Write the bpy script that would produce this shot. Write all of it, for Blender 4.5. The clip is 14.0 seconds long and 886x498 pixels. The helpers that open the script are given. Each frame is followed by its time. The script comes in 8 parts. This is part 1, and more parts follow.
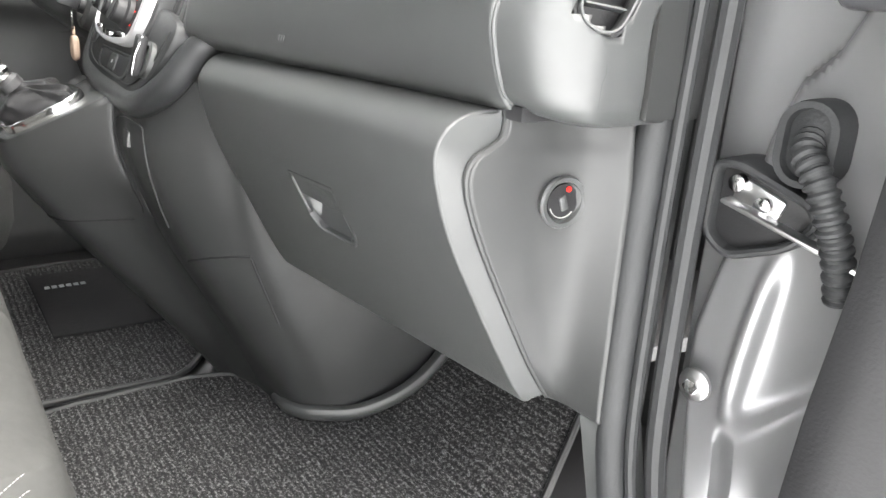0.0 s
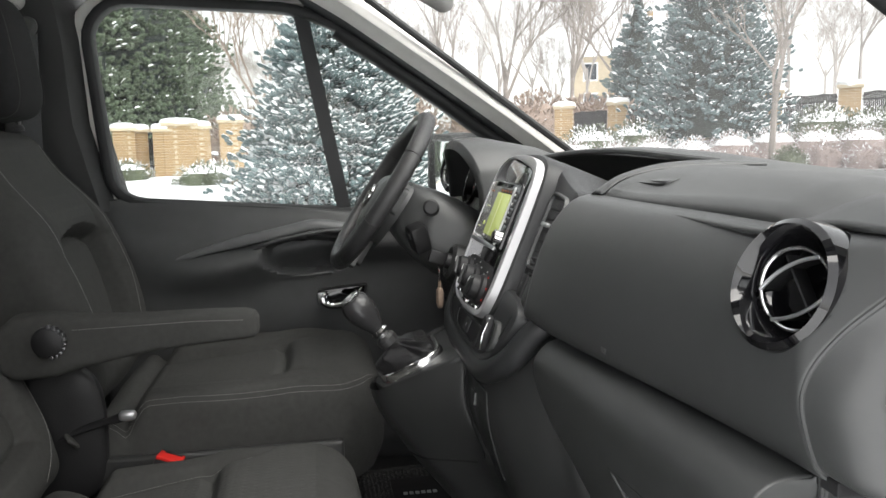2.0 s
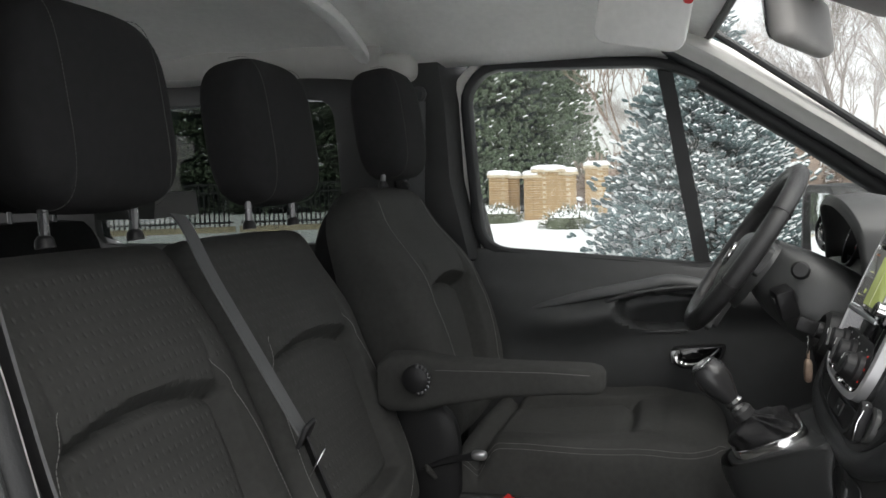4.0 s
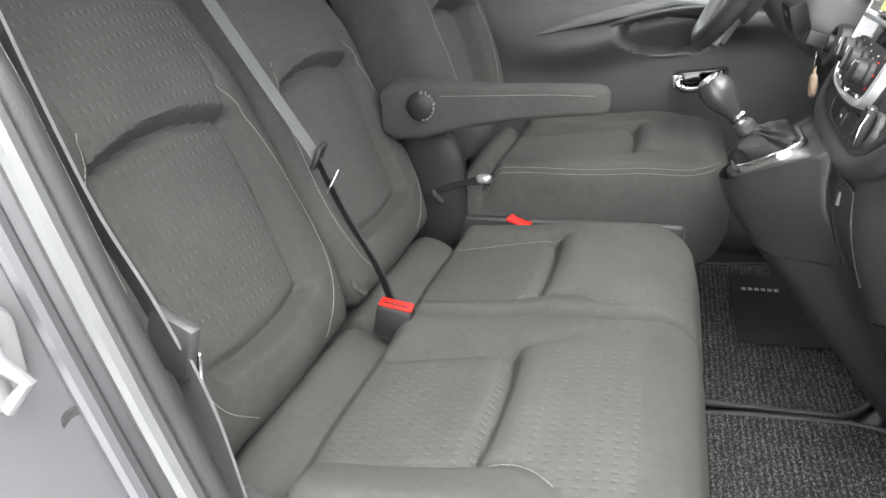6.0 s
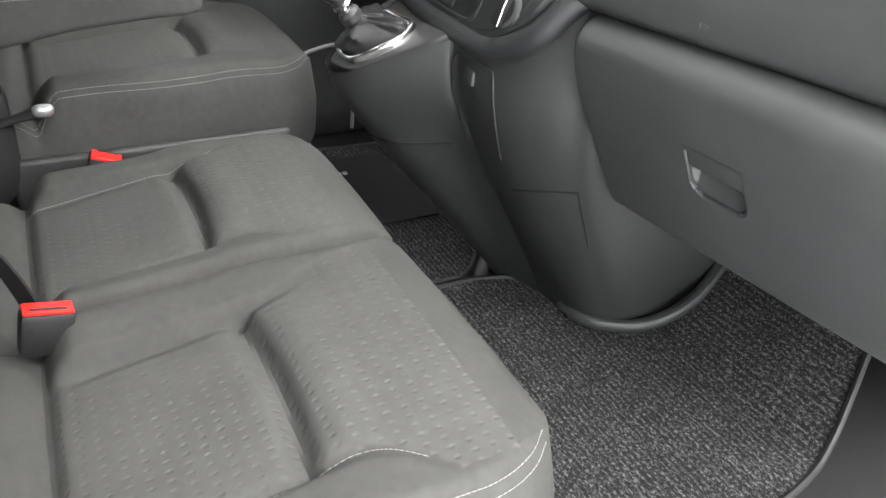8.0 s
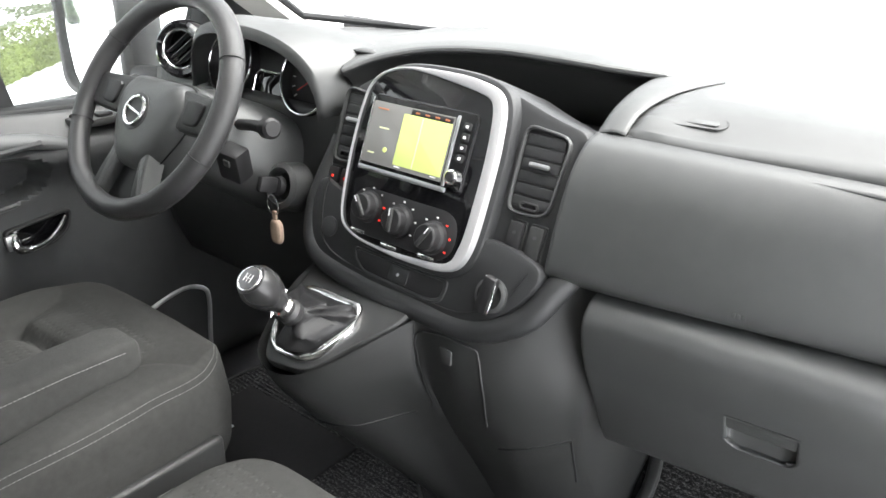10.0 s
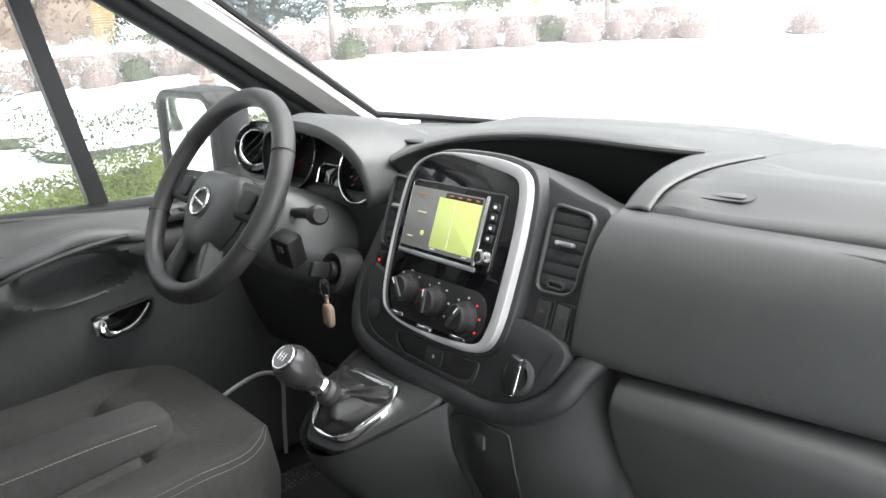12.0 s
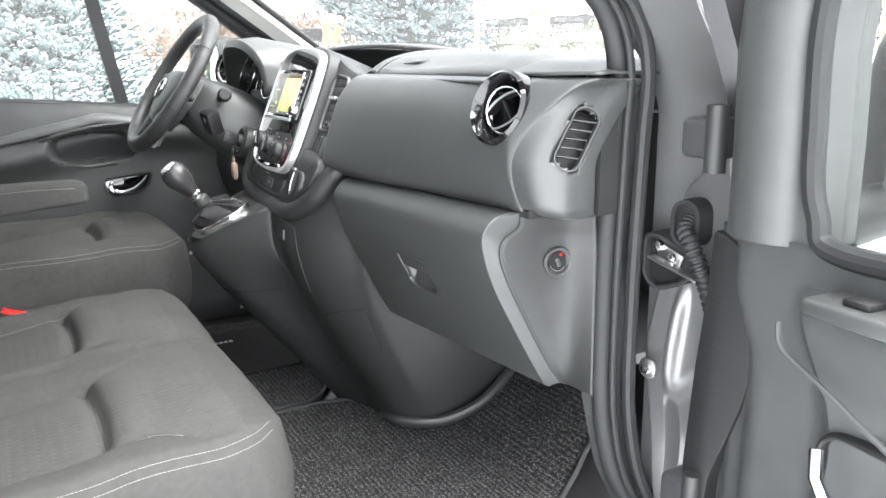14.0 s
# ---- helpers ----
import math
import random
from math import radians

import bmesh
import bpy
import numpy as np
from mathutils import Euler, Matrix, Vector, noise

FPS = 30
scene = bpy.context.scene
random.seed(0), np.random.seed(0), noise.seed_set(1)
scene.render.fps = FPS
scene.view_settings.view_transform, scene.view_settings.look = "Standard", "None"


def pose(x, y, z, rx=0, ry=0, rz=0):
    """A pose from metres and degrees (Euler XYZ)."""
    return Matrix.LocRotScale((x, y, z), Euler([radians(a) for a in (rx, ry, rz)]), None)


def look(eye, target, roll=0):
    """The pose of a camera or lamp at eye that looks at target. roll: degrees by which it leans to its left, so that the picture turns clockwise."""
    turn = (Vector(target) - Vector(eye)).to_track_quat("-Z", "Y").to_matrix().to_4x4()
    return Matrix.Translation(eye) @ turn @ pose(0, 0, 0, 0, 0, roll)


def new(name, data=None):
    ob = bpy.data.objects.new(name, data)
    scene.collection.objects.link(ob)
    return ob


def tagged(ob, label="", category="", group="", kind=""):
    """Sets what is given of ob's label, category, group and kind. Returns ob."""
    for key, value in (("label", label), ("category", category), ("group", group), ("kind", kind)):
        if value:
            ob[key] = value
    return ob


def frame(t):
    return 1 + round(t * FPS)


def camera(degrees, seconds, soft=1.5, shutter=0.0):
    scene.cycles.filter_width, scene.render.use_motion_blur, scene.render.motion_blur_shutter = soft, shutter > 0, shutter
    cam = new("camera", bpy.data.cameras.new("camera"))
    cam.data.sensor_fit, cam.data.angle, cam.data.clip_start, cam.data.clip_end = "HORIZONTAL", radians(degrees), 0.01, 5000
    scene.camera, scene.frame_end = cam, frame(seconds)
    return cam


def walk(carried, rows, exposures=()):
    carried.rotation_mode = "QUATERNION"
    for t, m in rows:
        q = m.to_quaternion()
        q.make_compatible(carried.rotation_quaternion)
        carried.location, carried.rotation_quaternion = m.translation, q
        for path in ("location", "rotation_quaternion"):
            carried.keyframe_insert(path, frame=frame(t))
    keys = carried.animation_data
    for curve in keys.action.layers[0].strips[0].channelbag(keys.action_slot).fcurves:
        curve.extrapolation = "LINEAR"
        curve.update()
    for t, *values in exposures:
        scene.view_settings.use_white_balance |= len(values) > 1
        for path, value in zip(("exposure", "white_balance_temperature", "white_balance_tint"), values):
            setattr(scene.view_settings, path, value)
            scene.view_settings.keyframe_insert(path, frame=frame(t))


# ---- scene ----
cam = camera(58.7, 14.0)
PATH = [
    (0, (1.1923, -0.2372, 1.075), (-0.3575, 0.8552, 0.44), 3.6),
    (0.5, (1.2045, -0.2322, 1.128), (-0.4747, 0.7221, 0.609), 3.0),
    (1, (1.2217, -0.2353, 1.178), (-0.5754, 0.5375, 0.762), 2.0),
    (1.5, (1.232, -0.2267, 1.213), (-0.6511, 0.3517, 0.867), 0.7),
    (2, (1.2284, -0.2203, 1.244), (-0.7277, 0.1009, 0.974), -1.1),
    (2.5, (1.2272, -0.2113, 1.266), (-0.7616, -0.152, 1.063), -2.5),
    (3, (1.2147, -0.2061, 1.272), (-0.7674, -0.4403, 1.144), -2.9),
    (3.2, (1.2072, -0.2049, 1.276), (-0.7618, -0.5408, 1.17), -2.8),
    (5.3, (1.2385, -0.2025, 1.242), (-0.5526, -1.0223, 0.9), -2.2),
    (5.5, (1.2382, -0.2056, 1.241), (-0.5424, -0.9879, 0.775), -2.7),
    (6, (1.2354, -0.2238, 1.231), (-0.538, -0.7534, 0.473), -3.0),
    (6.5, (1.2346, -0.259, 1.226), (-0.5162, -0.3985, 0.27), -1.0),
    (7, (1.2226, -0.3163, 1.227), (-0.4534, -0.0646, 0.166), 1.9),
    (7.5, (1.183, -0.4297, 1.219), (-0.4062, 0.137, 0.146), 3.5),
    (8, (1.049, -0.5441, 1.224), (-0.4629, 0.2745, 0.202), 3.6),
    (8.5, (0.8196, -0.6167, 1.28), (-0.5657, 0.4627, 0.324), 3.4),
    (9, (0.6863, -0.7084, 1.382), (-0.5441, 0.5913, 0.488), 2.0),
    (9.2, (0.6549, -0.719, 1.42), (-0.5053, 0.6438, 0.528), 1.6),
    (11.3, (0.708, -0.7042, 1.456), (-0.5898, 0.6575, 0.776), -3.2),
    (11.5, (0.7168, -0.6938, 1.45), (-0.6335, 0.6295, 0.798), -3.3),
    (12, (0.769, -0.6371, 1.419), (-0.679, 0.6134, 0.835), -3.2),
    (12.5, (0.8937, -0.5526, 1.341), (-0.6418, 0.6213, 0.827), -2.1),
    (13, (1.1639, -0.5474, 1.263), (-0.455, 0.5243, 0.784), -1.0),
    (13.5, (1.4184, -0.5748, 1.241), (-0.2729, 0.387, 0.779), -0.5),
    (14, (1.6019, -0.4783, 1.198), (-0.0877, 0.4808, 0.725), -0.6),
]
EXPOSURES = [(0.0, 3.5, 6750, 10), (0.5, 3.05, 6734, 10), (1.0, 2.45, 6719, 10), (1.5, 1.85, 6703, 10), (2.5, 1.1, 6672, 10), (3.2, 0.3, 6650, 10), (5.3, 2.65, 6600, 10), (5.6, 2.75, 6600, 10), (6.0, 3.1, 6600, 10), (6.5, 2.72, 6600, 10), (7.5, 3.15, 6600, 10), (8.0, 3.0, 6600, 10), (8.5, 3.62, 6600, 10), (9.0, 3.5, 6600, 10), (11.3, 2.35, 6500, 10), (12.0, 2.35, 6487, 10), (12.5, 1.8, 6478, 10), (13.2, 2.6, 6465, 10), (13.5, 3.1, 6459, 10), (14.0, 3.0, 6450, 10)]
walk(cam, [(t, look(eye, target, roll)) for t, eye, target, roll in PATH], EXPOSURES)

import functools

# ---- world and light ----
world = bpy.data.worlds.new("overcast_sky")
scene.world = world
world.use_nodes = True
wn, wl = world.node_tree.nodes, world.node_tree.links
sky = wn.new("ShaderNodeTexSky")
sky.sky_type, sky.sun_disc = "NISHITA", False
sky.sun_elevation, sky.sun_rotation = radians(61), radians(55)
sky.air_density, sky.dust_density, sky.ozone_density = 1.0, 1.5, 1.0
grey = wn.new("ShaderNodeHueSaturation")
grey.inputs["Saturation"].default_value = 0.12
wl.new(sky.outputs[0], grey.inputs["Color"])
wl.new(grey.outputs[0], wn["Background"].inputs["Color"])
wn["Background"].inputs["Strength"].default_value = 0.15
sun = new("sun", bpy.data.lights.new("sun", "SUN"))
sun.data.energy, sun.data.angle, sun.data.color = 1.9, radians(70), (1.0, 0.98, 0.95)
sun.matrix_world = look((3.9, 2.7, 8.8), (0, 0, 0.5))


# ---- materials ----
def mat(name, col, rough=0.5, metal=0.0, vary=0.12, scale=30.0, bump=0.0, bscale=400.0, spec=0.5, coat=0.0, coord="Object"):
    """A surface whose colour drifts at two scales, with fine relief."""
    m = bpy.data.materials.new(name)
    m.use_nodes = True
    n, l = m.node_tree.nodes, m.node_tree.links
    p = n["Principled BSDF"]
    p.inputs["Metallic"].default_value = metal
    p.inputs["Specular IOR Level"].default_value = spec
    p.inputs["Coat Weight"].default_value = coat
    tc = n.new("ShaderNodeTexCoord")
    a, b = n.new("ShaderNodeTexNoise"), n.new("ShaderNodeTexNoise")
    for node, s, d in ((a, scale, 6), (b, scale * 0.12, 3)):
        node.inputs["Scale"].default_value, node.inputs["Detail"].default_value = s, d
        l.new(tc.outputs[coord], node.inputs["Vector"])
    add = n.new("ShaderNodeMath")
    add.operation = "ADD"
    l.new(a.outputs["Fac"], add.inputs[0])
    l.new(b.outputs["Fac"], add.inputs[1])
    ramp = n.new("ShaderNodeMapRange")
    ramp.inputs["From Min"].default_value, ramp.inputs["From Max"].default_value = 0.7, 1.3
    l.new(add.outputs[0], ramp.inputs["Value"])
    mix = n.new("ShaderNodeMix")
    mix.data_type = "RGBA"
    mix.inputs["A"].default_value = (*[c * (1 - vary) for c in col], 1)
    mix.inputs["B"].default_value = (*[min(1, c * (1 + vary)) for c in col], 1)
    l.new(ramp.outputs[0], mix.inputs["Factor"])
    l.new(mix.outputs["Result"], p.inputs["Base Color"])
    rr = n.new("ShaderNodeMapRange")
    rr.inputs["To Min"].default_value, rr.inputs["To Max"].default_value = max(0.02, rough * 0.88), min(1, rough * 1.1)
    l.new(b.outputs["Fac"], rr.inputs["Value"])
    l.new(rr.outputs[0], p.inputs["Roughness"])
    if bump:
        c = n.new("ShaderNodeTexNoise")
        c.inputs["Scale"].default_value, c.inputs["Detail"].default_value = bscale, 3
        l.new(tc.outputs[coord], c.inputs["Vector"])
        bp = n.new("ShaderNodeBump")
        bp.inputs["Strength"].default_value, bp.inputs["Distance"].default_value = bump, 0.002
        l.new(c.outputs["Fac"], bp.inputs["Height"])
        l.new(bp.outputs[0], p.inputs["Normal"])
    return m


def nodes_of(m):
    return m.node_tree.nodes, m.node_tree.links, m.node_tree.nodes["Principled BSDF"]


def glass_mat(name, tint=(0.74, 0.76, 0.75), gloss=0.06, veil=0.0):
    m = bpy.data.materials.new(name)
    m.use_nodes = True
    n, l = m.node_tree.nodes, m.node_tree.links
    n.remove(n["Principled BSDF"])
    tr, gl, mix = n.new("ShaderNodeBsdfTransparent"), n.new("ShaderNodeBsdfGlossy"), n.new("ShaderNodeMixShader")
    lw, pw, ma = n.new("ShaderNodeLayerWeight"), n.new("ShaderNodeMath"), n.new("ShaderNodeMath")
    pw.operation, ma.operation = "POWER", "MULTIPLY_ADD"
    pw.inputs[1].default_value, ma.inputs[1].default_value, ma.inputs[2].default_value = 4.0, 0.55, 0.5 * gloss
    l.new(lw.outputs["Facing"], pw.inputs[0])
    l.new(pw.outputs[0], ma.inputs[0])
    tr.inputs["Color"].default_value = (*tint, 1)
    gl.inputs["Roughness"].default_value = 0.02
    # White scatter mixed into the pane imitates haze and glare on the view.
    veiled, di, tl = n.new("ShaderNodeMixShader"), n.new("ShaderNodeBsdfDiffuse"), n.new("ShaderNodeBsdfTranslucent")
    both = n.new("ShaderNodeMixShader")
    l.new(di.outputs[0], both.inputs[1])
    l.new(tl.outputs[0], both.inputs[2])
    veiled.inputs[0].default_value = veil
    l.new(tr.outputs[0], veiled.inputs[1])
    l.new(both.outputs[0], veiled.inputs[2])
    l.new(ma.outputs[0], mix.inputs[0])
    l.new(veiled.outputs[0], mix.inputs[1])
    l.new(gl.outputs[0], mix.inputs[2])
    l.new(mix.outputs[0], n["Material Output"].inputs["Surface"])
    return m


def emit_mat(name, col, strength):
    m = mat(name, col, 0.15, vary=0.02)
    p = m.node_tree.nodes["Principled BSDF"]
    p.inputs["Emission Color"].default_value = (*col, 1)
    p.inputs["Emission Strength"].default_value = strength
    return m


PLASTIC = mat("charcoal_plastic", (0.046, 0.048, 0.048), 0.38, vary=0.1, scale=40, bump=0.22, bscale=2200, spec=0.85)
PLASTIC_TOP = mat("grained_dash_top", (0.058, 0.060, 0.060), 0.44, vary=0.1, scale=40, bump=0.2, bscale=1800, spec=0.7)
# Plain dark trim, and charcoal plastic darkened to stand for shade lower down.
PLASTIC_LOW = mat("dark_plastic_and_shaded_charcoal", (0.029, 0.030, 0.030), 0.38, vary=0.12, scale=25, bump=0.25, bscale=2000, spec=0.55)
PLASTIC_BLACK = mat("black_plastic", (0.012, 0.012, 0.013), 0.5, bump=0.2)
STACKM = mat("black_grained_console_plastic", (0.026, 0.027, 0.028), 0.40, vary=0.1, scale=40, bump=0.22, bscale=2200, spec=0.45)
RIMSILVER = mat("pale_silver_lacquer", (0.50, 0.50, 0.51), 0.36, metal=0.4, vary=0.04, scale=60)
DARKPLATE = mat("dark_brushed_plate", (0.16, 0.16, 0.165), 0.28, metal=0.7, vary=0.1, scale=80)
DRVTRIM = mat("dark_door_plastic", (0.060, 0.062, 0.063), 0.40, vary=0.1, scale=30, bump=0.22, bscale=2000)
# Darker copy of the van's silver paint, with shade put into its colour.
PAINT_SHADED = mat("silver_paint_darkened_as_shade", (0.062, 0.062, 0.066), 0.42, metal=0.4, vary=0.07, scale=14, coat=0.2)
GAITER = mat("matt_black_leather", (0.015, 0.015, 0.016), 0.42, vary=0.2, scale=60, bump=0.35, bscale=900)
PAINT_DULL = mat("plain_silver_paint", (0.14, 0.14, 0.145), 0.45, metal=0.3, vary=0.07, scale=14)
# Lighter copy of the same paint, for the brightly lit hinge pillar.
PAINT_LIT = mat("silver_paint_lightened_as_lit", (0.22, 0.22, 0.225), 0.32, metal=0.5, vary=0.07, scale=14, coat=0.3)
GLOSS = mat("piano_black", (0.006, 0.006, 0.007), 0.06, vary=0.05, coat=0.6)
SATIN = mat("satin_silver", (0.55, 0.56, 0.57), 0.33, metal=0.85, vary=0.05, scale=60)
CHROME = mat("chrome", (0.85, 0.85, 0.85), 0.14, metal=1.0, vary=0.03)
STEEL = mat("dull_steel", (0.5, 0.5, 0.5), 0.35, metal=1.0, vary=0.1, scale=80)
RUBBER = mat("black_rubber", (0.016, 0.017, 0.018), 0.6, bump=0.2)
# Door plastic in a lighter copy, with the sheen put into the colour.
DOORTRIM_LIT = mat("door_plastic_lightened_as_sheen", (0.105, 0.108, 0.11), 0.38, vary=0.1, scale=30, bump=0.22, bscale=2000)
# Near-black green: the shade deep inside the crowns is put into this colour.
BOUGH = mat("needles_darkened_as_shade", (0.028, 0.038, 0.034), 0.85, vary=0.3, scale=6)
LEATHER = mat("black_leather", (0.036, 0.036, 0.037), 0.3, vary=0.12, scale=60, bump=0.3, bscale=1500)
GRIP = mat("smooth_dark_grip", (0.03, 0.03, 0.031), 0.25, vary=0.1, scale=40)
FABRIC = mat("grey_seat_cloth", (0.055, 0.0555, 0.053), 0.85, vary=0.14, scale=90, bump=0.7, bscale=1300, spec=0.25)
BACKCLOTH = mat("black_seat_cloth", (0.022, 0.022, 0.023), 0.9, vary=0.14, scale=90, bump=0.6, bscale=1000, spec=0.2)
STITCH = mat("pale_thread", (0.27, 0.27, 0.26), 0.7, vary=0.15, scale=600)
DARKTHREAD = mat("dark_thread", (0.07, 0.07, 0.07), 0.7, vary=0.15, scale=600)
STRAP = mat("grey_webbing", (0.115, 0.118, 0.12), 0.65, vary=0.1, scale=300, bump=0.5, bscale=900)
RED = mat("red_plastic", (0.62, 0.02, 0.015), 0.35, vary=0.06)
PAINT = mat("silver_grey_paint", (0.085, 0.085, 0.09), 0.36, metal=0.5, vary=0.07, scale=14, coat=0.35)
LINING = mat("grey_roof_lining", (0.80, 0.80, 0.78), 0.9, vary=0.05, scale=60, bump=0.4, bscale=700, spec=0.2)
PILLAR = mat("beige_pillar_trim", (0.62, 0.61, 0.585), 0.6, vary=0.05, scale=30, bump=0.3, bscale=800)
MIRRORGREY = mat("warm_grey_mirror_plastic", (0.27, 0.26, 0.25), 0.5, vary=0.06, scale=30, bump=0.3, bscale=800)
WHITE = mat("white_print", (0.75, 0.75, 0.75), 0.5, vary=0.03)
TAN = mat("tan_leather_fob", (0.34, 0.25, 0.19), 0.6, vary=0.2, scale=120)
GLASS = glass_mat("window_glass", (0.80, 0.82, 0.81), veil=0.03)
SCREENGLASS = glass_mat("windscreen_glass", (0.79, 0.81, 0.805), 0.10, 0.09)
TINTED = glass_mat("tinted_glass", (0.30, 0.32, 0.31))
MIRROR = mat("mirror_glass", (0.9, 0.92, 0.93), 0.02, metal=1.0, vary=0.01)
SNOW = mat("snow", (0.86, 0.88, 0.9), 0.8, vary=0.04, scale=3, bump=0.6, bscale=40)
SNOW_B = mat("settled_snow", (0.84, 0.86, 0.88), 0.85, vary=0.06, scale=20)
NEEDLE = mat("blue_spruce_needles", (0.10, 0.142, 0.147), 0.75, vary=0.4, scale=9)
PINE = mat("dark_pine_needles", (0.095, 0.125, 0.08), 0.8, vary=0.35, scale=5)
# Paler than BARK: the haze of distance is put into this colour.
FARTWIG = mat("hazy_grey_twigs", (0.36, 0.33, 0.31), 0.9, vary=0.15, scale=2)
FROST = mat("frosted_brown_twigs", (0.29, 0.235, 0.22), 0.9, vary=0.2, scale=18)
JUNIPER = mat("dark_green_juniper", (0.085, 0.10, 0.06), 0.8, vary=0.35, scale=10)
BARK = mat("grey_brown_bark", (0.25, 0.22, 0.20), 0.9, vary=0.3, scale=12, bump=0.8, bscale=60)
TWIG = mat("brown_twigs", (0.30, 0.23, 0.19), 0.9, vary=0.3, scale=14)
HEDGE = mat("green_hedge_leaf", (0.1, 0.13, 0.03), 0.7, vary=0.45, scale=16)
IRON = mat("black_iron", (0.02, 0.02, 0.022), 0.5, vary=0.2)
PLASTER = mat("ochre_plaster", (0.52, 0.44, 0.32), 0.85, vary=0.1, scale=3)
WINDOWDARK = mat("dark_panes", (0.04, 0.05, 0.06), 0.1)
LAMPCAP = mat("copper_lamp_cap", (0.22, 0.16, 0.14), 0.5, vary=0.2)
SCREEN = emit_mat("lit_screen_grey", (0.13, 0.13, 0.125), 0.13)
MAP = emit_mat("lit_map_green", (0.36, 0.42, 0.14), 0.19)
ORANGE = emit_mat("orange_icons", (0.34, 0.13, 0.07), 0.10)
PALELINE = emit_mat("pale_map_line", (0.42, 0.44, 0.26), 0.18)
REDMARK = emit_mat("red_marks", (0.7, 0.03, 0.02), 0.3)
GREENLED = emit_mat("green_telltale", (0.05, 0.8, 0.1), 2.0)


def brick_mat():
    m = mat("yellow_brick", (0.55, 0.36, 0.12), 0.85, vary=0.2, scale=8)
    n, l, p = nodes_of(m)
    tc, br = n.new("ShaderNodeTexCoord"), n.new("ShaderNodeTexBrick")
    mp = n.new("ShaderNodeMapping")
    mp.inputs["Rotation"].default_value = (radians(90), 0, 0)
    br.inputs["Scale"].default_value = 1.0
    br.inputs["Brick Width"].default_value, br.inputs["Row Height"].default_value = 0.25, 0.075
    br.inputs["Mortar Size"].default_value = 0.008
    br.inputs["Color1"].default_value = (0.38, 0.25, 0.125, 1)
    br.inputs["Color2"].default_value = (0.31, 0.20, 0.10, 1)
    br.inputs["Mortar"].default_value = (0.5, 0.42, 0.3, 1)
    l.new(tc.outputs["Object"], mp.inputs[0])
    l.new(mp.outputs[0], br.inputs["Vector"])
    l.new(br.outputs["Color"], p.inputs["Base Color"])
    return m


def carpet_mat():
    """Looped pile: pale flecks on black, in ribs."""
    m = mat("speckled_carpet", (0.03, 0.03, 0.032), 0.95, vary=0.2, spec=0.1)
    n, l, p = nodes_of(m)
    tc = n.new("ShaderNodeTexCoord")
    mp = n.new("ShaderNodeMapping")
    mp.inputs["Scale"].default_value = (1.0, 1.6, 1.0)
    l.new(tc.outputs["Object"], mp.inputs[0])
    a = n.new("ShaderNodeTexNoise")
    a.inputs["Scale"].default_value, a.inputs["Detail"].default_value, a.inputs["Roughness"].default_value = 190, 2, 0.75
    l.new(mp.outputs[0], a.inputs["Vector"])
    c = n.new("ShaderNodeTexNoise")
    c.inputs["Scale"].default_value = 14
    l.new(tc.outputs["Object"], c.inputs["Vector"])
    s = n.new("ShaderNodeMath")
    s.operation = "MULTIPLY_ADD"
    s.inputs[1].default_value = 0.08
    l.new(c.outputs["Fac"], s.inputs[0])
    l.new(a.outputs["Fac"], s.inputs[2])
    sy = n.new("ShaderNodeSeparateXYZ")
    l.new(tc.outputs["Object"], sy.inputs[0])
    rib = n.new("ShaderNodeMath")
    rib.operation = "SINE"
    ky = n.new("ShaderNodeMath")
    ky.operation = "MULTIPLY"
    ky.inputs[1].default_value = 2 * math.pi / 0.0105
    l.new(sy.outputs[1], ky.inputs[0])
    l.new(ky.outputs[0], rib.inputs[0])
    s2 = n.new("ShaderNodeMath")
    s2.operation = "MULTIPLY_ADD"
    s2.inputs[1].default_value = 0.045
    l.new(rib.outputs[0], s2.inputs[0])
    l.new(s.outputs[0], s2.inputs[2])
    r = n.new("ShaderNodeValToRGB")
    r.color_ramp.elements[0].position, r.color_ramp.elements[0].color = 0.46, (0.020, 0.020, 0.0205, 1)
    r.color_ramp.elements[1].position, r.color_ramp.elements[1].color = 0.76, (0.18, 0.18, 0.182, 1)
    mid = r.color_ramp.elements.new(0.58)
    mid.color = (0.046, 0.046, 0.047, 1)
    l.new(s2.outputs[0], r.inputs[0])
    l.new(r.outputs[0], p.inputs["Base Color"])
    bp = n.new("ShaderNodeBump")
    bp.inputs["Strength"].default_value, bp.inputs["Distance"].default_value = 0.9, 0.004
    l.new(a.outputs["Fac"], bp.inputs["Height"])
    l.new(bp.outputs[0], p.inputs["Normal"])
    return m


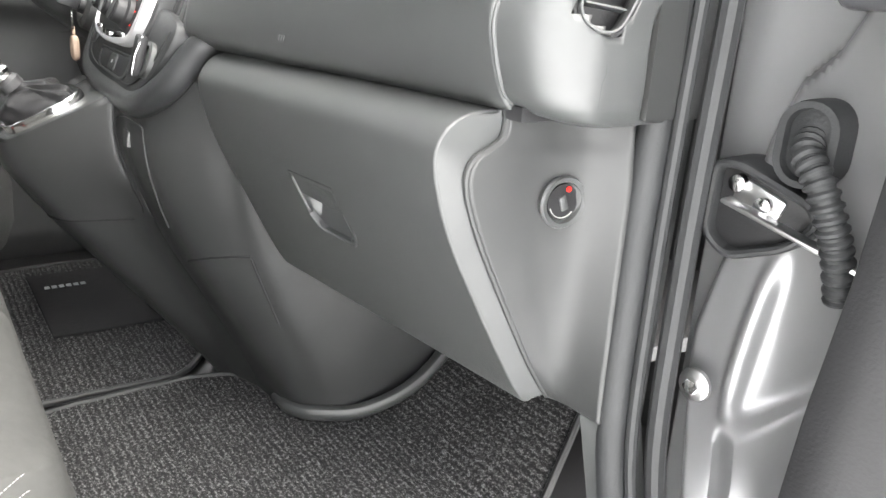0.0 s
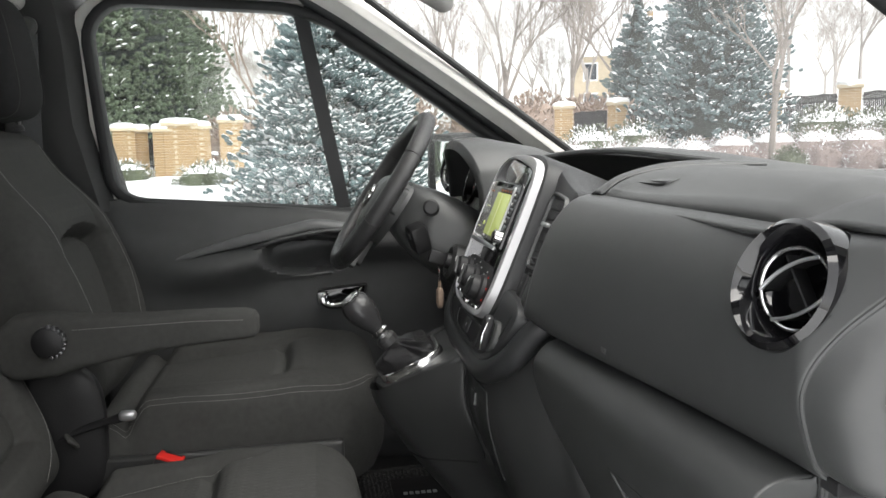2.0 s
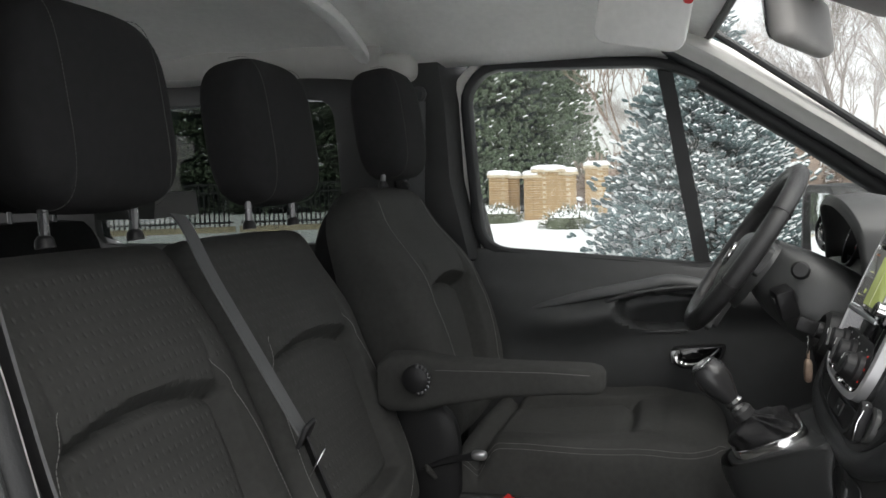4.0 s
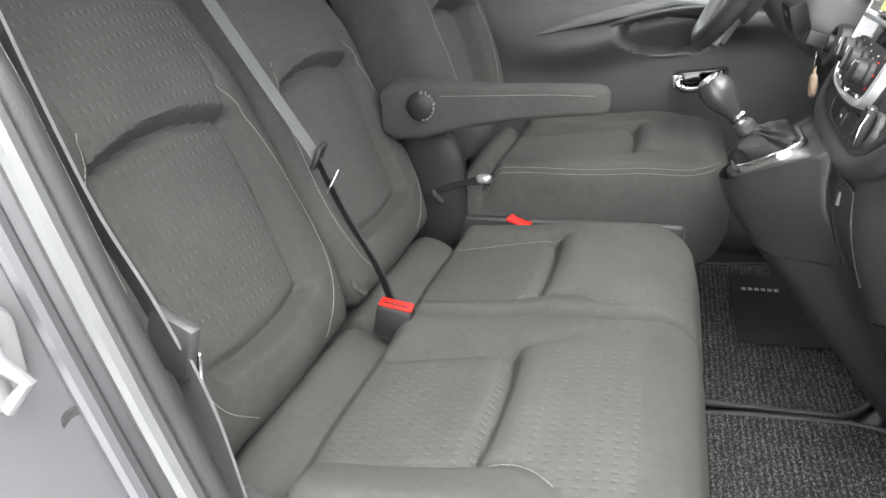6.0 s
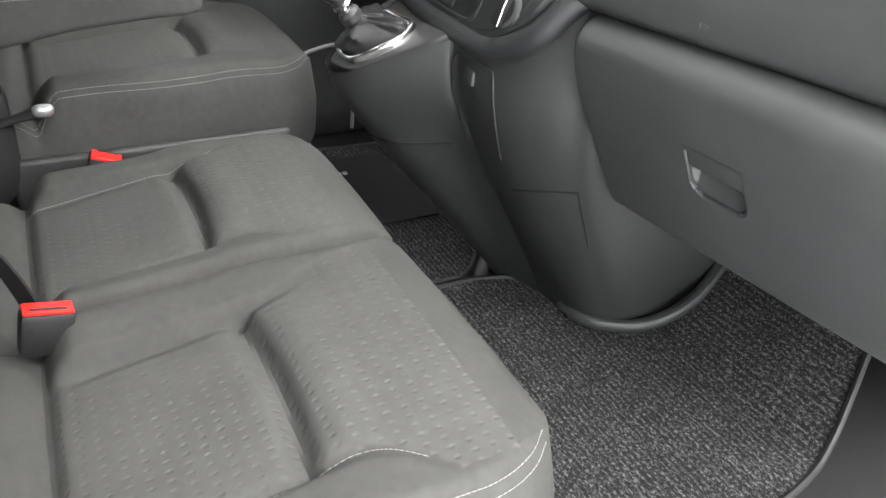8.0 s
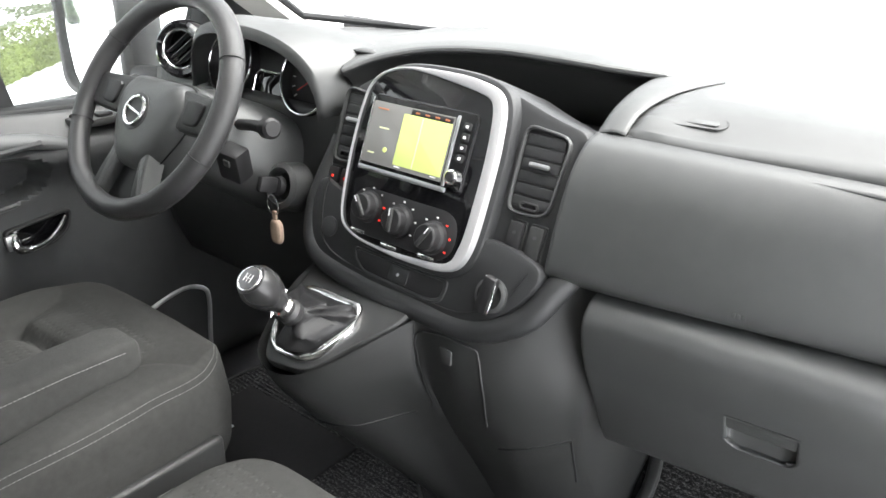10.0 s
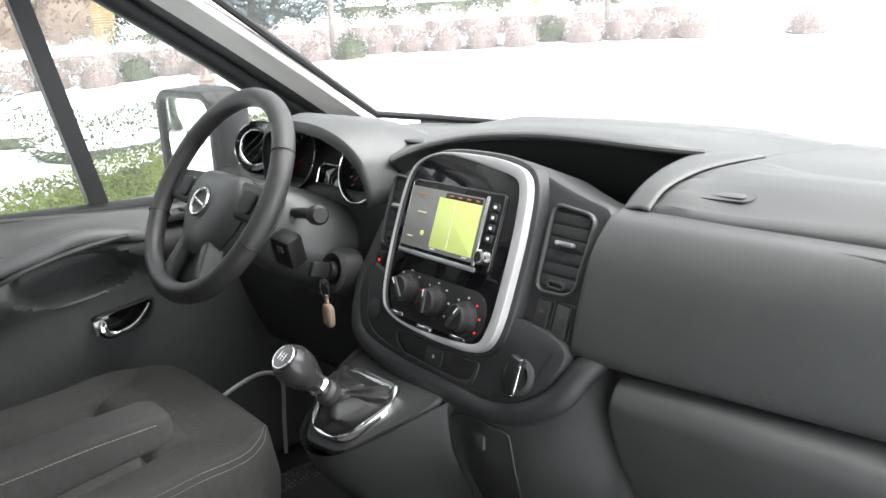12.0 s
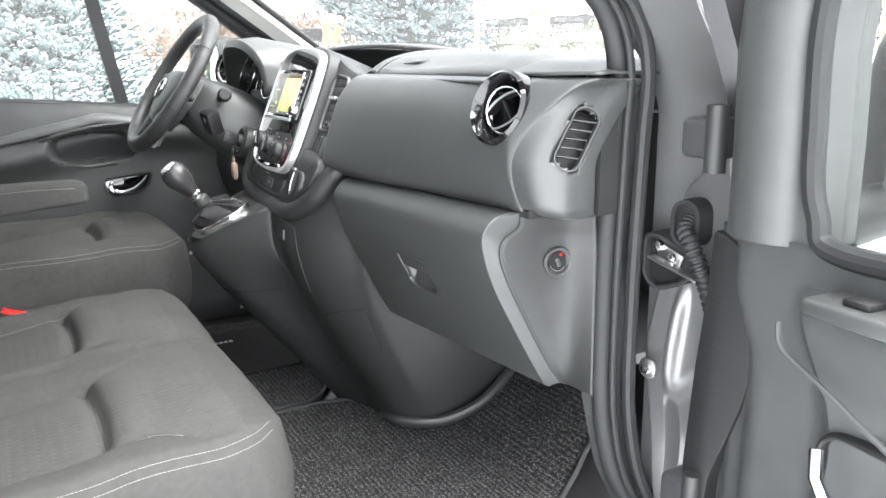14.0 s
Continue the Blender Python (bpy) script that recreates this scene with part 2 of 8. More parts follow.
def insert_mat():
    """Seat insert cloth with a lattice of small pressed dashes."""
    m = mat("dimpled_seat_cloth", (0.057, 0.0575, 0.055), 0.85, vary=0.12, scale=90, spec=0.25)
    n, l, p = nodes_of(m)
    tc, sep = n.new("ShaderNodeTexCoord"), n.new("ShaderNodeSeparateXYZ")
    l.new(tc.outputs["UV"], sep.inputs[0])

    def math(op, a, b=None):
        k = n.new("ShaderNodeMath")
        k.operation = op
        for i, v in enumerate((a, b)):
            if v is None:
                continue
            if isinstance(v, (int, float)):
                k.inputs[i].default_value = v
            else:
                l.new(v, k.inputs[i])
        return k.outputs[0]
    d = math("ADD", math("MULTIPLY", sep.outputs[0], 260.0), math("MULTIPLY", sep.outputs[1], 180.0))
    e = math("SUBTRACT", math("MULTIPLY", sep.outputs[0], 260.0), math("MULTIPLY", sep.outputs[1], 180.0))
    prod = math("MULTIPLY", math("SINE", d), math("SINE", e))
    peak = math("POWER", math("MAXIMUM", prod, 0.0), 3.0)
    fine = n.new("ShaderNodeTexNoise")
    fine.inputs["Scale"].default_value = 1300
    l.new(tc.outputs["Object"], fine.inputs["Vector"])
    hgt = math("ADD", math("MULTIPLY", peak, -1.4), math("MULTIPLY", fine.outputs["Fac"], 0.5))
    bp = n.new("ShaderNodeBump")
    bp.inputs["Strength"].default_value, bp.inputs["Distance"].default_value = 0.45, 0.0020
    tint = n.new("ShaderNodeMix")
    tint.data_type = "RGBA"
    tint.inputs["B"].default_value = (0.15, 0.151, 0.147, 1)
    l.new(p.inputs["Base Color"].links[0].from_socket, tint.inputs["A"])
    l.new(math("MULTIPLY", peak, 0.08), tint.inputs["Factor"])
    l.new(tint.outputs["Result"], p.inputs["Base Color"])
    l.new(hgt, bp.inputs["Height"])
    l.new(bp.outputs[0], p.inputs["Normal"])
    return m


BRICK, CARPET, INSERT = brick_mat(), carpet_mat(), insert_mat()


# ---- shapes ----
def thing(name, label, category, base=(0, 0, 0), group="", kind=""):
    ob = new(name)
    ob.location = base
    ob.empty_display_size = 0.05
    return tagged(ob, label, category, group, kind)


def mesh_of(name, bm, material, smooth=35):
    me = bpy.data.meshes.new(name)
    bmesh.ops.recalc_face_normals(bm, faces=bm.faces)
    bm.to_mesh(me)
    bm.free()
    for m in material if isinstance(material, (list, tuple)) else [material]:
        me.materials.append(m)
    if smooth:
        me.shade_smooth()
        me.set_sharp_from_angle(angle=radians(smooth))
    return me


def part(name, bm, material, parent, label="", smooth=35):
    ob = new(name, mesh_of(name, bm, material, smooth))
    if parent:
        ob.parent = parent
        ob.matrix_parent_inverse = Matrix() if parent.data else Matrix.Translation(parent.location).inverted()
    if label:
        ob["label"] = label
    return ob


def solo(name, bm, material, label, category, group="", kind="", smooth=35):
    return tagged(part(name, bm, material, None, "", smooth), label, category, group, kind)


def thick(ob, d, offset=0.0):
    m = ob.modifiers.new("thickness", "SOLIDIFY")
    m.thickness, m.offset = min(d, 0.004), 0.0
    return ob


def lerp(a, b, t):
    return a + (b - a) * t


def ease(t):
    t = max(0.0, min(1.0, t))
    return t * t * (3 - 2 * t)


def cat(pts, n, closed=False):
    """n points along a smooth curve through pts."""
    pts = [Vector(p) for p in pts]
    k = len(pts)
    out, spans = [], k if closed else k - 1
    for i in range(n):
        t = i / (n if closed else n - 1) * spans
        j = min(int(t), spans - 1)
        f = t - j
        g = (lambda q: pts[q % k]) if closed else (lambda q: pts[max(0, min(k - 1, q))])
        p0, p1, p2, p3 = g(j - 1), g(j), g(j + 1), g(j + 2)
        out.append(0.5 * (2 * p1 + (p2 - p0) * f + (2 * p0 - 5 * p1 + 4 * p2 - p3) * f * f + (3 * p1 - p0 - 3 * p2 + p3) * f ** 3))
    return out


def sheet(f, nu, nv, uv=None, mi=None, skip=None):
    """A grid surface f(u, v), u and v from 0 to 1."""
    bm = bmesh.new()
    vs = [[bm.verts.new(f(i / nu, j / nv)) for j in range(nv + 1)] for i in range(nu + 1)]
    lay = bm.loops.layers.uv.new("UVMap") if uv else None
    for i in range(nu):
        for j in range(nv):
            if skip and skip(f((i + 0.5) / nu, (j + 0.5) / nv)):
                continue
            fc = bm.faces.new((vs[i][j], vs[i + 1][j], vs[i + 1][j + 1], vs[i][j + 1]))
            if mi:
                fc.material_index = mi((i + 0.5) / nu, (j + 0.5) / nv)
            if lay:
                for lp, (a, b) in zip(fc.loops, ((i, j), (i + 1, j), (i + 1, j + 1), (i, j + 1))):
                    lp[lay].uv = uv(a / nu, b / nv)
    return bm


def loft(secs, cap=True, closed=True):
    bm = bmesh.new()
    rows = [[bm.verts.new(p) for p in s] for s in secs]
    k = len(rows[0])
    for a, b in zip(rows, rows[1:]):
        for i in range(k if closed else k - 1):
            bm.faces.new((a[i], a[(i + 1) % k], b[(i + 1) % k], b[i]))
    if cap and closed:
        bm.faces.new(rows[0])
        bm.faces.new(rows[-1])
    return bm


def tube(pts, r, n=10, closed=False, flat=1.0):
    pts = [Vector(p) for p in pts]
    k = len(pts)
    bm = bmesh.new()
    rows, side = [], None
    for i, p in enumerate(pts):
        d = (pts[(i + 1) % k] - pts[i - 1]) if closed else (pts[min(i + 1, k - 1)] - pts[max(i - 1, 0)])
        d.normalize()
        if side is None:
            side = d.orthogonal().normalized()
        side = (side - d * side.dot(d)).normalized()
        up = d.cross(side)
        rad = r[i] if isinstance(r, (list, tuple)) else r
        rows.append([bm.verts.new(p + (side * math.cos(a) * flat + up * math.sin(a)) * rad) for a in (2 * math.pi * j / n for j in range(n))])
    for i in range(k if closed else k - 1):
        a, b = rows[i], rows[(i + 1) % k]
        for j in range(n):
            bm.faces.new((a[j], a[(j + 1) % n], b[(j + 1) % n], b[j]))
    if not closed:
        bm.faces.new(rows[0])
        bm.faces.new(rows[-1])
    return bm


def rbox(c, size, r=0.003, seg=2, m=None):
    bm = bmesh.new()
    bmesh.ops.create_cube(bm, size=1)
    bmesh.ops.scale(bm, vec=size, verts=bm.verts)
    if r:
        bmesh.ops.bevel(bm, geom=bm.edges[:], offset=r, segments=seg, affect="EDGES", profile=0.5)
    bmesh.ops.translate(bm, vec=c, verts=bm.verts)
    if m is not None:
        bmesh.ops.transform(bm, matrix=m, verts=bm.verts)
    return bm


def lathe(prof, n=32, m=None, arc=2 * math.pi):
    """Spin (radius, height) round z."""
    secs = [[Vector((r * math.cos(a), r * math.sin(a), h)) for a in (2 * math.pi * i / n for i in range(n))] for r, h in prof]
    bm = loft(secs)
    if m is not None:
        bmesh.ops.transform(bm, matrix=m, verts=bm.verts)
    return bm


def rrect(w, h, r, cx=0.0, cy=0.0, n=6):
    out = []
    for sx, sy, a0 in ((1, 1, 0), (-1, 1, 90), (-1, -1, 180), (1, -1, 270)):
        for i in range(n + 1):
            a = radians(a0 + 90 * i / n)
            out.append(Vector((cx + sx * (w / 2 - r) + r * math.cos(a), cy + sy * (h / 2 - r) + r * math.sin(a))))
    return out


def inset(poly, d):
    k, out = len(poly), []
    area = sum(poly[i][0] * poly[(i + 1) % k][1] - poly[(i + 1) % k][0] * poly[i][1] for i in range(k))
    s = 1 if area > 0 else -1
    for i in range(k):
        t = Vector((poly[(i + 1) % k][0] - poly[i - 1][0], poly[(i + 1) % k][1] - poly[i - 1][1]))
        if t.length < 1e-9:
            t = Vector((1, 0))
        t.normalize()
        out.append(Vector((poly[i][0] - t.y * d * s, poly[i][1] + t.x * d * s)))
    return out


def prism(poly, m, d0, d1, b=0.002):
    """A slab of the outline poly between the heights d0 and d1 of the frame m, its upper edge rounded."""
    def put(pl, d):
        return [m @ Vector((p[0], p[1], d)) for p in pl]
    return loft([put(poly, d0), put(poly, d1 - b), put(inset(poly, b * 0.35), d1 - b * 0.3), put(inset(poly, b), d1)])


def rim(outer, inner, m, d0, d1, b=0.002):
    """A flat ring between two outlines of equal count."""
    def put(pl, d):
        return [m @ Vector((p[0], p[1], d)) for p in pl]
    bm = bmesh.new()
    loops = [put(outer, d0), put(outer, d1 - b), put(inset(outer, b * 0.35), d1 - b * 0.3), put(inset(outer, b), d1), put(inset(inner, -b), d1), put(inset(inner, -b * 0.35), d1 - b * 0.3), put(inner, d1 - b), put(inner, d0)]
    rows = [[bm.verts.new(p) for p in s] for s in loops]
    k = len(outer)
    for a, c in zip(rows, rows[1:] + rows[:1]):
        for i in range(k):
            bm.faces.new((a[i], a[(i + 1) % k], c[(i + 1) % k], c[i]))
    return bm


def merge(*bms):
    out = bms[0]
    for b in bms[1:]:
        me = bpy.data.meshes.new("tmp")
        b.to_mesh(me)
        b.free()
        out.from_mesh(me)
        bpy.data.meshes.remove(me)
    return out


def blob(c, s, e=0.6, nu=24, nv=16, m=None):
    """A superellipsoid: e below 1 squares it off."""
    def pw(x, k):
        return math.copysign(abs(x) ** k, x)
    secs = []
    for j in range(nv + 1):
        t = -math.pi / 2 + math.pi * (j + 0.02) / (nv + 0.04)
        secs.append([Vector((s[0] * pw(math.cos(t), e) * pw(math.cos(a), e), s[1] * pw(math.cos(t), e) * pw(math.sin(a), e), s[2] * pw(math.sin(t), e))) for a in (2 * math.pi * i / nu for i in range(nu))])
    bm = loft(secs)
    if m is not None:
        bmesh.ops.transform(bm, matrix=m, verts=bm.verts)
    bmesh.ops.translate(bm, vec=c, verts=bm.verts)
    return bm


def basis(o, u, v):
    """A frame at o: u to the right, v up, and the third axis out of the face."""
    u = Vector(u).normalized()
    v = Vector(v)
    v = (v - u * v.dot(u)).normalized()
    n = u.cross(v)
    return Matrix(((u.x, v.x, n.x, o[0]), (u.y, v.y, n.y, o[1]), (u.z, v.z, n.z, o[2]), (0, 0, 0, 1)))


def strap(pts, width, across, d=0.0015):
    """A flat band along pts; across: its width direction at each point, or one for all."""
    k = len(pts)
    ac = across if isinstance(across, list) else [across] * k
    secs = []
    for i, p in enumerate(pts):
        p, a = Vector(p), Vector(ac[i]).normalized()
        t = (Vector(pts[min(i + 1, k - 1)]) - Vector(pts[max(i - 1, 0)])).normalized()
        nn = a.cross(t).normalized()
        secs.append([p + a * width / 2 + nn * d, p - a * width / 2 + nn * d, p - a * width / 2 - nn * d, p + a * width / 2 - nn * d])
    return loft(secs)


# ---- the van's shell ----
def fan(poly, n, c):
    """The outline poly met by n even rays from c."""
    out, k = [], len(poly)
    for i in range(n):
        a = 2 * math.pi * i / n
        dx, dy = math.cos(a), math.sin(a)
        best = None
        for j in range(k):
            x1, y1 = poly[j][0] - c[0], poly[j][1] - c[1]
            x2, y2 = poly[(j + 1) % k][0] - c[0], poly[(j + 1) % k][1] - c[1]
            den = dx * (y2 - y1) - dy * (x2 - x1)
            if abs(den) < 1e-12:
                continue
            s = (x1 * (y2 - y1) - y1 * (x2 - x1)) / den
            w = (x1 * dy - y1 * dx) / den
            if s > 0 and -1e-6 <= w <= 1 + 1e-6:
                best = s if best is None else max(best, s)
        out.append(Vector((c[0] + dx * best, c[1] + dy * best)))
    return out


def soften(poly, r, n=5):
    """Rounds the corners of an outline."""
    out, k = [], len(poly)
    for i in range(k):
        p, a, b = Vector(poly[i]), Vector(poly[i - 1]), Vector(poly[(i + 1) % k])
        d = min(r, (a - p).length * 0.45, (b - p).length * 0.45)
        p0, p2 = p + (a - p).normalized() * d, p + (b - p).normalized() * d
        for j in range(n + 1):
            t = j / n
            out.append(p0 * (1 - t) ** 2 + p * 2 * t * (1 - t) + p2 * t * t)
    return out


YZ_L = Matrix(((0, 0, 1, 0), (1, 0, 0, 0), (0, 1, 0, 0), (0, 0, 0, 1)))  # outline in y, z; height along +x
WIN_L = soften([(-0.70, 1.118), (-0.735, 1.53), (-0.68, 1.59), (-0.235, 1.572), (0.07, 1.425), (0.31, 1.25), (0.22, 1.05)], 0.07)
WIN_LC = (-0.3, 1.3)
REAR_L = soften([(-1.10, 1.13), (-1.13, 1.54), (-1.95, 1.54), (-1.95, 1.13)], 0.06)


def shell():
    floor = solo("floor", rbox((0, -0.9, 0.375), (1.64, 3.4, 0.05), 0.004), PLASTIC_BLACK, "black moulded van floor under the mats", "floor", kind="structure")
    # roof lining, arched across, falling to the windscreen header
    def roof(u, v):
        x, y = -0.82 + 1.64 * u, -2.5 + 2.43 * v
        a = abs(x) / 0.82
        front = max(0, (v - 0.86) / 0.14)
        return Vector((x, y - 0.07 * a * a * front, 1.735 - 0.135 * a ** 5 - 0.11 * front ** 1.6 * (1 - 0.85 * a ** 4) - 0.004 * math.cos(v * 50) * (v < 0.55)))
    ob = solo("ceiling", sheet(roof, 40, 60), LINING, "pale grey fabric roof lining of the van", "ceiling", kind="structure")
    thick(ob, 0.03, 1)
    bow = [(x, -1.0, 1.722 - 0.135 * (abs(x) / 0.82) ** 5) for x in np.linspace(-0.80, 0.80, 41)]
    solo("roof_bow", tube(bow, 0.034, 12, flat=0.6), LINING, "pale rounded roof bow across the cab", "trim", kind="structure")
    # left side: wall with the cab window and the rear window
    outer = [(-2.6, 0.4), (-2.6, 1.61), (-0.95, 1.61), (-0.95, 0.4)]
    wall = rim(fan(outer, 96, (-1.52, 1.33)), fan(REAR_L, 96, (-1.52, 1.33)), YZ_L, -0.90, -0.84, 0.004)
    solo("wall_left", wall, PLASTIC_LOW, "dark trimmed side wall of the rear cabin", "wall", kind="structure")
    b_low = loft([[Vector((-0.84, -0.745 - dy0, z)), Vector((-0.80, -0.78 - dy0, z)), Vector((-0.80, -0.90 - dy0, z)), Vector((-0.86, -0.96 - dy0, z)), Vector((-0.92, -0.95 - dy0, z)), Vector((-0.92, -0.73 - dy0, z))] for z, dy0 in ((0.4, -0.06), (1.085, -0.05))])
    solo("pillar_left_lower", b_low, PLASTIC_LOW, "dark plastic lower trim of the door pillar", "pillar", kind="structure")
    b_post = loft([[Vector((-0.84, -0.745 - dy0, z)), Vector((-0.80, -0.78 - dy0, z)), Vector((-0.80, -0.90 - dy0, z)), Vector((-0.86, -0.96 - dy0, z)), Vector((-0.92, -0.95 - dy0, z)), Vector((-0.92, -0.73 - dy0, z))] for z, dy0 in ((1.09, -0.05), (1.3, 0.0), (1.5, 0.01), (1.63, 0.03))])
    solo("pillar_left_middle", b_post, PLASTIC_LOW, "dark grey upright door pillar trim behind the driver", "pillar", kind="structure")
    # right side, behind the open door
    # This pillar takes the darkened paint copy, so part of its shade is colour.
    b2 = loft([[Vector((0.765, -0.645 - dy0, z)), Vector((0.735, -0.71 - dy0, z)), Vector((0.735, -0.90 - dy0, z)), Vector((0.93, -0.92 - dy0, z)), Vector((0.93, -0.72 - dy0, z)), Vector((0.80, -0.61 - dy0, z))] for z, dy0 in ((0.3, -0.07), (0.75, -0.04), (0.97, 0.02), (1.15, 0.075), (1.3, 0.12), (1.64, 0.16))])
    solo("pillar_right_middle", b2, PAINT_SHADED, "silver-grey painted door pillar with a striker", "pillar", kind="structure")
    wr = rim(fan([(-2.6, 0.4), (-2.6, 1.64), (-0.9, 1.64), (-0.9, 0.4)], 72, (-1.55, 1.33)), fan([(-1.1, 1.13), (-1.15, 1.54), (-2.0, 1.54), (-2.0, 1.13)], 72, (-1.55, 1.33)), YZ_L, 0.84, 0.92, 0.004)
    solo("wall_right", wr, PLASTIC_LOW, "dark trimmed side wall of the rear cabin", "wall", kind="structure")
    # back of the cabin with the tailgate window
    xz = Matrix(((1, 0, 0, 0), (0, 0, 1, 0), (0, 1, 0, 0), (0, 0, 0, 1)))
    rear = rim(fan([(-0.9, 0.4), (-0.9, 1.7), (0.9, 1.7), (0.9, 0.4)], 64, (0, 1.35)), fan([(-0.65, 1.15), (-0.65, 1.58), (0.65, 1.58), (0.65, 1.15)], 64, (0, 1.35)), xz, -2.62, -2.56, 0.004)
    solo("wall_back", rear, PLASTIC_LOW, "dark trimmed tailgate with a wide window", "wall", kind="structure")
    for nm, x, c, pol in (("window_1", -0.87, (-1.52, 1.33), REAR_L), ("window_2", 0.88, (-1.55, 1.33), [(-1.1, 1.13), (-1.15, 1.54), (-2.0, 1.54), (-2.0, 1.13)])):
        g = solo(nm, loft([[YZ_L @ Vector((p.x, p.y, x + d)) for p in fan(pol, 48, c)] for d in (-0.002, 0.002)]), TINTED, "tinted side window of the rear cabin", "window", kind="structure")
        g.visible_shadow = False
    # belt carrier on the left pillar, rail and grab handle under the roof
    rail = thing("grab_handle", "grey moulded grab handle and rail under the roof edge", "handle", (-0.7, -1.0, 1.6))
    part("rail", tube(cat([(-0.78, -0.95, 1.615), (-0.77, -1.15, 1.64), (-0.76, -1.7, 1.665), (-0.75, -2.3, 1.67)], 16), [0.036] * 16, 10, flat=1.7), PILLAR, rail)
    part("end_cap", blob((-0.79, -0.93, 1.60), (0.05, 0.07, 0.04), 0.6), PILLAR, rail)
    anch = thing("belt_anchor", "round dark upper seat belt anchor on the pillar", "belt anchor", (-0.79, -0.86, 1.52))
    part("plate", lathe([(0.001, 0), (0.022, 0), (0.022, 0.008), (0.014, 0.014), (0.001, 0.014)], 20, Matrix.Translation((-0.80, -0.86, 1.53)) @ pose(0, 0, 0, 0, 90, 0)), PLASTIC, anch)
    part("webbing", strap(cat([(-0.785, -0.86, 1.51), (-0.785, -0.87, 1.2), (-0.76, -0.86, 0.8)], 12), 0.046, (0, 1, 0)), STRAP, anch)


shell()


def windscreen():
    base = [(-0.72, 0.46, 1.19), (-0.5, 0.62, 1.165), (0, 0.70, 1.15), (0.5, 0.62, 1.165), (0.72, 0.46, 1.19)]
    head = [(-0.70, -0.125, 1.615), (-0.45, -0.095, 1.635), (0, -0.07, 1.645), (0.45, -0.095, 1.635), (0.70, -0.125, 1.615)]
    lo, hi = cat(base, 25), cat(head, 25)
    def f(u, v):
        i = min(24, round(u * 24))
        return lo[i].lerp(hi[i], v) + Vector((0, 0.05, 0.05)) * math.sin(math.pi * v) * 0.6 * (1 - (2 * u - 1) ** 4)
    g = solo("windscreen", sheet(f, 24, 12), SCREENGLASS, "clear raked windscreen of the van", "windscreen", kind="structure")
    g.visible_shadow = False
    # black band at the glass edge, header and pillars
    def edge(a, b, w):
        return tube([f(a, 0.0).lerp(f(b, 0.0), t) for t in (0, 1)], w, 8)
    part_l = tube([f(0, t / 10) + Vector((0.006, 0, 0.004)) for t in range(11)], 0.009, 8)
    solo("windscreen_seal", part_l, RUBBER, "black rubber edge of the windscreen", "seal", kind="structure")
    solo("windscreen_seal", tube([f(t / 12, 1) + Vector((0, -0.004, -0.004)) for t in range(13)], 0.009, 8), RUBBER, "black rubber edge of the windscreen", "seal", kind="structure")
    solo("windscreen_seal", tube([f(t / 24, 0) + Vector((0, -0.006, 0.004)) for t in range(25)], 0.008, 8), RUBBER, "black rubber edge of the windscreen", "seal", kind="structure")
    for s, nm in ((-1, "pillar_left_front"), (1, "pillar_right_front")):
        secs = []
        for y, z, w in ((0.60, 1.10, 0.06), (0.44, 1.20, 0.055), (0.30, 1.302, 0.05), (0.16, 1.40, 0.05), (0.02, 1.495, 0.052), (-0.10, 1.575, 0.06), (-0.22, 1.645, 0.075), (-0.42, 1.70, 0.09)):
            c = Vector((s * 0.77, y, z))
            o = 1.0 if s < 0 else 0.3
            k = 0.026 if s < 0 else 0.0
            secs.append([c + Vector((s * -0.058, 0.012 - 0.6 * k, 0.022 - 0.7 * k)), c + Vector((s * -0.064, -0.006 - 0.4 * k, -0.002 - 0.4 * k)), c + Vector((s * -0.045, -0.016, -0.016)), c + Vector((s * 0.0, -0.03, -0.03)), c + Vector((s * 0.055 * o, -0.04, -0.036)), c + Vector((s * 0.075 * o, -0.04, -0.02)), c + Vector((s * 0.05 * o, 0.05 - 1.2 * k, 0.05 - 1.2 * k)), c + Vector((s * -0.02, 0.04 - 1.2 * k, 0.05 - 1.3 * k))])
        secs = [[Vector(p) for p in cat(q, 24, True)] for q in secs]
        bm = loft(secs)
        for f in bm.faces:
            x = f.calc_center_median().x
            f.material_index = 1 if x > 0.762 else 2 if x < -0.764 else 0
        solo(nm, bm, [PILLAR, PAINT, RUBBER], "pale grey trim on the raked windscreen pillar", "pillar", kind="structure")
    band = cat([(-0.836, 0.437, 1.162), (-0.836, 0.257, 1.257), (-0.836, 0.117, 1.355), (-0.836, -0.023, 1.450), (-0.836, -0.143, 1.530)], 30)
    solo("window_seal", tube(band, 0.023, 12), RUBBER, "thick black rubber seal along the raked pillar", "seal", kind="structure")


windscreen()


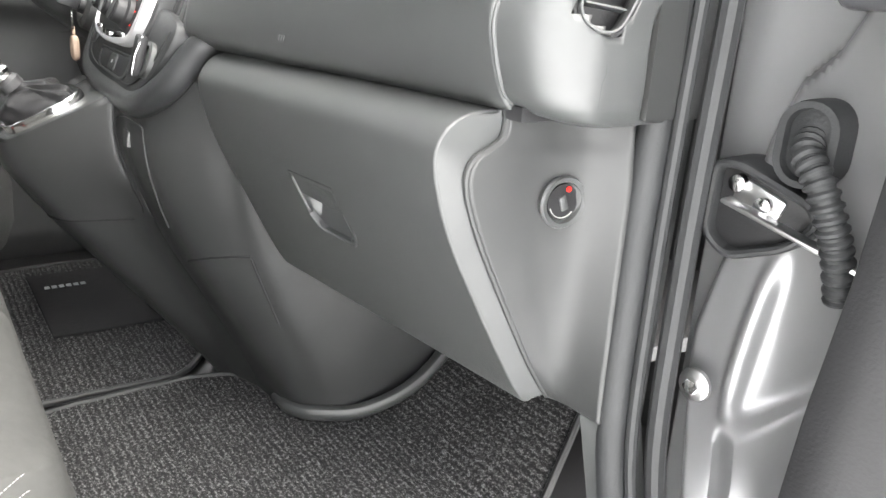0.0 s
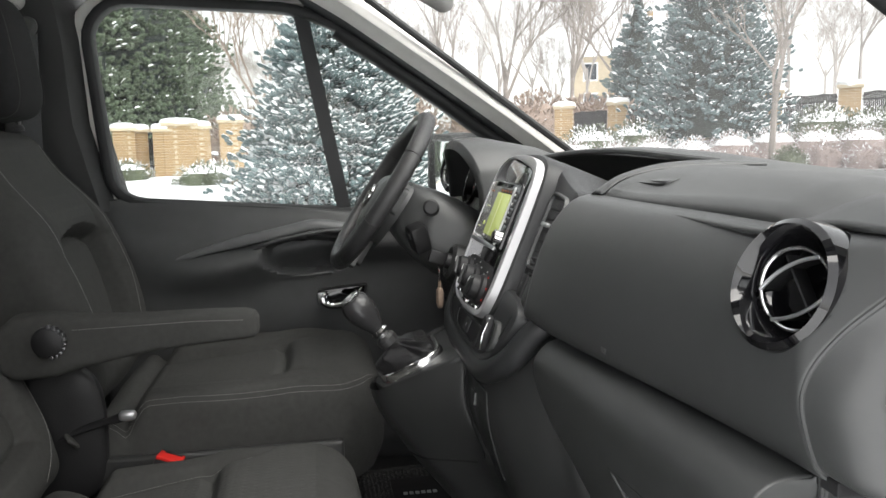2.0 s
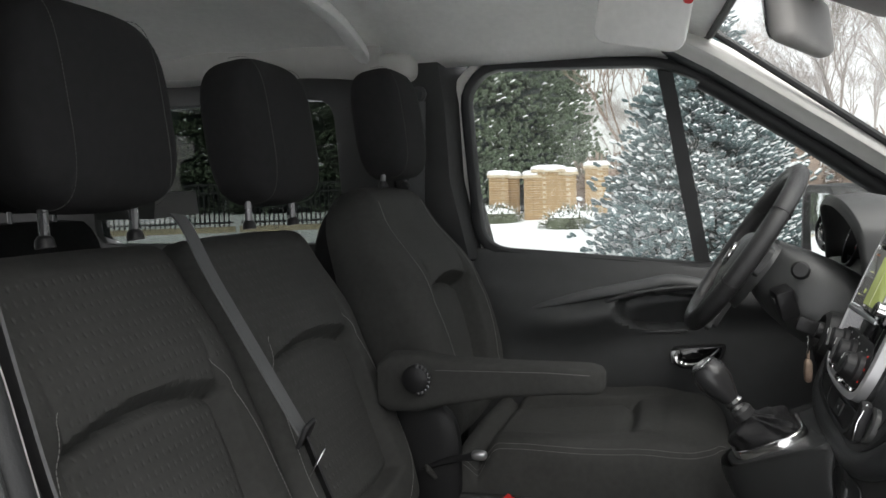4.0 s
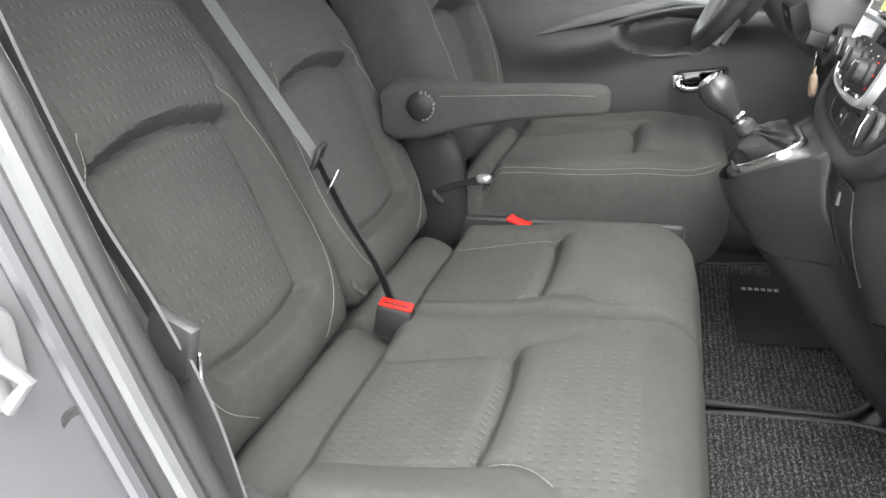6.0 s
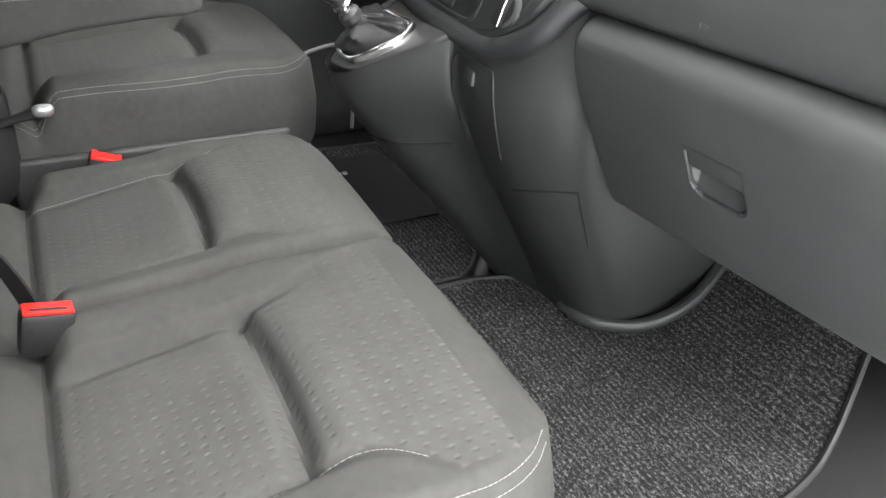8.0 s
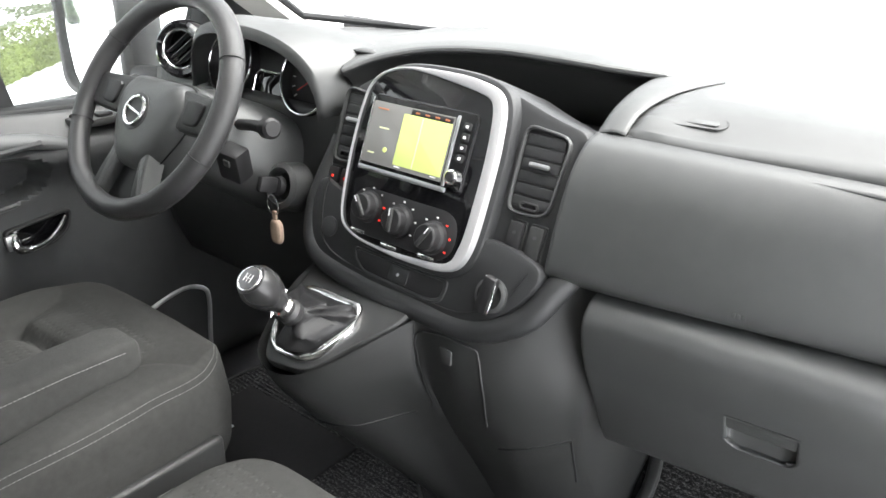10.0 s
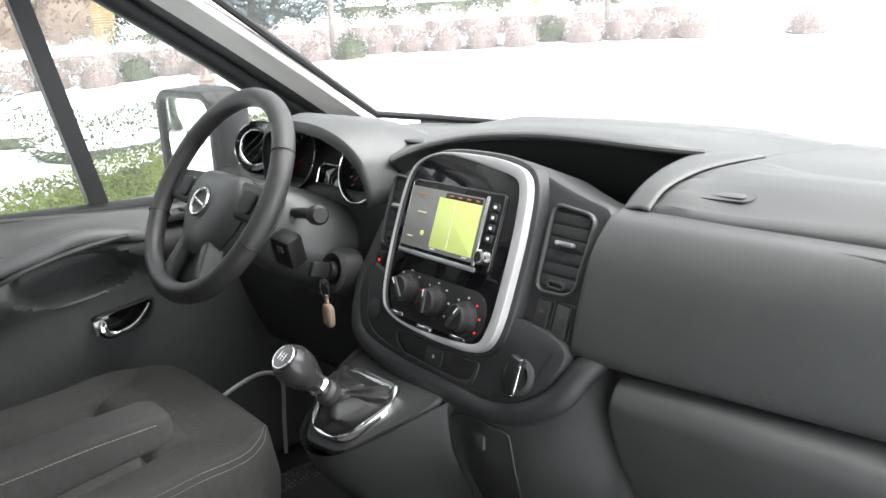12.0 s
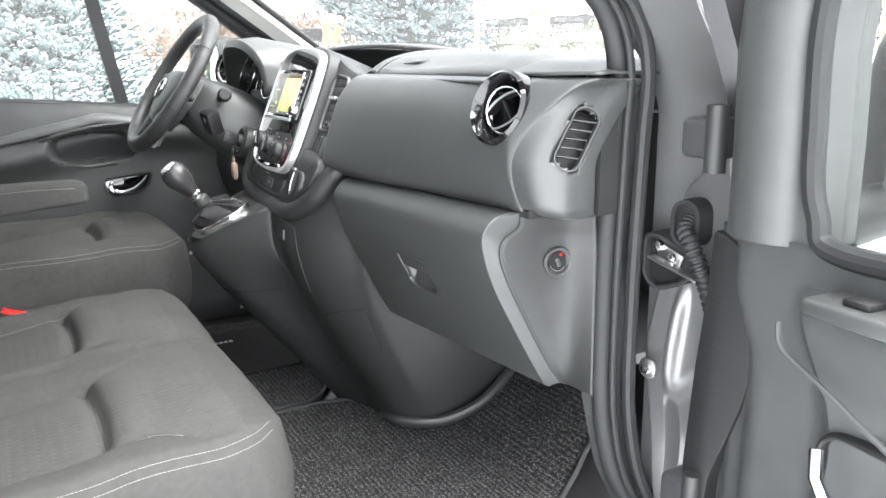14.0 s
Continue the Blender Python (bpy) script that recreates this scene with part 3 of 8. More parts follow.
def overhead():
    visor = thing("sun_visor", "pale grey padded sun visor folded to the roof", "sun visor", (-0.5, -0.25, 1.64))
    vm = basis((-0.5, -0.27, 1.625), (0, 1, -0.2), (0.25, 0, 1))
    part("pad", prism(rrect(0.19, 0.13, 0.03), vm, -0.012, 0.012, 0.008), LINING, visor)
    part("airbag_label", prism(rrect(0.09, 0.02, 0.002, 0.03, 0.05), vm, 0.012, 0.0135, 0.0005), WHITE, visor, "white warning label")
    part("red_sign", prism(rrect(0.02, 0.022, 0.008, 0.085, 0.045), vm, 0.0125, 0.0145, 0.0005), RED, visor, "round red warning sign")
    mir = thing("rear_view_mirror", "grey plastic rear-view mirror under the windscreen header", "mirror", (-0.05, -0.04, 1.5))
    mm = pose(-0.06, -0.035, 1.505, 8, 0, -24)
    part("shell", rbox((0, 0.008, 0), (0.215, 0.036, 0.088), 0.016, 4, mm), MIRRORGREY, mir)
    part("glass", prism(rrect(0.2, 0.066, 0.02), mm @ pose(0, -0.0105, 0, 90, 0, 0), 0, 0.003, 0.001), MIRROR, mir)
    part("stalk", tube([(-0.06, -0.03, 1.53), (-0.05, 0.02, 1.58), (-0.03, 0.0, 1.63)], 0.012), PLASTIC, mir)
    con = thing("sensor_cover", "grey moulded sensor cover behind the mirror", "cover", (0, 0.05, 1.58))
    part("cover", loft([[Vector((-0.02 + math.cos(a) * w, y + math.sin(a) * 0.02, z + math.sin(a) * h)) for a in (2 * math.pi * i / 16 for i in range(16))] for y, z, w, h in ((-0.09, 1.63, 0.13, 0.025), (0.0, 1.585, 0.12, 0.04), (0.09, 1.535, 0.08, 0.035), (0.15, 1.505, 0.03, 0.018), (0.17, 1.497, 0.004, 0.004))]), MIRRORGREY, con)


overhead()


# ---- floor mats ----
def mat_patch(name, poly, label):
    xs, ys = [p[0] for p in poly], [p[1] for p in poly]
    t = thing(name, label, "floor mat", (sum(xs) / len(xs), sum(ys) / len(ys), 0.41))
    pl = fan(soften(poly, 0.05), 120, (sum(xs) / len(xs), sum(ys) / len(ys)))
    def h(x, y):
        up = max(0, y - 0.34)
        return 0.412 + up * 0.55 + 0.0009 * math.sin(y * 2 * math.pi / 0.0105 + 0.6 * math.sin(x * 40)) + 0.0008 * noise.noise(Vector((x * 60, y * 60, 0)))
    c = Vector((sum(xs) / len(xs), sum(ys) / len(ys)))
    bm = bmesh.new()
    nx, ny = 70, int((max(ys) - min(ys)) / 0.0026)
    rows = {}
    for j in range(ny + 1):
        y = min(ys) + 0.002 + (max(ys) - min(ys) - 0.004) * j / ny
        cuts = []
        k = len(pl)
        for i in range(k):
            a, b = pl[i], pl[(i + 1) % k]
            if (a.y - y) * (b.y - y) <= 0 and a.y != b.y:
                cuts.append(a.x + (b.x - a.x) * (y - a.y) / (b.y - a.y))
        x0, x1 = min(cuts), max(cuts)
        rows[j] = [bm.verts.new((x0 + (x1 - x0) * i / nx, y, h(x0 + (x1 - x0) * i / nx, y))) for i in range(nx + 1)]
    for j in range(ny):
        for i in range(nx):
            bm.faces.new((rows[j][i], rows[j][i + 1], rows[j + 1][i + 1], rows[j + 1][i]))
    thick(part("carpet_surface", bm, CARPET, t), 0.006, -1)
    part("binding", tube([(p.x, p.y, h(p.x, p.y) + 0.001) for p in pl], 0.006, 8, True), RUBBER, t, "black sewn edge binding")
    return t


mat_patch("floor_mat", [(0.42, -0.30), (0.05, -0.30), (-0.02, -0.12), (-0.03, 0.12), (0.0, 0.2), (0.16, 0.25), (0.235, 0.36), (0.15, 0.62), (0.44, 0.62), (0.57, 0.38), (0.60, 0.30), (0.64, 0.1), (0.60, -0.05), (0.50, -0.17)], "black and grey speckled ribbed carpet mat in the passenger footwell")
dm = mat_patch("floor_mat", [(-0.05, -0.28), (-0.045, 0.11), (-0.10, 0.15), (-0.16, 0.2), (-0.2, 0.42), (-0.66, 0.42), (-0.70, 0.0), (-0.66, -0.28)], "black and grey speckled ribbed carpet mat under the driver's feet")
part("heel_pad", rbox((-0.45, 0.05, 0.418), (0.34, 0.22, 0.006), 0.002), BACKCLOTH, dm, "smooth black rubber heel pad")
for i in range(6):
    part("logo_bar", rbox((-0.531, -0.032 + 0.014 * i, 0.4225), (0.013, 0.010, 0.002), 0.0006), SATIN, dm, "silver embroidered bar")


# ---- dashboard ----
def prof(a, b, t):
    return [lerp(Vector(p), Vector(q), t) for p, q in zip(a, b)]


FAS_L = [(0.155, 1.168), (0.128, 1.158), (0.100, 1.125), (0.082, 1.08), (0.068, 1.03), (0.066, 1.003), (0.085, 0.986)]
FAS_R = [(0.190, 1.168), (0.163, 1.160), (0.135, 1.12), (0.125, 1.075), (0.131, 1.03), (0.147, 0.992), (0.170, 0.982)]
GB_L = [(0.12, 0.983), (0.085, 0.980), (0.066, 0.966), (0.060, 0.942), (0.077, 0.885), (0.112, 0.815), (0.163, 0.718), (0.185, 0.706), (0.24, 0.706)]
GB_R = [(0.165, 0.983), (0.125, 0.981), (0.102, 0.966), (0.098, 0.942), (0.117, 0.885), (0.155, 0.815), (0.216, 0.713), (0.238, 0.702), (0.29, 0.702)]


@functools.lru_cache(None)
def fascia_row(k):
    return cat(prof(FAS_L, FAS_R, k), 121)


@functools.lru_cache(None)
def gb_row(k):
    return cat(prof(GB_L, GB_R, k), 241)


def fascia_pt(x, v):
    t = max(0.0, min(1.0, (x - 0.19) / 0.53))
    p = fascia_row(round(ease(t) * 0.5 + t * 0.5, 4))[round(v * 120)]
    return Vector((x, p.x + 0.55 * max(0.0, x - 0.72), p.y))


def gb_pt(x, v):
    t = max(0.0, min(1.0, (x - 0.25) / 0.47))
    p = gb_row(round(t, 4))[round(v * 240)]
    return Vector((x, p.x, p.y))


def dashboard():
    d = thing("dashboard", "charcoal grain-textured plastic dashboard across the cab", "dashboard", (0.45, 0.3, 0.9))
    # airbag panel
    rm = basis((0.680, 0.143, 1.127), (0.985, 0.17, 0), (0.05, 0.36, 1))
    rmi = rm.inverted()
    def in_round(p):
        q = rmi @ p
        return q.x * q.x + q.y * q.y < 0.049 ** 2
    pan = part("airbag_panel", sheet(lambda u, v: fascia_pt(lerp(lerp(0.199, 0.187, v), 0.722 + 0.066 * ease((0.62 - v) / 0.6), u), v), 110, 120, skip=in_round), PLASTIC, d)
    thick(pan, 0.004, 1)
    part("airbag_mark", merge(*[rbox((0.425 + 0.006 * i, 0, 0), (0.004, 0.006, 0.0008), 0.0002, m=Matrix.Translation((0, 0.0855, 1.015)) @ pose(0, 0, 0, 78, 0, 0)) for i in range(3)]), PLASTIC, pan, "small embossed mark")
    # black gap under the lid
    part("lid_gap", tube([fascia_pt(x, 0) + Vector((0, 0.004, -0.001)) for x in np.linspace(0.235, 0.645, 20)], 0.0045, 8), PLASTIC_BLACK, d)
    # top pad: from the fascia to the glass, humped over the upper box
    def top_z(x, y):
        z = 1.168 + 0.02 * ease((y - 0.15) / 0.1) - 0.020 * ease((y - 0.38) / 0.3)
        z += 0.012 * ease((y - 0.15) / 0.14) * (1 - ease((x - 0.5) / 0.25))
        z -= 0.028 * ease((x - 0.70) / 0.1) * ease((y - 0.1) / 0.2) * 0.5
        return z
    edge_a = cat([(0.199, 0.153, 1.166), (0.198, 0.19, 1.188), (0.197, 0.24, 1.203), (0.194, 0.30, 1.208), (0.192, 0.35, 1.206)], 21)
    edge_b = cat([(0.236, 0.156, 1.170), (0.238, 0.19, 1.192), (0.246, 0.25, 1.204), (0.258, 0.31, 1.207), (0.272, 0.37, 1.206)], 21)
    def lid(u, v):
        b = edge_b[round(v * 20)]
        x = lerp(b.x, 0.655 - 0.03 * v, u)
        y = lerp(b.y, lerp(0.176, 0.37, v), ease(u / 0.9))
        z = lerp(b.z, top_z(x, y) + 0.009 * (1 - ease((v - 0.55) / 0.4)) * (1 - ease((u - 0.85) / 0.15)) - 0.004, ease(u / 0.25))
        return Vector((x, y, z - 0.010 * (1 - ease(v / 0.06)) - 0.004 * (1 - ease(u / 0.03)) - 0.012 * ease((v - 0.8) / 0.2)))
    def flank(u, v):
        return edge_a[round(v * 20)].lerp(edge_b[round(v * 20)], u) + Vector((0, 0, 0.004 * math.sin(u * math.pi)))
    thick(part("tray_flank", sheet(flank, 6, 20), PLASTIC_TOP, d), 0.003)
    # Tray walls use the darkened plastic, so their shade is partly colour.
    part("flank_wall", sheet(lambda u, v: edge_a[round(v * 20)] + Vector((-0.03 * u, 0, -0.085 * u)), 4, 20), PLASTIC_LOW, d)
    ob = part("upper_lid", sheet(lid, 30, 26), PLASTIC_TOP, d)
    thick(ob, 0.012, 1)
    gu, gv = min(((a / 60, b / 20) for a in range(60) for b in range(20)), key=lambda q: (lid(*q).xy - Vector((0.302, 0.203))).length)
    g0, g1, g2 = lid(gu, gv), lid(gu + 0.2, gv), lid(gu, gv + 0.2)
    gm = basis(g0, g1 - g0, g2 - g0)
    part("speaker_grille", rim(rrect(0.088, 0.028, 0.0135), rrect(0.084, 0.024, 0.0115), gm, -0.004, 0.0022, 0.0006), PLASTIC_LOW, ob, "oval embossed outline")
    part("grille_mesh", prism(rrect(0.066, 0.011, 0.005), gm, -0.004, 0.0022, 0.0008), PLASTIC, ob)
    def pad(u, v):
        x = lerp(0.242, 0.792, u)
        y = lerp(lerp(0.15, fascia_pt(min(x, 0.788), 0).y - 0.006, ease((x - 0.60) / 0.08)), 0.71 - 0.28 * max(0, x / 0.8) ** 2.2, v)
        return Vector((x, y, top_z(x, y) - 0.006 * (x < 0.63)))
    thick(part("top_pad", sheet(pad, 36, 34), PLASTIC_TOP, d), 0.006, 1)
    # demister slot at the side
    sm = Matrix.Translation((0.70, 0.295, 1.1785)) @ pose(0, 0, 0, 4, 2, -38)
    part("demister_slot", rim(rrect(0.115, 0.034, 0.015), rrect(0.098, 0.018, 0.008), sm, -0.012, 0.002, 0.002), PLASTIC, d)
    part("slot_bottom", prism(rrect(0.098, 0.018, 0.008), sm, -0.02, -0.004, 0.0005), PLASTIC_BLACK, d)
    # centre and driver's top: brow over the open tray, then the instrument hood
    arch = cat([(-0.25, 0.137, 1.184), (-0.215, 0.185, 1.203), (-0.15, 0.235, 1.216), (-0.05, 0.272, 1.221), (0.05, 0.288, 1.219), (0.13, 0.308, 1.213), (0.20, 0.338, 1.207)], 45)
    def brow(u, v):
        a = arch[round(u * 44)]
        x = lerp(a.x, lerp(-0.42, 0.258, u), min(1, v * 3))
        y = lerp(a.y, 0.71 - 0.28 * (abs(x) / 0.8) ** 2.2, v)
        z = lerp(a.z, 1.1745, ease(v)) + 0.008 * math.sin(min(1, v * 8) * math.pi / 2)
        return Vector((x, y, lerp(z, top_z(x, y) - 0.009, ease((u - 0.72) / 0.28) * ease(v / 0.2))))
    thick(part("centre_top", sheet(brow, 44, 22), PLASTIC_TOP, d), 0.004)
    part("brow_lip", tube([a + Vector((0, 0.002, 0.002)) for a in arch], 0.0055, 8), PLASTIC_TOP, d)
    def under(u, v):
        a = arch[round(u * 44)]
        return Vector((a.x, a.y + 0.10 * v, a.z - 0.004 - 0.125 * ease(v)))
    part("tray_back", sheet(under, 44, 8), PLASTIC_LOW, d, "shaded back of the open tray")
    def driver_top(u, v):
        x = lerp(-0.80, -0.24, u)
        y = lerp(0.20, 0.71 - 0.28 * (abs(x) / 0.8) ** 2.2, v)
        return Vector((x, y, lerp(1.205, 1.165, ease(v)) - 0.03 * ease((-0.66 - x) / 0.1)))
    thick(part("driver_top", sheet(driver_top, 20, 16), PLASTIC_TOP, d), 0.004)
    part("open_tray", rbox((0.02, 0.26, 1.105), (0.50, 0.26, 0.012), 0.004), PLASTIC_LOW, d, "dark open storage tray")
    # end cap with the side vent
    def seam_x(v):
        return 0.722 + 0.066 * ease((0.62 - v) / 0.6)
    depth = cat([(0.168, 0.98, 0), (0.170, 1.01, 0), (0.171, 1.06, 0), (0.190, 1.095, 0), (0.213, 1.125, 0), (0.238, 1.15, 0), (0.262, 1.17, 0)], 60)
    def cap(u, v):
        b = fascia_pt(seam_x(v), v)
        yv = min(depth, key=lambda q: abs(q.y - b.z)).x
        mx = max(0.7795, b.x + 0.002)
        q = Vector((mx, max(yv, b.y + 0.012), b.z))
        low = ease((1.0 - b.z) / 0.018)
        pts = [b, b.lerp(q, 0.5) + Vector((0.006, -0.008, 0)) * ease((q.x - b.x) / 0.04), q, q + Vector((0.006, 0.026, 0)), q + Vector((0.008, 0.05, 0))]
        r = cat(pts, 41)[round(u * 40)]
        return r + Vector((-0.010 * low * u, 0.012 * low, 0))
    evv, en = Vector((0.03, 0.50, 0.865)).normalized(), Vector((0.90, -0.42, 0.21))
    en = (en - evv * en.dot(evv)).normalized()
    eu = evv.cross(en)
    ev = Matrix(((eu.x, evv.x, en.x, 0.7815), (eu.y, evv.y, en.y, 0.192), (eu.z, evv.z, en.z, 1.091), (0, 0, 0, 1)))
    evi = ev.inverted()
    def in_vent(p):
        q = evi @ p
        return abs(q.x) < 0.019 and abs(q.y) < 0.041
    ec = part("end_cap", sheet(cap, 40, 40, skip=in_vent), PLASTIC, d)
    thick(ec, 0.003)
    part("cap_seam", tube([cap(0, t / 40) + Vector((-0.0005, -0.0005, 0)) for t in range(2, 41)], 0.0026, 8), PLASTIC, d, "raised rounded seam")
    part("cap_split", tube([cap(lerp(0.62, 0.56, (t - 27) / 11), t / 40) + Vector((0.0004, -0.0004, 0)) for t in range(27, 39)], 0.0011, 6), PLASTIC_BLACK, ec, "thin dark joint")
    part("cap_floor", loft([[cap(k / 10, 1) + Vector((0, 0, dz)) for k in range(11)] + [Vector((0.78, 0.30, 0.984 + dz)), Vector((0.722, 0.26, 0.984 + dz))] for dz in (0.0, 0.004)]), PLASTIC_LOW, ec)
    vent = part("side_vent", rim(rrect(0.038, 0.092, 0.017), rrect(0.032, 0.086, 0.014), ev, -0.014, 0.003, 0.002), PLASTIC, ec, "oblong vent")
    part("vent_back", prism(rrect(0.044, 0.09, 0.014), ev, -0.034, -0.024, 0.0005), PLASTIC_BLACK, vent)
    part("vent_wall", rim(rrect(0.044, 0.09, 0.014), rrect(0.035, 0.082, 0.012), ev, -0.03, -0.004, 0.001), PLASTIC_BLACK, vent)
    for i in range(5):
        part("slat", rbox((0, -0.027 + 0.0132 * i, -0.004), (0.0305, 0.0014, 0.012), 0.0005, m=ev @ pose(0, -0.027 + 0.0132 * i, 0, 0, 0, 20) @ pose(0, 0.027 - 0.0132 * i, 0)), PLASTIC, vent)
    # round vent
    rv = part("round_vent", lathe([(0.0335, -0.034), (0.0335, -0.014), (0.0395, -0.006), (0.0435, 0.011), (0.0475, 0.0165), (0.0525, 0.012), (0.0552, -0.004), (0.0545, -0.034)], 64, rm), GLOSS, d, "round glossy black air vent")
    part("vent_well", lathe([(0.001, -0.05), (0.038, -0.05), (0.038, -0.02), (0.036, -0.02), (0.034, -0.046), (0.001, -0.046)], 40, rm), PLASTIC_BLACK, rv)
    tilt = rm @ pose(0, 0, -0.006, 0, 0, 35) @ pose(0, 0, 0, 14, 0, 0)
    part("chrome_rim", tube([tilt @ Vector((0.0325 * math.cos(a), 0.0325 * math.sin(a), 0.002)) for a in (2 * math.pi * i / 48 for i in range(48))], 0.0018, 8, True), CHROME, rv)
    for off in (-0.013, 0.013):
        def vane(u, v):
            x = (u - 0.5) * 2 * math.sqrt(0.0325 ** 2 - off ** 2)
            return tilt @ Vector((x, off + 0.006 * math.copysign(1, off) * (1 - (x / 0.03) ** 2), 0.003 - 0.022 * v))
        b = part("vane", sheet(vane, 16, 3), PLASTIC_BLACK, rv)
        thick(b, 0.002, 0)
        part("vane_edge", tube([vane(k / 16, 0) for k in range(17)], 0.0017, 6), SATIN, b, "satin edge")
    part("cross_vane", rbox((0, 0, -0.010), (0.0022, 0.060, 0.016), 0.0008, m=tilt), PLASTIC_BLACK, rv)
    # glovebox
    hs = min((gb_pt(0.474, k / 240) for k in range(60, 200)), key=lambda q: abs(q.z - 0.852))
    hm = basis((hs.x, hs.y, hs.z), (1, 0.085, 0), (0, -0.5, 1))
    hinv = hm.inverted()
    hole = soften([(-0.046, 0.033), (0.046, 0.033), (0.046, -0.028), (0.036, -0.045), (-0.030, -0.045), (-0.045, -0.030)], 0.012)
    def in_hole(p):
        q = hinv @ p
        return abs(q.x) < 0.042 and -0.040 < q.y < 0.029 and abs(q.x) - q.y < 0.072 and abs(q.z) < 0.02
    gl = part("glovebox_lid", sheet(lambda u, v: gb_pt(lerp(0.253 - 0.004 * v, lerp(0.706, 0.686, max(0, v - 0.3) / 0.7), u), v), 120, 120, skip=in_hole), PLASTIC, d)
    thick(gl, 0.004)
    # the joint behind the lid's flank: upright at the top, a jog forward, then along the lid
    joint = cat([(0.713, 0.153, 0.992), (0.713, 0.151, 0.964), (0.712, 0.125, 0.947), (0.711, 0.121, 0.925), (0.708, 0.137, 0.885), (0.705, 0.166, 0.831), (0.702, 0.213, 0.749), (0.700, 0.243, 0.706)], 141)
    def lid_side(u, v):
        k = np.interp(0.8 * v, [0, 0.2, 0.3, 0.4, 0.5, 0.6, 0.7, 0.8], np.linspace(0, 140, 8))
        return gb_pt(lerp(0.706, 0.686, max(0, 0.8 * v - 0.3) / 0.7), 0.8 * v).lerp(joint[round(float(k))] - Vector((0.002, 0.0025, 0)), u)
    part("lid_side", sheet(lid_side, 6, 60), PLASTIC, gl)
    part("edge_bead", tube([gb_pt(lerp(0.706, 0.686, max(0, v / 40 - 0.3) / 0.7), v / 40) + Vector((-0.0042, 0.0046, 0)) for v in range(7, 37)], 0.0045, 8), PLASTIC, gl)
    hp = part("handle_recess", rim(inset(hole, -0.003), inset(hole, 0.002), hm, -0.006, 0.0016, 0.0012), PLASTIC, gl)
    def bowl(u, v):
        x = lerp(-0.046, 0.046, u)
        y = lerp(-0.047 + 0.010 * abs(2 * u - 1) ** 4, 0.031, v)
        return hm @ Vector((x, y, -0.004 - 0.024 * math.sin(1.57 * min(1, v / 0.8)) * ease(min(u, 1 - u) / 0.07)))
    part("recess_bowl", sheet(bowl, 30, 20), PLASTIC, hp, "sloping finger scoop")
    part("pull_lever", prism(soften([(-0.0415, 0.031), (0.0415, 0.031), (0.0415, -0.001), (-0.0415, 0.001)], 0.005), hm, -0.005, 0.0005, 0.0015), PLASTIC, hp)
    part("lever_line", tube([hm @ Vector(q) for q in ((-0.0435, 0.0, 0.0012), (-0.0435, 0.032, 0.0012), (0.0435, 0.032, 0.0012), (0.0435, 0.0, 0.0012))], 0.0011, 6), PLASTIC_BLACK, hp)
    # back wall closing the gap between fascia and glovebox
    part("gap_panel", rbox((0.46, 0.20, 0.985), (0.55, 0.10, 0.012), 0.002), PLASTIC_BLACK, d)
    # side panel with the airbag switch, in the darker plastic to look shaded
    side_plan = [(0.0, 0.0), (0.004, 0.03), (0.009, 0.065), (0.019, 0.095), (0.042, 0.118)]
    def side(u, v):
        p = cat([(*q, 0) for q in side_plan], 21)[round(u * 20)]
        e = joint[round(v * 140)]
        return Vector((e.x + 0.002 + p.x * lerp(1, 1.5, v), lerp(e.y, 0.25, p.y / 0.118), e.z))
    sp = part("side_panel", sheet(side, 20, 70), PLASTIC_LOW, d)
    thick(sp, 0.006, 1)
    part("panel_bead", tube([side(0, t / 70) + Vector((-0.001, -0.001, 0)) for t in range(71)], 0.003, 8), PLASTIC_LOW, sp)
    am = basis((0.7300, 0.205, 0.911), (0.1, 1, 0), (0, 0.0, 1)) @ Matrix.Scale(0.76, 4)
    sw = part("airbag_switch", lathe([(0.001, -0.01), (0.025, -0.01), (0.030, 0.004), (0.028, 0.007), (0.0235, 0.006), (0.022, 0.001), (0.001, 0.001)], 36, am), PLASTIC, sp, "round recessed key switch")
    part("dial", lathe([(0.001, 0.0), (0.021, 0.0), (0.020, 0.003), (0.001, 0.003)], 32, am), PLASTIC_BLACK, sw)
    part("key_slot", rbox((0, -0.001, 0.004), (0.009, 0.018, 0.004), 0.002, m=am @ pose(0, 0, 0, 0, 0, 20)), PLASTIC, sw)
    part("red_sign", lathe([(0.001, 0.003), (0.0034, 0.003), (0.003, 0.0045), (0.001, 0.0045)], 20, am @ Matrix.Translation((0.006, 0.014, 0))), RED, sw)
    part("white_arc", tube([am @ Vector((0.0175 * math.cos(radians(a)), 0.0175 * math.sin(radians(a)), 0.0036)) for a in range(200, 330, 10)], 0.0005, 6), STITCH, sw)
    # outer trim strip beside the door opening
    part("outer_trim", loft([[Vector((0.742, 0.248 + dy, z)), Vector((0.764, 0.254 + dy, z)), Vector((0.770, 0.30 + dy, z)), Vector((0.742, 0.30 + dy, z))] for z, dy in ((0.44, 0.10), (0.58, 0.03), (0.70, 0.0), (0.9, 0.004), (1.1, 0.012), (1.16, 0.02))]), PLASTIC, d)
    part("dark_cheek", loft([[Vector((0.757, 0.228, z)), Vector((0.780, 0.236, z)), Vector((0.782, 0.30, z)), Vector((0.757, 0.30, z))] for z in (0.985, 1.0, 1.13, 1.155)]), PLASTIC_LOW, d)
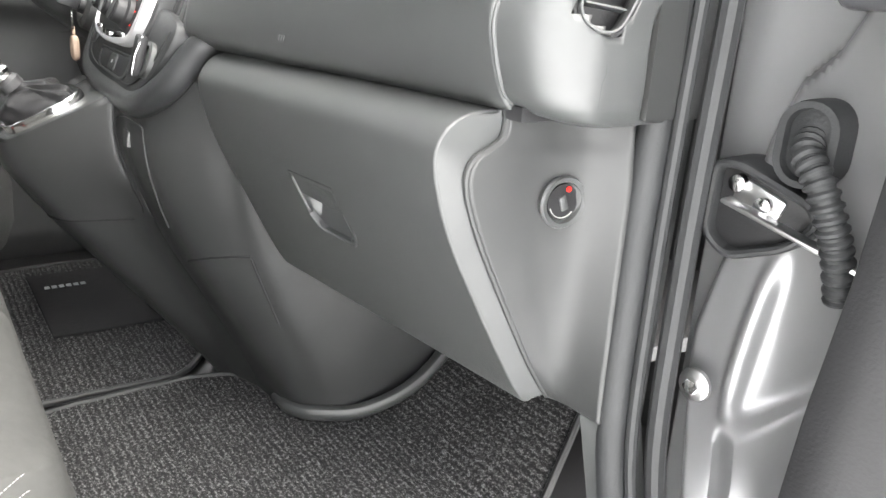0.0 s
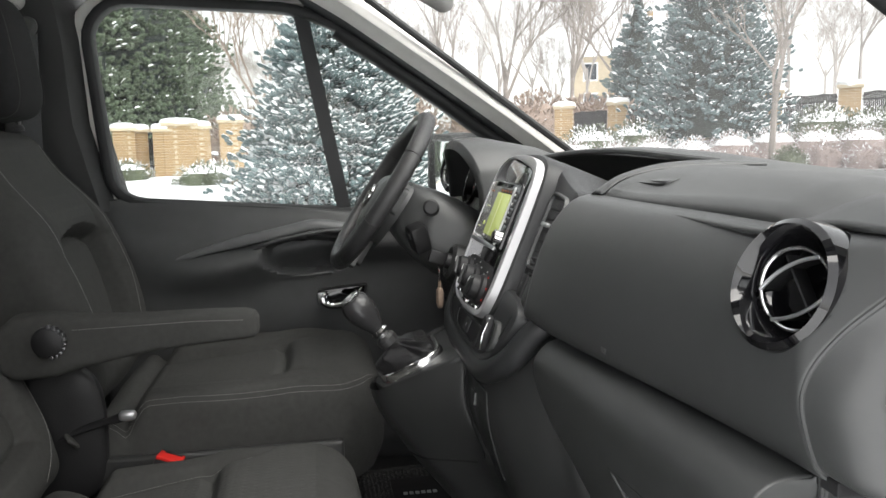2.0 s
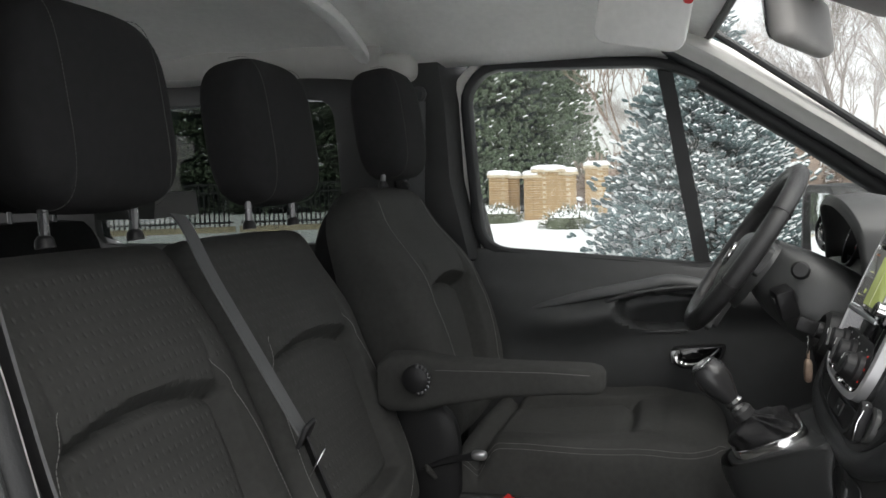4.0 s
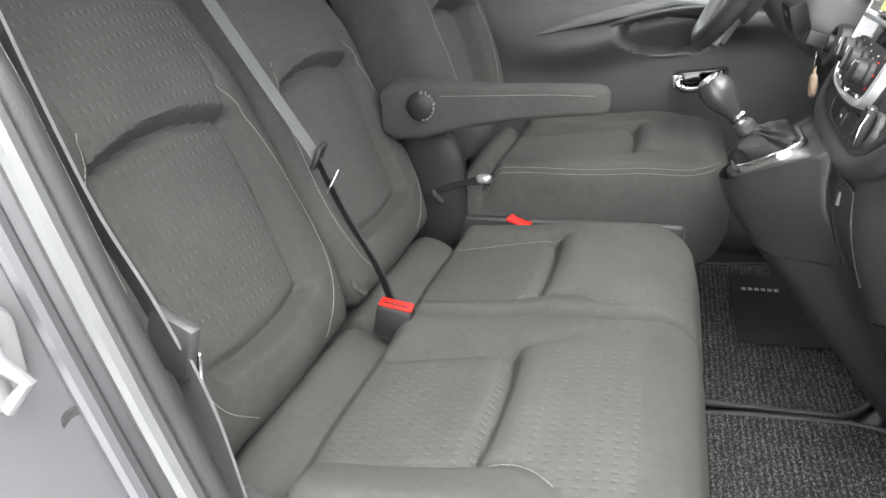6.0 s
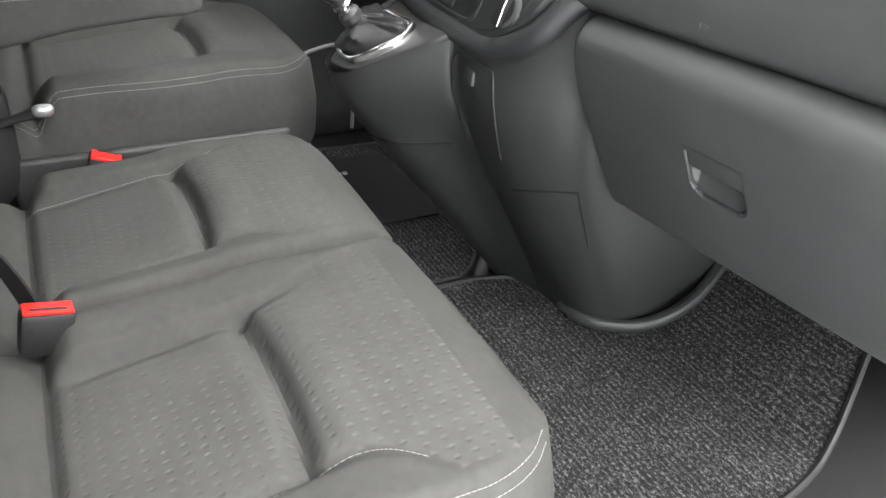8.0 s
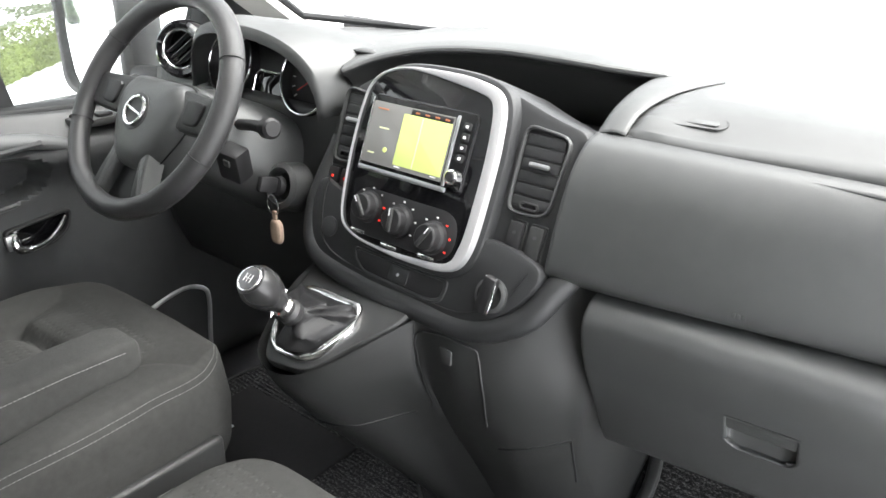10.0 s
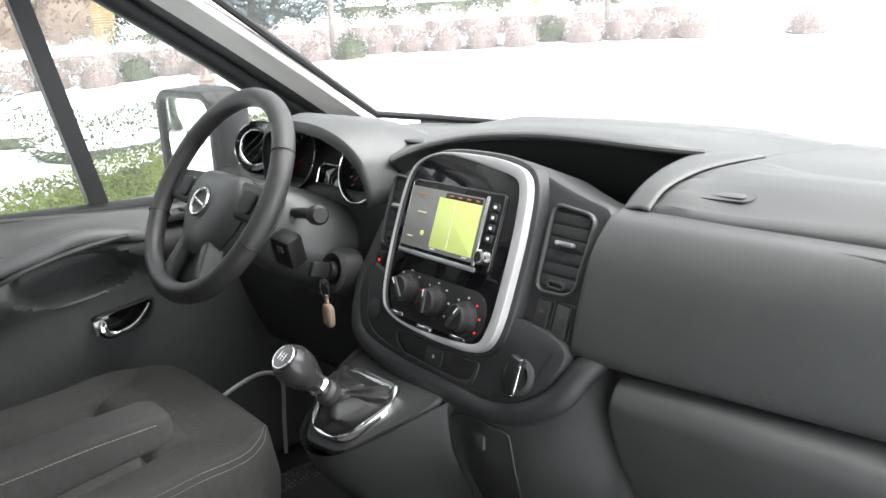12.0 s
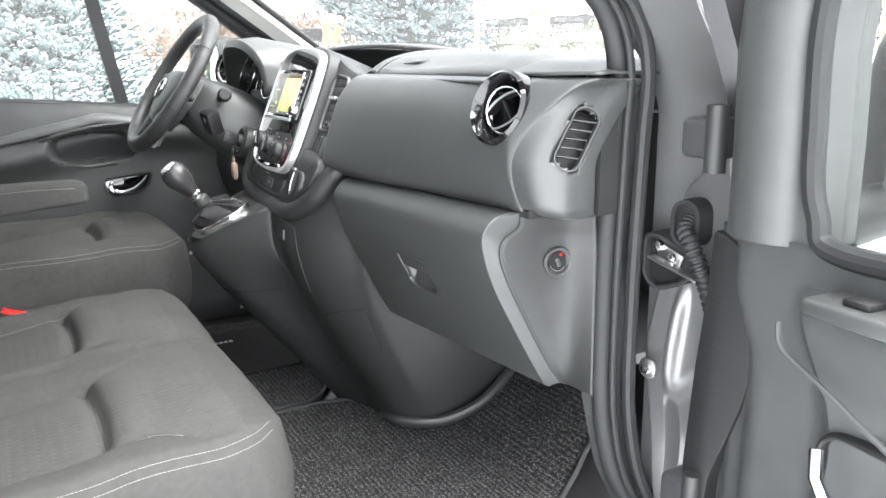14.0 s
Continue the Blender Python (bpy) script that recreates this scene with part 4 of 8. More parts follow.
    # under the dash: bulkhead and footwell
    part("bulkhead", sheet(lambda u, v: Vector((lerp(-0.79, 0.79, u), lerp(0.72, 0.655, ease(v)), lerp(0.40, 1.168, v))), 10, 10), PLASTIC_BLACK, d)
    part("under_tray", rbox((0.46, 0.50, 0.70), (0.44, 0.36, 0.02), 0.004), PLASTIC_BLACK, d)
    # driver's side lower panel, its shade under the wheel put into the colour
    def knee(u, v):
        x = lerp(-0.785, -0.245, u)
        z = lerp(1.12, 0.72, v)
        y = lerp(0.14, 0.10, math.sin(v * math.pi * 0.8)) + 0.10 * max(0, v - 0.55)
        return Vector((x, y, z))
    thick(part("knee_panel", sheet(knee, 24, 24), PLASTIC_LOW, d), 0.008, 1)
    return d


dash = dashboard()


def instrument_cluster():
    t = thing("instrument_cluster", "hooded instrument cluster with two chrome-ringed dials", "instruments", (-0.47, 0.15, 1.15))
    # hood arching over the dials
    secs = []
    for y, lift, w in ((0.070, 0.008, 0.182), (0.080, 0.018, 0.190), (0.13, 0.022, 0.198), (0.24, 0.008, 0.21), (0.34, -0.02, 0.22)):
        row = []
        for i in range(25):
            a = math.pi * i / 24
            row.append(Vector((-0.437 + (w - 0.015) * math.copysign(abs(math.cos(a)) ** 0.75, math.cos(a)), y + 0.03 * abs(math.cos(a)) ** 2, 1.105 + lift * 0.5 + (0.112 + lift) * math.sin(a) ** 0.8)))
        secs.append(row)
    thick(part("hood", loft(secs, False, False), PLASTIC_TOP, t), 0.008, 1)
    face = basis((-0.452, 0.160, 1.15), (1, 0, 0), (0, 0.35, 1))
    part("face", prism(soften([(-0.185, -0.075), (0.185, -0.075), (0.17, 0.045), (0.09, 0.078), (-0.09, 0.078), (-0.17, 0.045)], 0.03), face, -0.02, 0.0, 0.002), PLASTIC_BLACK, t)
    for cx in (-0.098, 0.108):
        dm_ = face @ Matrix.Translation((cx, 0.004, 0)) @ Matrix.Scale(0.9, 4)
        dial = part("dial", lathe([(0.001, 0.0), (0.062, 0.0), (0.066, 0.02), (0.069, 0.02), (0.069, -0.002), (0.001, -0.002)], 40, dm_), PLASTIC_BLACK, t)
        part("chrome_ring", tube([dm_ @ Vector((0.067 * math.cos(a), 0.067 * math.sin(a), 0.021)) for a in (2 * math.pi * i / 48 for i in range(48))], 0.0022, 8, True), CHROME, dial)
        for i in range(13):
            a = radians(220 - 20 * i)
            part("tick", rbox((0.053, 0, 0.001), (0.008, 0.0016, 0.001), 0, m=dm_ @ pose(0, 0, 0, 0, 0, math.degrees(a))), WHITE, dial)
        part("needle", rbox((0.02, 0, 0.004), (0.045, 0.002, 0.001), 0.0003, m=dm_ @ pose(0, 0, 0, 0, 0, 215)), RED, dial)
    mid = part("centre_display", prism(rrect(0.075, 0.06, 0.012, 0.005, -0.03), face, 0.0, 0.004, 0.001), GLOSS, t)
    part("chrome_frame", tube([face @ Vector((p.x, p.y, 0.006)) for p in rrect(0.08, 0.065, 0.014, 0.005, -0.03)], 0.0018, 6, True), CHROME, t)
    part("telltale", rbox((0.160, -0.055, 0.002), (0.010, 0.006, 0.002), 0.0005, m=face), GREENLED, t, "small green warning lamp")
    # round vent at the end of the dash
    vm = basis((-0.668, 0.128, 1.170), (0.9, 0.42, 0), (-0.08, 0.2, 1)) @ Matrix.Scale(0.85, 4)
    v = part("round_vent", lathe([(0.036, -0.02), (0.040, 0.006), (0.046, 0.016), (0.055, 0.018), (0.062, 0.012), (0.065, -0.004), (0.063, -0.03), (0.036, -0.03)], 40, vm), GLOSS, t, "round glossy black air vent")
    part("chrome_rim", tube([vm @ Vector((0.042 * math.cos(a), 0.042 * math.sin(a), 0.012)) for a in (2 * math.pi * i / 40 for i in range(40))], 0.0025, 8, True), CHROME, v)
    for off in (-0.014, 0.004, 0.02):
        part("blade", rbox((0, off, -0.004), (0.07, 0.0025, 0.018), 0.0008, m=vm @ pose(0, 0, 0, 0, 0, 40)), PLASTIC_LOW, v)
    return t


instrument_cluster()


def centre_stack():
    st = basis((-0.05, 0.082, 1.124), (1, 0, 0), (0, 0.036, 0.087))
    t = thing("centre_stack", "centre stack with a silver-rimmed glossy panel, screen and heater dials", "centre console", (-0.03, 0.15, 1.0))
    # housing that carries the vents and rocker switches
    hous = soften([(-0.192, 0.045), (-0.15, 0.078), (-0.07, 0.108), (0.09, 0.112), (0.135, 0.095), (0.20, 0.076), (0.252, 0.066), (0.247, -0.122), (0.19, -0.15), (-0.14, -0.15), (-0.185, -0.12)], 0.03)
    part("housing", prism(hous, st, -0.16, -0.034, 0.012), STACKM, t)
    # lower surround: a sunk shelf inside a broad rounded lip
    sf = st @ Matrix.Translation((0, 0, 0.012))
    shelf = soften([(-0.182, -0.08), (-0.187, -0.15), (-0.158, -0.202), (-0.06, -0.222), (0.06, -0.226), (0.155, -0.222), (0.218, -0.183), (0.25, -0.118), (0.19, -0.10), (-0.13, -0.10)], 0.04)
    part("lower_shelf", prism(shelf, sf, -0.20, -0.030, 0.006), STACKM, t)
    lip_path = cat([(-0.192, -0.02, -0.052), (-0.192, -0.08, -0.043), (-0.190, -0.145, -0.037), (-0.160, -0.203, -0.033), (-0.06, -0.224, -0.031), (0.06, -0.228, -0.031), (0.157, -0.226, -0.033), (0.224, -0.190, -0.038), (0.256, -0.135, -0.048), (0.272, -0.110, -0.064)], 70)
    part("surround_lip", tube([st @ p for p in lip_path], [0.012 + 0.007 * ease(i / 14) * ease((69 - i) / 8) for i in range(70)], 16), STACKM, t, "broad rounded lip")
    part("shelf_line", tube([st @ Vector((p.x * 0.86 + 0.004, p.y * 0.90 - 0.004, -0.0175)) for p in lip_path[8:62]], 0.0012, 6), PLASTIC_BLACK, t)
    tr = part("small_tray", rim(soften([(-0.075, -0.172), (0.11, -0.172), (0.105, -0.205), (0.08, -0.212), (-0.05, -0.207), (-0.072, -0.19)], 0.012), soften([(-0.069, -0.176), (0.103, -0.176), (0.098, -0.201), (0.077, -0.206), (-0.047, -0.202), (-0.066, -0.187)], 0.01), sf, -0.034, -0.0275, 0.002), STACKM, t)
    part("tray_well", prism(soften([(-0.069, -0.176), (0.103, -0.176), (0.098, -0.201), (0.077, -0.206), (-0.047, -0.202), (-0.066, -0.187)], 0.01), sf, -0.034, -0.0292, 0.0005), PLASTIC_BLACK, tr)
    part("usb_door", prism(rrect(0.035, 0.024, 0.004, 0.02, -0.19), sf, -0.034, -0.0268, 0.001), STACKM, tr)
    part("white_icon", prism(rrect(0.004, 0.005, 0.001, 0.02, -0.19), sf, -0.028, -0.0263, 0.0002), WHITE, tr)
    part("socket_cap", lathe([(0.001, 0), (0.016, 0), (0.016, 0.004), (0.013, 0.006), (0.001, 0.006)], 28, sf @ Matrix.Translation((-0.135, -0.158, -0.031))), STACKM, t, "round blank socket cap")
    # silver rim and black panel
    ctrl = [(0.015, 0.104), (0.09, 0.1), (0.127, 0.082), (0.139, 0.03), (0.141, -0.05), (0.136, -0.125), (0.112, -0.158), (0.05, -0.165), (-0.02, -0.163), (-0.075, -0.155), (-0.104, -0.132), (-0.115, -0.06), (-0.115, 0.03), (-0.102, 0.075), (-0.06, 0.098)]
    outer = [Vector((p.x, p.y)) for p in cat([(*p, 0) for p in ctrl], 90, True)]
    thin_in, broad_in = inset(outer, 0.0032), inset(outer, 0.016)
    inner_line = [p.lerp(q, ease((o.x + 0.06) / 0.15) * ease((o.y + 0.20) / 0.07)) for p, q, o in zip(thin_in, broad_in, outer)]
    bez = rim(outer, inner_line, st, -0.045, 0.0, 0.0015)
    part("panel_collar", prism(inset(outer, -0.009), st, -0.06, -0.013, 0.007), STACKM, t)
    part("silver_rim", bez, RIMSILVER, t, "pale silver rim")
    part("black_panel", prism(inset(outer, 0.0025), st, -0.04, -0.003, 0.002), GLOSS, t, "piano black panel")
    # navigation unit
    nav = part("navigation_unit", prism(rrect(0.19, 0.112, 0.008, 0.006, 0.0), st, -0.006, 0.003, 0.003), GLOSS, t)
    part("screen", prism(rrect(0.153, 0.09, 0.002, -0.010, 0.0), st, 0.003, 0.0042, 0.0004), SCREEN, nav, "lit grey navigation screen")
    part("map", prism(rrect(0.088, 0.074, 0.001, 0.020, -0.002), st, 0.0042, 0.0050, 0.0002), MAP, nav, "green lit map")
    part("road", prism(rrect(0.002, 0.072, 0.001, 0.012, -0.002), st, 0.005, 0.0055, 0.0001), PALELINE, nav)
    part("top_bar", prism(rrect(0.075, 0.008, 0.001, 0.026, 0.039), st, 0.0042, 0.0049, 0.0002), PLASTIC_BLACK, nav)
    for i in range(4):
        part("icon", prism(rrect(0.008, 0.0028, 0.001, 0.0 + 0.018 * i, 0.039), st, 0.0049, 0.0054, 0.0001), ORANGE, nav)
    for x, y, w in ((-0.065, 0.035, 0.02), (-0.055, 0.008, 0.018), (-0.07, -0.03, 0.012), (-0.015, -0.041, 0.01), (0.052, -0.041, 0.01)):
        part("text_bar", prism(rrect(w, 0.002, 0.0005, x, y), st, 0.0042, 0.0050, 0.0001), WHITE if y < -0.04 else ORANGE if y > 0.03 else PALELINE, nav)
    part("green_icon", lathe([(0.001, 0.0042), (0.004, 0.0042), (0.0035, 0.005), (0.001, 0.005)], 16, st @ Matrix.Translation((-0.045, -0.022, 0))), MAP, nav)
    part("left_edge", rbox((-0.088, 0, 0.003), (0.002, 0.1, 0.003), 0.0008, m=st), CHROME, nav)
    part("bottom_edge", rbox((-0.005, -0.0535, 0.004), (0.165, 0.007, 0.004), 0.0015, m=st), SATIN, nav)
    part("right_edge", rbox((0.0715, 0.0, 0.004), (0.005, 0.098, 0.004), 0.0015, m=st), SATIN, nav)
    for i in range(4):
        b = part("button", prism(rrect(0.013, 0.0115, 0.003, 0.0885, 0.036 - 0.0145 * i), st, 0.003, 0.0055, 0.001), PLASTIC_BLACK, nav)
        part("icon", prism(rrect(0.005, 0.004, 0.001, 0.0885, 0.036 - 0.0145 * i), st, 0.0055, 0.006, 0.0001), WHITE, b)
    kn = part("volume_knob", lathe([(0.001, 0.003), (0.0115, 0.003), (0.0105, 0.014), (0.008, 0.016), (0.001, 0.0155)], 28, st @ Matrix.Translation((0.0885, -0.034, 0))), CHROME, nav)
    part("knob_face", lathe([(0.001, 0.0157), (0.007, 0.0157), (0.006, 0.017), (0.001, 0.017)], 24, st @ Matrix.Translation((0.0885, -0.034, 0))), PLASTIC_BLACK, kn)
    # heater dials
    hp = part("heater_panel", prism(rrect(0.20, 0.07, 0.03, 0.012, -0.115), st, -0.006, -0.002, 0.002), PLASTIC_BLACK, t)
    for cx, cy, turn in ((-0.052, -0.108, 40), (0.010, -0.114, 5), (0.074, -0.121, -30)):
        km = st @ Matrix.Translation((cx, cy, -0.002))
        k = part("heater_dial", lathe([(0.001, 0), (0.024, 0), (0.023, 0.006), (0.0195, 0.009), (0.018, 0.02), (0.016, 0.022), (0.001, 0.0215)], 32, km), PLASTIC_BLACK, hp)
        part("grip", rbox((0, 0, 0.022), (0.007, 0.034, 0.007), 0.002, m=km @ pose(0, 0, 0, 0, 0, turn)), PLASTIC_LOW, k)
        part("pointer", rbox((0, 0.011, 0.0262), (0.0015, 0.010, 0.0008), 0, m=km @ pose(0, 0, 0, 0, 0, turn)), WHITE, k)
        for j in range(7):
            a = radians(210 - 40 * j)
            part("mark", prism(rrect(0.0035, 0.0025, 0.0006, 0.0285 * math.cos(a), 0.0285 * math.sin(a)), km, 0, 0.0006, 0.0001), REDMARK if (cx < 0 and j > 4) or (cx > 0.05 and j > 3) else WHITE, k)
    for sx, sy in ((-0.065, -0.147), (0.0, -0.154), (0.07, -0.15)):
        part("chrome_button", rbox((sx, sy, -0.003), (0.03, 0.006, 0.005), 0.0015, m=st), CHROME, hp)
    # upright vents beside the panel
    for cx, w in ((0.192, 0.066), (-0.148, 0.056)):
        vo = soften([(cx - w / 2 - 0.004, 0.062), (cx + w / 2 + 0.006, 0.054), (cx + w / 2 - 0.002, -0.056), (cx - w / 2 - 0.002, -0.060)], 0.020)
        v = part("air_vent", rim(vo, inset(vo, 0.005), st, -0.05, -0.027, 0.003), PLASTIC, t, "upright louvred air vent")
        part("vent_back", prism(inset(vo, 0.004), st, -0.06, -0.0325, 0.0005), PLASTIC_BLACK, v)
        for i in range(6):
            part("louvre", rbox((cx, 0.042 - 0.0165 * i, -0.0285), (w - 0.008, 0.0135, 0.007), 0.0014, m=st @ Matrix.Translation((0, 0, -0.006))), STACKM, v)
        part("slider", rbox((cx + 0.002, 0.009, -0.020), (0.030, 0.007, 0.010), 0.003, m=st @ Matrix.Translation((0, 0, -0.005))), SATIN, v, "satin slider")
        part("wheel_slot", rim(rrect(0.03, 0.011, 0.005, cx, -0.045), rrect(0.022, 0.005, 0.0024, cx, -0.045), st, -0.04, -0.0265, 0.001), PLASTIC_LOW, v)
    for sx in (0.182, 0.214, -0.164, -0.138):
        b = part("rocker_switch", rbox((sx, -0.090, -0.0315), (0.022, 0.046, 0.010), 0.003, m=st), PLASTIC_LOW if sx == 0.214 else PLASTIC_BLACK, t)
        part("switch_frame", rim(rrect(0.027, 0.052, 0.004, sx, -0.090), rrect(0.0235, 0.0475, 0.003, sx, -0.090), st, -0.04, -0.0325, 0.0008), PLASTIC, b)
        part("switch_mark", prism(rrect(0.005, 0.004, 0.001, sx, -0.082), st, -0.028, -0.0262, 0.0002), REDMARK if sx < 0 else PLASTIC, b)
    # phone clip
    cm = st @ Matrix.Translation((0.180, -0.170, -0.018))
    clip = part("phone_clip", lathe([(0.001, 0), (0.024, 0), (0.024, 0.006), (0.019, 0.008), (0.018, 0.003), (0.001, 0.003)], 32, cm), PLASTIC, t, "folding phone clip")
    part("arm", rbox((0, 0.004, 0.014), (0.02, 0.052, 0.014), 0.004, m=cm @ pose(0, 0, 0, 10, 0, -12)), PLASTIC_BLACK, clip)
    part("chrome_hook", tube([cm @ Vector(p) for p in ((0.012, 0.026, 0.02), (0.014, 0.0, 0.022), (0.008, -0.024, 0.016))], 0.0013, 8), CHROME, clip)
    return t


centre_stack()


def floor_console():
    t = thing("floor_console", "dark moulded floor console below the centre stack", "console", (0.03, 0.1, 0.42))
    lv = {
        0.405: [(-0.16, 0.5), (-0.15, 0.32), (-0.12, 0.22), (-0.085, 0.175), (-0.04, 0.165), (0.0, 0.185), (0.05, 0.20), (0.11, 0.21), (0.165, 0.222), (0.20, 0.25), (0.225, 0.31), (0.20, 0.5)],
        0.45: [(-0.17, 0.5), (-0.16, 0.28), (-0.13, 0.18), (-0.095, 0.14), (-0.045, 0.135), (0.0, 0.165), (0.05, 0.19), (0.11, 0.195), (0.165, 0.205), (0.20, 0.235), (0.222, 0.30), (0.20, 0.5)],
        0.58: [(-0.19, 0.5), (-0.18, 0.2), (-0.155, 0.08), (-0.11, 0.03), (-0.05, 0.045), (-0.005, 0.10), (0.04, 0.125), (0.10, 0.125), (0.16, 0.14), (0.205, 0.18), (0.225, 0.25), (0.22, 0.5)],
        0.70: [(-0.205, 0.5), (-0.2, 0.12), (-0.18, -0.02), (-0.13, -0.068), (-0.06, -0.045), (-0.01, 0.035), (0.03, 0.062), (0.09, 0.062), (0.15, 0.075), (0.205, 0.125), (0.232, 0.2), (0.235, 0.5)],
    }
    # the lower levels, then the brim: the gear shroud's sloping edge and the column's upright top
    levels = [[(*p, z) for p in lv[z][:5] + [lv[z][5], lv[z][6]] + lv[z][6:]] for z in (0.405, 0.45, 0.58, 0.70)]
    levels.append([(-0.213, 0.5, 0.83), (-0.213, 0.05, 0.82), (-0.207, -0.062, 0.80), (-0.162, -0.112, 0.775), (-0.085, -0.103, 0.77), (0.004, 0.000, 0.80), (0.012, 0.016, 0.81), (0.035, 0.022, 0.815), (0.085, 0.020, 0.815), (0.15, 0.040, 0.815), (0.217, 0.1, 0.815), (0.247, 0.17, 0.815), (0.247, 0.5, 0.815)])
    brim = [(-0.215, 0.5, 0.99), (-0.215, 0.06, 0.914), (-0.214, -0.069, 0.843), (-0.171, -0.127, 0.814), (-0.084, -0.119, 0.823), (0.004, -0.006, 0.884), (0.012, 0.014, 0.890), (0.035, 0.020, 0.893), (0.085, 0.020, 0.893), (0.15, 0.045, 0.91), (0.222, 0.095, 0.985), (0.262, 0.13, 0.99), (0.262, 0.5, 0.99)]
    levels.append(brim)
    rails = [cat([lev[i] for lev in levels], 61) for i in range(13)]
    dense = [cat([r[k] for r in rails], 90) for k in range(61)]
    cloud = np.array([tuple(p) for r in dense for p in r[12:-10]])
    # Same plastic as the dash, coloured darker for the shade below it.
    body = part("body", loft(dense, False, False), PLASTIC_LOW, t)
    gm = basis((-0.122, -0.060, 0.857), (1, 0, 0.054), (0, 1, 0.55))
    top = soften([(-0.094, 0.12), (-0.090, -0.009), (-0.046, -0.076), (0.038, -0.067), (0.128, 0.062), (0.130, 0.12)], 0.022)
    part("shroud_top", prism(top, gm, -0.016, -0.001, 0.006), PLASTIC_LOW, t, "sloping top of the gear shroud")
    def front(x, z):
        """The body's front face at x and the height z."""
        d2 = (cloud[:, 0] - x) ** 2 + (cloud[:, 2] - z) ** 2
        near = cloud[np.argsort(d2)[:10]]
        m = np.c_[np.ones(10), near[:, 0] - x, near[:, 2] - z]
        return float(np.linalg.lstsq(m, near[:, 1], rcond=None)[0][0])
    def seam(pts, lift=0.0008):
        return [Vector((p.x, front(p.x, p.y) - lift, p.y)) for p in cat([(*q, 0) for q in pts], 30)]
    for pts in ([(-0.115, 0.700), (-0.055, 0.704), (-0.004, 0.712)], [(0.123, 0.680), (0.18, 0.700), (0.213, 0.706)], [(0.213, 0.703), (0.207, 0.598)]):
        part("panel_seam", tube(seam(pts), 0.0018, 6), PLASTIC_BLACK, body)
    # hinged cover with its latch
    cov = [(0.020, 0.727), (0.017, 0.767), (0.015, 0.824), (0.013, 0.858), (0.022, 0.872), (0.065, 0.878), (0.105, 0.874), (0.116, 0.861), (0.122, 0.803), (0.116, 0.732)]
    part("cover_seam", tube(seam(cov), 0.0016, 6), PLASTIC_BLACK, body)
    # Lighter tube beside the seam stands for the highlight on the cover's edge.
    part("cover_highlight", tube([p + Vector((0.0022, -0.0008, 0.0006)) for p in seam(cov[4:])], 0.0011, 6), PLASTIC, body, "cover edge paled as a highlight")
    lm = basis(Vector((0.066, front(0.066, 0.850) - 0.002, 0.850)), (1, 0.1, 0), (0, 0.15, 1))
    part("latch", prism(soften([(-0.009, 0.013), (0.012, 0.010), (0.012, -0.012), (-0.002, -0.010)], 0.003), lm, -0.004, 0.003, 0.001), PLASTIC, body, "small grey latch")
    # swept foot rim on the passenger side
    rimp = cat([(0.12, 0.205, 0.425), (0.17, 0.215, 0.428), (0.205, 0.24, 0.43), (0.24, 0.31, 0.437), (0.235, 0.42, 0.47), (0.17, 0.58, 0.56)], 24)
    part("foot_rim", tube(rimp, [0.010] * 3 + [0.015] * 18 + [0.011] * 3, 12, flat=0.8), PLASTIC, t, "rounded scuffed foot rim")
    return t


floor_console()


